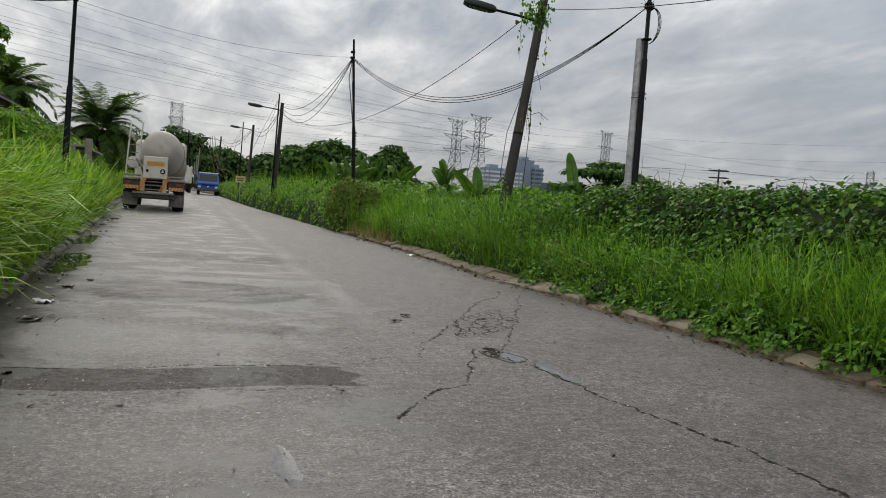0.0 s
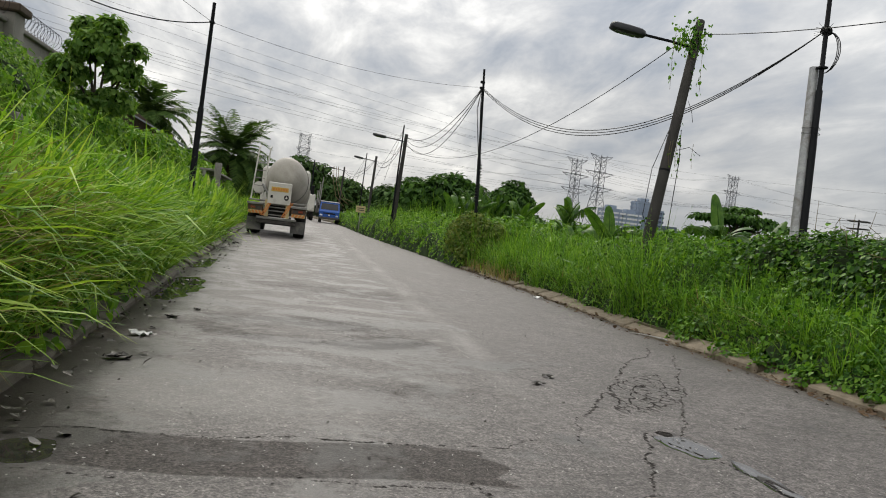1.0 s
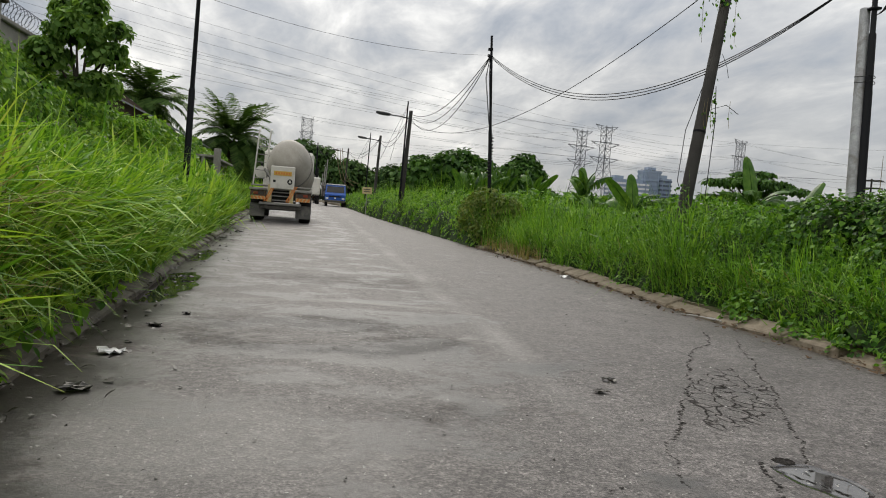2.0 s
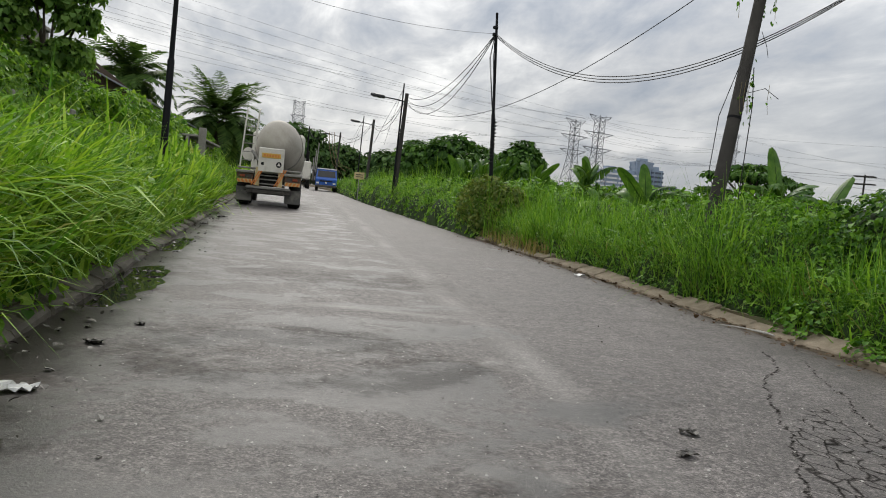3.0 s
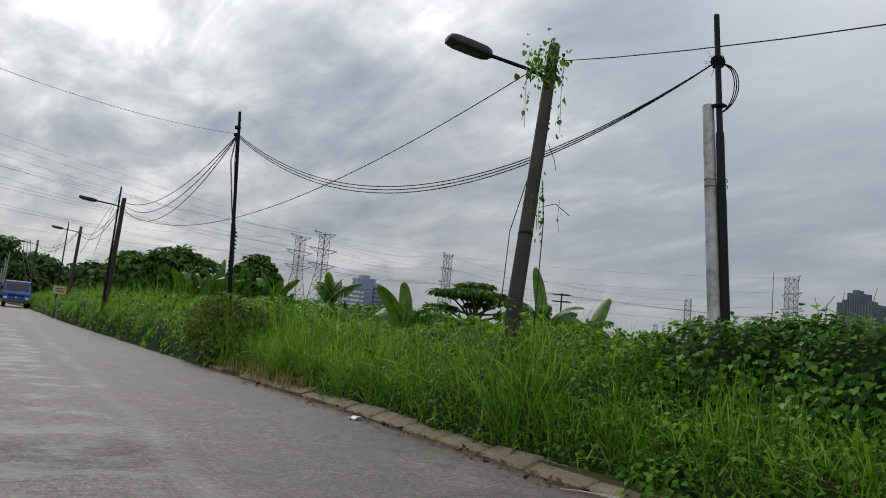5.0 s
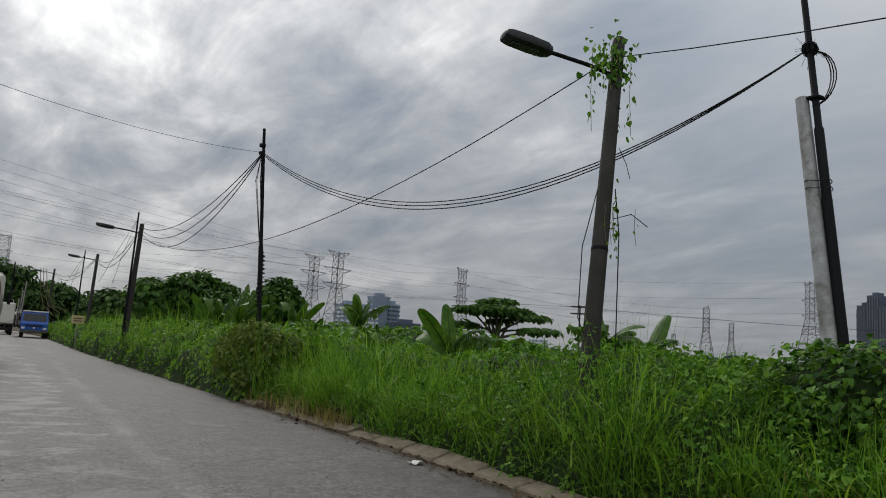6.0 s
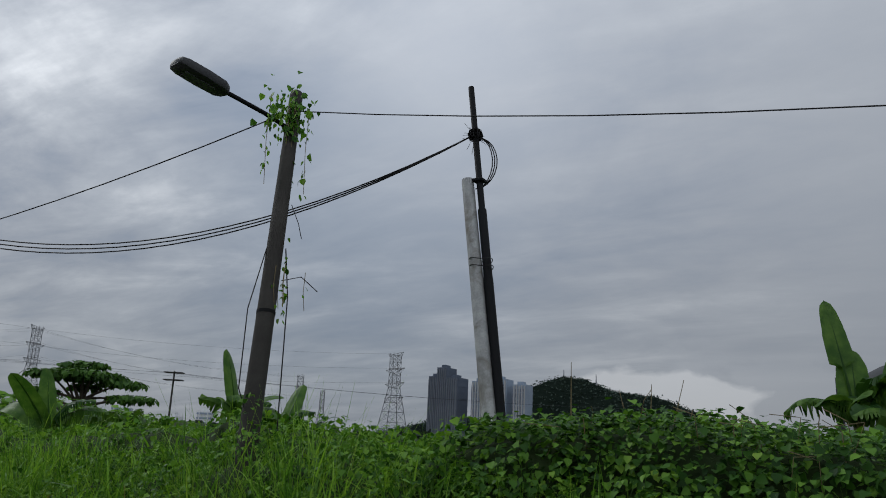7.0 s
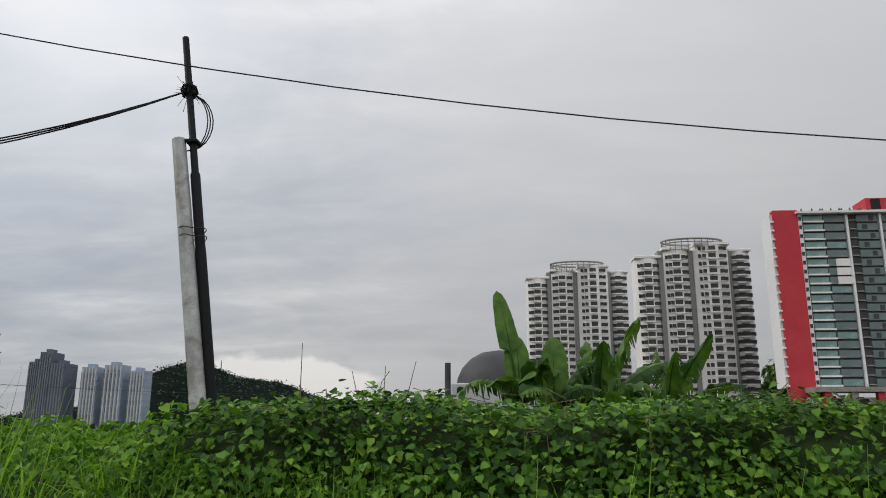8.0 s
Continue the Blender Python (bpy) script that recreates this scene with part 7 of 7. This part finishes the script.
def red_block():
    t = thing("apartment_block", "dark green glazed apartment block with red end wall", "apartment block", (270, 0, 0))
    z0, z1, fl = 18.5, 79.5, 19
    fh = (z1 - z0) / fl
    part("body", Geo().box(9, -131, (z0 + z1) / 2, 16, 66, z1 - z0), M_SHADE, t, "dark body of the block")
    part("end_wall", Geo().box(1.0, -93.6, (8 + z1 + 1.5) / 2, 3.0, 8.6, z1 + 1.5 - 8), M_CRIMSON, t, "bright red end wall")
    part("pier", Geo().box(1.2, -98.6, (z0 + z1) / 2, 2.6, 1.6, z1 - z0 + 1), M_HAZE_W, t, "pale pier")
    for cy in (-114.8, -126.3, -146.0):
        part("pier", Geo().box(0.4, cy, (z0 + z1) / 2, 1.4, 0.8, z1 - z0 + 1), M_HAZE_W, t, "pale pier")
    part("red_stripe", Geo().box(-0.2, -136.0, (z0 + z1 + 6) / 2, 1.6, 3.0, z1 - z0 + 6), M_CRIMSON, t, "red vertical stripe")
    part("roof_house", Geo().box(6, -128.5, z1 + 3, 10, 12, 6, 0.1), M_CRIMSON, t, "red rooftop room")
    # a black box on the wall stands for the shade of an opening
    part("roof_opening", Geo().box(0.9, -126, z1 + 3.4, 0.4, 3.2, 4.6), M_BLACK, t, "dark panel for a shaded rooftop opening")
    part("roof_slab", Geo().box(8, -129, z1 + 0.4, 20, 64, 0.8), M_HAZE_W, t, "pale roof slab")
    for f in range(fl):
        z = z0 + f * fh + fh * 0.5
        part("balcony", BAND, None, t).matrix_basis = pose(0.3, -103.4, z - 1.1)
        part("glazing", GLAZE, None, t).matrix_basis = pose(0.8, -103.4, z + 0.15)
        part("cladding", CLAD if f % 5 else GLAZE, None, t).matrix_basis = pose(0.7, -110.8, z)
        part("sill", SILL, None, t).matrix_basis = pose(0.45, -108.2 if f % 2 else -112.6, z - 1.0)
        part("window", PANE, None, t).matrix_basis = pose(0.32, -122.2 + 2.4 * (f % 2) - 1.2, z)
        part("cladding", CLAD, None, t).matrix_basis = pose(0.7, -122.2, z)
        part("sill", SILL, None, t).matrix_basis = pose(0.5, -117.0, z - 0.7)
        part("cladding", CLAD, None, t).matrix_basis = pose(0.7, -130.4, z)
        part("sill", SILL, None, t).matrix_basis = pose(0.4, -139.4, z - 0.6)
        part("sill", SILL, None, t).matrix_basis = pose(0.4, -133.6, z - 0.6)
        part("cladding", CLAD, None, t).matrix_basis = pose(0.7, -142.2, z)
        part("glazing", GLAZE, None, t).matrix_basis = pose(0.8, -150.5, z)
        part("balcony", BAND, None, t).matrix_basis = pose(0.3, -150.5, z - 1.1)
        part("side_balcony", BAND, None, t).matrix_basis = pose(3.0, -88.9, z - 1.1, 0, 0, 90)
        part("window", REDW, None, t).matrix_basis = pose(-0.1, -98.7, z)
    part("side_wall", Geo().box(5.0, -88.9, (z0 + z1) / 2, 9.0, 1.0, z1 - z0), M_HAZE_W, t, "pale side wall")
    for k in range(3):
        part("white_panel", Geo().box(0.2, -112.2, z0 + fh * (11.5 + k), 0.5, 5.2, fh * 0.82), M_CONDO, t, "white infill panel")
    # podium
    part("podium", Geo().box(8, -127, 7.5, 20, 66, 15), M_HAZE_W, t, "pale podium")
    part("podium_slab", Geo().box(-3, -127, 17.4, 10, 66, 1.6), M_GREYMET, t, "grey podium slab")
    part("podium_red", Geo().box(-2.5, -100, 11, 1, 6, 9), M_CRIMSON, t, "red podium wall")
    for i in range(7):
        part("column", Geo().box(-6, -99 - 8.5 * i, 8.3, 2.2, 2.2, 16.6), M_GREYMET if i % 2 else M_CRIMSON, t, "podium column")
        # dark boxes paint the shade inside the podium's openings
        part("podium_window", Geo().box(-2.2, -103 - 8.5 * i, 12, 0.4, 4.5, 5), M_SHADE, t, "dark panel for a shaded podium opening")
    for i in range(13):
        part("roof_plant", Geo().revolve([(0, 0.1), (0.2, 0.5), (1.3, 0.3), (1.8, 0.03)], (1, -100 - 2.2 * i - 1.5 * (i % 3), z1 + 0.8), (0, 0, 1), 6), M_FAR, t, "small rooftop shrub")


red_block()


def banded_tower(x, y, w, d, h, fh, wall, band, label, rz=0.0, group=""):
    """A far tower: a body with a ledge at every floor and upright ribs."""
    t = thing("tower_block", label, "tower block", (x, y, 0), rz, group=group)
    part("body", Geo().box(0, 0, h / 2, w, d, h), wall, t)
    for i in range(int(h / fh)):
        part("floor_band", Geo().box(0, 0, (i + 0.7) * fh, w + 0.8, d + 0.8, fh * 0.42), band, t)
    for s in (-0.33, 0.33):
        part("rib", Geo().box(s * w, -d / 2 - 0.5, h / 2, w * 0.05, 0.6, h), wall, t)
        part("rib", Geo().box(-w / 2 - 0.5, s * d, h / 2, 0.6, d * 0.05, h), wall, t)
    part("roof_box", Geo().box(0, 0, h + fh * 0.4, w * 0.5, d * 0.5, fh * 0.8), wall, t)
    return t


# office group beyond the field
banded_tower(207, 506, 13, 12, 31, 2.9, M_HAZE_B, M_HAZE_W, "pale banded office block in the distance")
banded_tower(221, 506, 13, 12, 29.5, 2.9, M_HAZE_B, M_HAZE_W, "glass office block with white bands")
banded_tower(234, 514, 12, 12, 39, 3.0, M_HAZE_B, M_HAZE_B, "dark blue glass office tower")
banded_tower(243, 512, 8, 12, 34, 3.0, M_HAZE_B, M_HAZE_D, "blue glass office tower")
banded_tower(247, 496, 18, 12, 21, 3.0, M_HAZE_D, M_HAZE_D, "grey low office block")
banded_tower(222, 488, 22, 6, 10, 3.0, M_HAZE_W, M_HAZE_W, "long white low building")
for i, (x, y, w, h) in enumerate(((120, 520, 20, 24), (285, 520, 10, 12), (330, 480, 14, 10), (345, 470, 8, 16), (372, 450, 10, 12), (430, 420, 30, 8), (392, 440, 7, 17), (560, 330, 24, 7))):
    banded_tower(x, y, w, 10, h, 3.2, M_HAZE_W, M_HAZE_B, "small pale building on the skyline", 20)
# towers below the hill
def ribbed_tower(x, y, w, d, h, wall, rib, label):
    """A far high-rise with upright ribs, dark strips for shaded recesses and a stepped top. Its face looks to -x."""
    t = thing("tower_block", label, "tower block", (x, y, 0), group="hillside towers")
    part("body", Geo().box(0, 0, h / 2, w, d, h), wall, t)
    n = 5
    for i in range(n):
        cy = (i + 0.5) / n * d - d / 2
        part("rib", Geo().box(-w / 2 - 0.5, cy, h * (0.49 + 0.012 * (i % 2)), 1.2, d / n * 0.42, h * 0.98), rib, t)
        # dark strip between ribs paints the shade of an upright recess
        part("recess_shade", Geo().box(-w / 2 - 0.2, cy + d / n * 0.42, h * 0.48, 0.6, d / n * 0.22, h * 0.9), M_HAZE_D, t)
    for i in range(int(h / 7)):
        part("floor_band", Geo().box(-0.3, 0, 7.0 * i + 5, w + 1.0, d + 0.6, 0.8), wall, t)
    part("roof_box", Geo().box(0, d * 0.1, h + 1.8, w * 0.5, d * 0.4, 3.6), wall, t)
    part("podium", Geo().box(-1.5, 0, 5, w + 6, d + 3, 10), M_HAZE_G, t, "pale podium")


M_HAZE_R = surface("far_dark_rib", (0.13, 0.15, 0.18), (0.18, 0.20, 0.235), 0.05, 0.8, 0, 0, 2)
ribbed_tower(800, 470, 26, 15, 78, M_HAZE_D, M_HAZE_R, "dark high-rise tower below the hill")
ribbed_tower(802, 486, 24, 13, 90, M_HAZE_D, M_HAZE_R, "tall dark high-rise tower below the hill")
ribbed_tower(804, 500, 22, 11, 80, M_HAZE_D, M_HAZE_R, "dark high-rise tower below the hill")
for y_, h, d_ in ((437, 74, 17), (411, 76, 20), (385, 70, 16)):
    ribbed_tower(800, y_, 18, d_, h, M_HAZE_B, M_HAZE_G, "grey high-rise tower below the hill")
tree("hill_tree", 380, -127, 14, lumpy(R9, 10, 20, 26, 20), 2600, 3.2, M_FAR, "dark wooded knoll between apartment blocks", 260, 0.8)


def dome_hall():
    t = thing("domed_hall", "pale hall with a dark grey dome", "hall", (120, 9.4, 0))
    part("wall", Geo().box(0, 0, 4.8, 15, 15, 9.4, 0.2), M_HAZE_G, t, "pale wall")
    part("dome", Geo().revolve([(0, 7.0), (1.3, 6.85), (2.9, 6.1), (4.3, 4.8), (5.3, 3.0), (5.8, 0.05)], (0, 0, 9.4), (0, 0, 1), 28), M_SHADE, t, "dark grey dome", True)
    part("chimney", Geo().tube([(0, 8.4, 0), (0, 8.4, 13.2)], 0.5, 8), M_SHADE, t, "thin dark column")


dome_hall()


def hill():
    """A wooded hill on the horizon."""
    n, m = 90, 26
    u, v = np.meshgrid(np.linspace(-1, 1, n), np.linspace(-1, 1, m))
    y = 440 + 420 * u
    x = 1130 + 240 * v
    ridge = 90 * np.exp(-((y - 455) / 70) ** 2) + 45 * np.exp(-((y - 600) / 120) ** 2) + 68 * np.exp(-((y - 345) / 75) ** 2) + 36 * np.exp(-((y - 250) / 75) ** 2)
    z = ridge * np.clip(1 - v ** 2, 0, 1) ** 0.7 + 3.0 * smooth_noise(x, y, 12.0, 3.0) * np.clip(1 - v ** 2, 0, 1) - 1
    a = (np.arange(m - 1)[:, None] * n + np.arange(n - 1)[None]).ravel()
    t = thing("wooded_hill", "dark wooded hill with masts on the skyline", "hill", kind="structure")
    part("slope", array_mesh("slope", np.stack([x.ravel(), y.ravel(), z.ravel()], 1), np.stack([a, a + 1, a + n + 1, a + n], 1), M_SLOPE, True), None, t, "dark green wooded slope")
    rng = np.random.default_rng(5)
    k = rng.integers(0, n * m, 22000)
    p = np.stack([x.ravel()[k] + rng.normal(0, 5, 22000), y.ravel()[k] + rng.normal(0, 5, 22000), z.ravel()[k] + rng.uniform(-0.5, 1.6, 22000)], 1)
    rot = spin(rng.uniform(0, 6.28, 22000), rng.normal(0, 0.9, 22000), rng.uniform(0, 6.28, 22000))
    s = rng.uniform(1.6, 3.4, 22000)
    part("woods", scatter("woods", [LEAF], p, rot, np.stack([s, s, s], 1), M_HILL_HAZE, rng), None, t, "dark treetops")
    for yy0, h in ((470, 24), (418, 16)):
        part("mast", Geo().tube([(1130, yy0, 80), (1130, yy0, 98 + h)], [1.6, 0.5], 5), M_HAZE_D, t, "thin radio mast")


M_SLOPE = surface("wooded_slope", (0.006, 0.010, 0.008), (0.012, 0.018, 0.014), 0.05, 1.0, 0, 0, 0.6)
M_SLOPE.node_tree.nodes["Principled BSDF"].inputs["Specular IOR Level"].default_value = 0.0
# leaf greens lifted and blued to carry the distance haze
M_HILL_HAZE = leafy("hazed_woods", (0.032, 0.050, 0.044), (0.042, 0.062, 0.052), (0.055, 0.078, 0.060), 0.9, 0.05, None, 0.02)
hill()
# far belts of trees that close the skyline
rng_b = np.random.default_rng(77)
nb = 9000
az = np.radians(rng_b.uniform(-60, 130, nb))
rad = rng_b.uniform(230, 620, nb)
bx, by = rad * np.sin(az), rad * np.cos(az)
bh = 2.0 + (3.2 + 2.5 * smooth_noise(az * 40, rad, 3.0, 1.0)) * (rad / 400) * rng_b.uniform(0, 1, nb)
sz = rng_b.uniform(2.0, 5.0, nb)
me_b = scatter("far_woods", [LEAF, LEAF_LONG], np.stack([bx, by, bh], 1), spin(rng_b.uniform(0, 6.28, nb), rng_b.normal(0, 0.9, nb), rng_b.uniform(0, 6.28, nb)), np.stack([sz, sz, sz], 1), M_HILL_HAZE, rng_b)
solid("far_woods", me_b, None, "dark belt of faraway trees", "woods", "stuff")

# ---------------------------------------------------------------- sheds and walls on the left
M_RENDER = surface("stained_render", (0.20, 0.19, 0.17), (0.34, 0.325, 0.30), 0.8, 0.9, 0, 0.3, 30, stain=(0.10, 0.09, 0.075))
M_ROOF = surface("blue_grey_sheeting", (0.16, 0.18, 0.21), (0.25, 0.27, 0.30), 0.8, 0.5, 0.2, 0.1, 20, stain=(0.13, 0.10, 0.08))
M_TILE = surface("brown_fascia", (0.06, 0.045, 0.035), (0.11, 0.085, 0.065), 2, 0.85, 0, 0.3)


def shed():
    t = thing("shed", "low shed with stained walls and sheet-metal roof", "shed", (-12.9, 38.3, 0.3))
    w, d, h = 5.2, 12.0, 3.1
    part("wall", Geo().box(0, 0, h / 2, w, d, h, 0.02), M_RENDER, t, "stained rendered wall")
    part("gable", Geo().quad((-w / 2, -d / 2 - 0.01, h), (w / 2, -d / 2 - 0.01, h), (w * 0.15, -d / 2 - 0.01, h + 1.25), (-w * 0.15, -d / 2 - 0.01, h + 1.25)), M_TILE, t, "dark boarded gable")
    for s in (-1, 1):
        g = Geo().box(0, 0, 0, w * 0.62, d + 0.8, 0.06, 0.01, Matrix.Rotation(s * 0.42, 3, "Y"))
        ob = part("roof_sheet", g, M_ROOF, t, "blue-grey metal roof sheet")
        ob.matrix_basis = pose(s * w * 0.27, 0, h + 0.62)
    part("fascia", Geo().box(0, -d / 2 - 0.42, h - 0.1, w + 0.6, 0.08, 0.3, 0.01), M_RENDER, t, "pale eaves board")
    part("lean_to", Geo().box(w / 2 + 0.8, -1, 2.15, 1.9, 9, 0.08, 0.01), M_RENDER, t, "pale lean-to roof")
    part("lean_to_wall", Geo().box(w / 2 + 1.4, -1, 1.05, 0.12, 9, 2.1, 0.01), M_RENDER, t, "stained lean-to wall")
    part("window", Geo().box(0.6, -d / 2 - 0.03, 1.9, 0.9, 0.08, 0.8, 0.01), M_SHADE, t, "dark window")
    part("post", Geo().box(w / 2 + 1.9, -5.4, 1.2, 0.25, 0.25, 2.5, 0.02), M_RENDER, t, "concrete gate post")


shed()


def compound_wall():
    t = thing("compound_wall", "high stained concrete wall topped with coiled barbed wire", "wall", (-13.2, 0, 0), kind="structure")
    part("wall_panel", Geo().box(0, 18.5, 2.55, 0.25, 25, 5.1, 0.03), M_RENDER, t, "stained concrete wall")
    part("coping", Geo().box(0, 18.5, 5.15, 0.45, 25, 0.12, 0.02), M_RENDER, t, "concrete coping")
    part("pier", Geo().box(0.1, 23.4, 2.7, 0.6, 0.7, 5.4, 0.03), M_RENDER, t, "concrete pier")
    part("pier_cap", Geo().box(0.1, 23.4, 5.5, 0.85, 0.95, 0.22, 0.04), M_TILE, t, "dark pier cap")
    coil = Geo().tube([(0.25 * math.cos(a * 6.28) + 0.05, 8 + a * 0.28, 5.5 + 0.28 * math.sin(a * 6.28)) for a in np.linspace(0, 70, 900)], 0.008, 3)
    part("barbed_wire", coil, M_CABLE, t, "coiled barbed wire")


compound_wall()
low = thing("boundary_wall", "low stained concrete wall half hidden by creepers", "wall", (0, 0, 0), kind="structure")
part("wall_panel", Geo().box(-9.6, 20, 1.0, 0.18, 22, 2.0, 0.02), M_RENDER, low, "stained concrete panel")
for i in range(7):
    part("wall_post", Geo().box(-9.5, 10.4 + 3.2 * i, 1.06, 0.3, 0.3, 2.12, 0.02), M_RENDER, low, "concrete post")
rub = thing("concrete_wall", "broken pale concrete wall among the scrub", "wall", (0, 0, 0), kind="structure")
for i in range(5):
    part("wall_panel", Geo().box(13.0 + 1.1 * i, 21.2 - 1.7 * i, 1.15, 0.25, 1.1, 0.32 + 0.12 * (i % 2), 0.03, Matrix.Rotation(0.55, 3, "Z")), M_KERB, rub, "broken concrete panel")


def wall_creeper_surf(rng, n):
    y, z = rng.uniform(8.5, 31.5, n), rng.uniform(0.3, 2.75, n)
    ok = smooth_noise(y, z, 0.8, 4.0) + 0.25 * smooth_noise(y, z, 0.3, 1.0) > -0.22
    y, z = y[ok], z[ok]
    m = len(y)
    x = -9.42 + 0.16 * smooth_noise(y, z, 0.6, 2.0) - np.abs(rng.normal(0, 0.05, m))
    return np.stack([x, y, z], 1), np.stack([np.ones(m), rng.normal(0, 0.4, m), 0.5 * np.ones(m)], 1)


leaf_cover("creeper", 18000, wall_creeper_surf, 0.10, M_BANK, 181, "creeper hanging down a stained concrete wall", (LEAF_LONG, LEAF))

# broken twigs and clods on the asphalt
for k, (x, y, ln, turn) in enumerate(((-0.12, 11.73, 0.55, 118), (0.01, 11.55, 0.35, 95), (0.14, 11.15, 0.22, 40))):
    tw = thing("twig", "pale dry twig lying on the asphalt by the kerb", "twig", (x, y, 0.012), turn)
    part("stem", Geo().tube([(-ln / 2, 0, 0.0), (-ln * 0.1, 0.02, 0.012), (ln * 0.2, -0.01, 0.006), (ln / 2, 0.03, 0.0)], [0.009, 0.008, 0.007, 0.004], 5), M_CHIP, tw)
for k, (x, y) in enumerate(((-2.98, 7.74), (-3.19, 7.38))):
    litter(x, y, 0.10, M_MUD, "small dark clod on the asphalt", 40 + k)
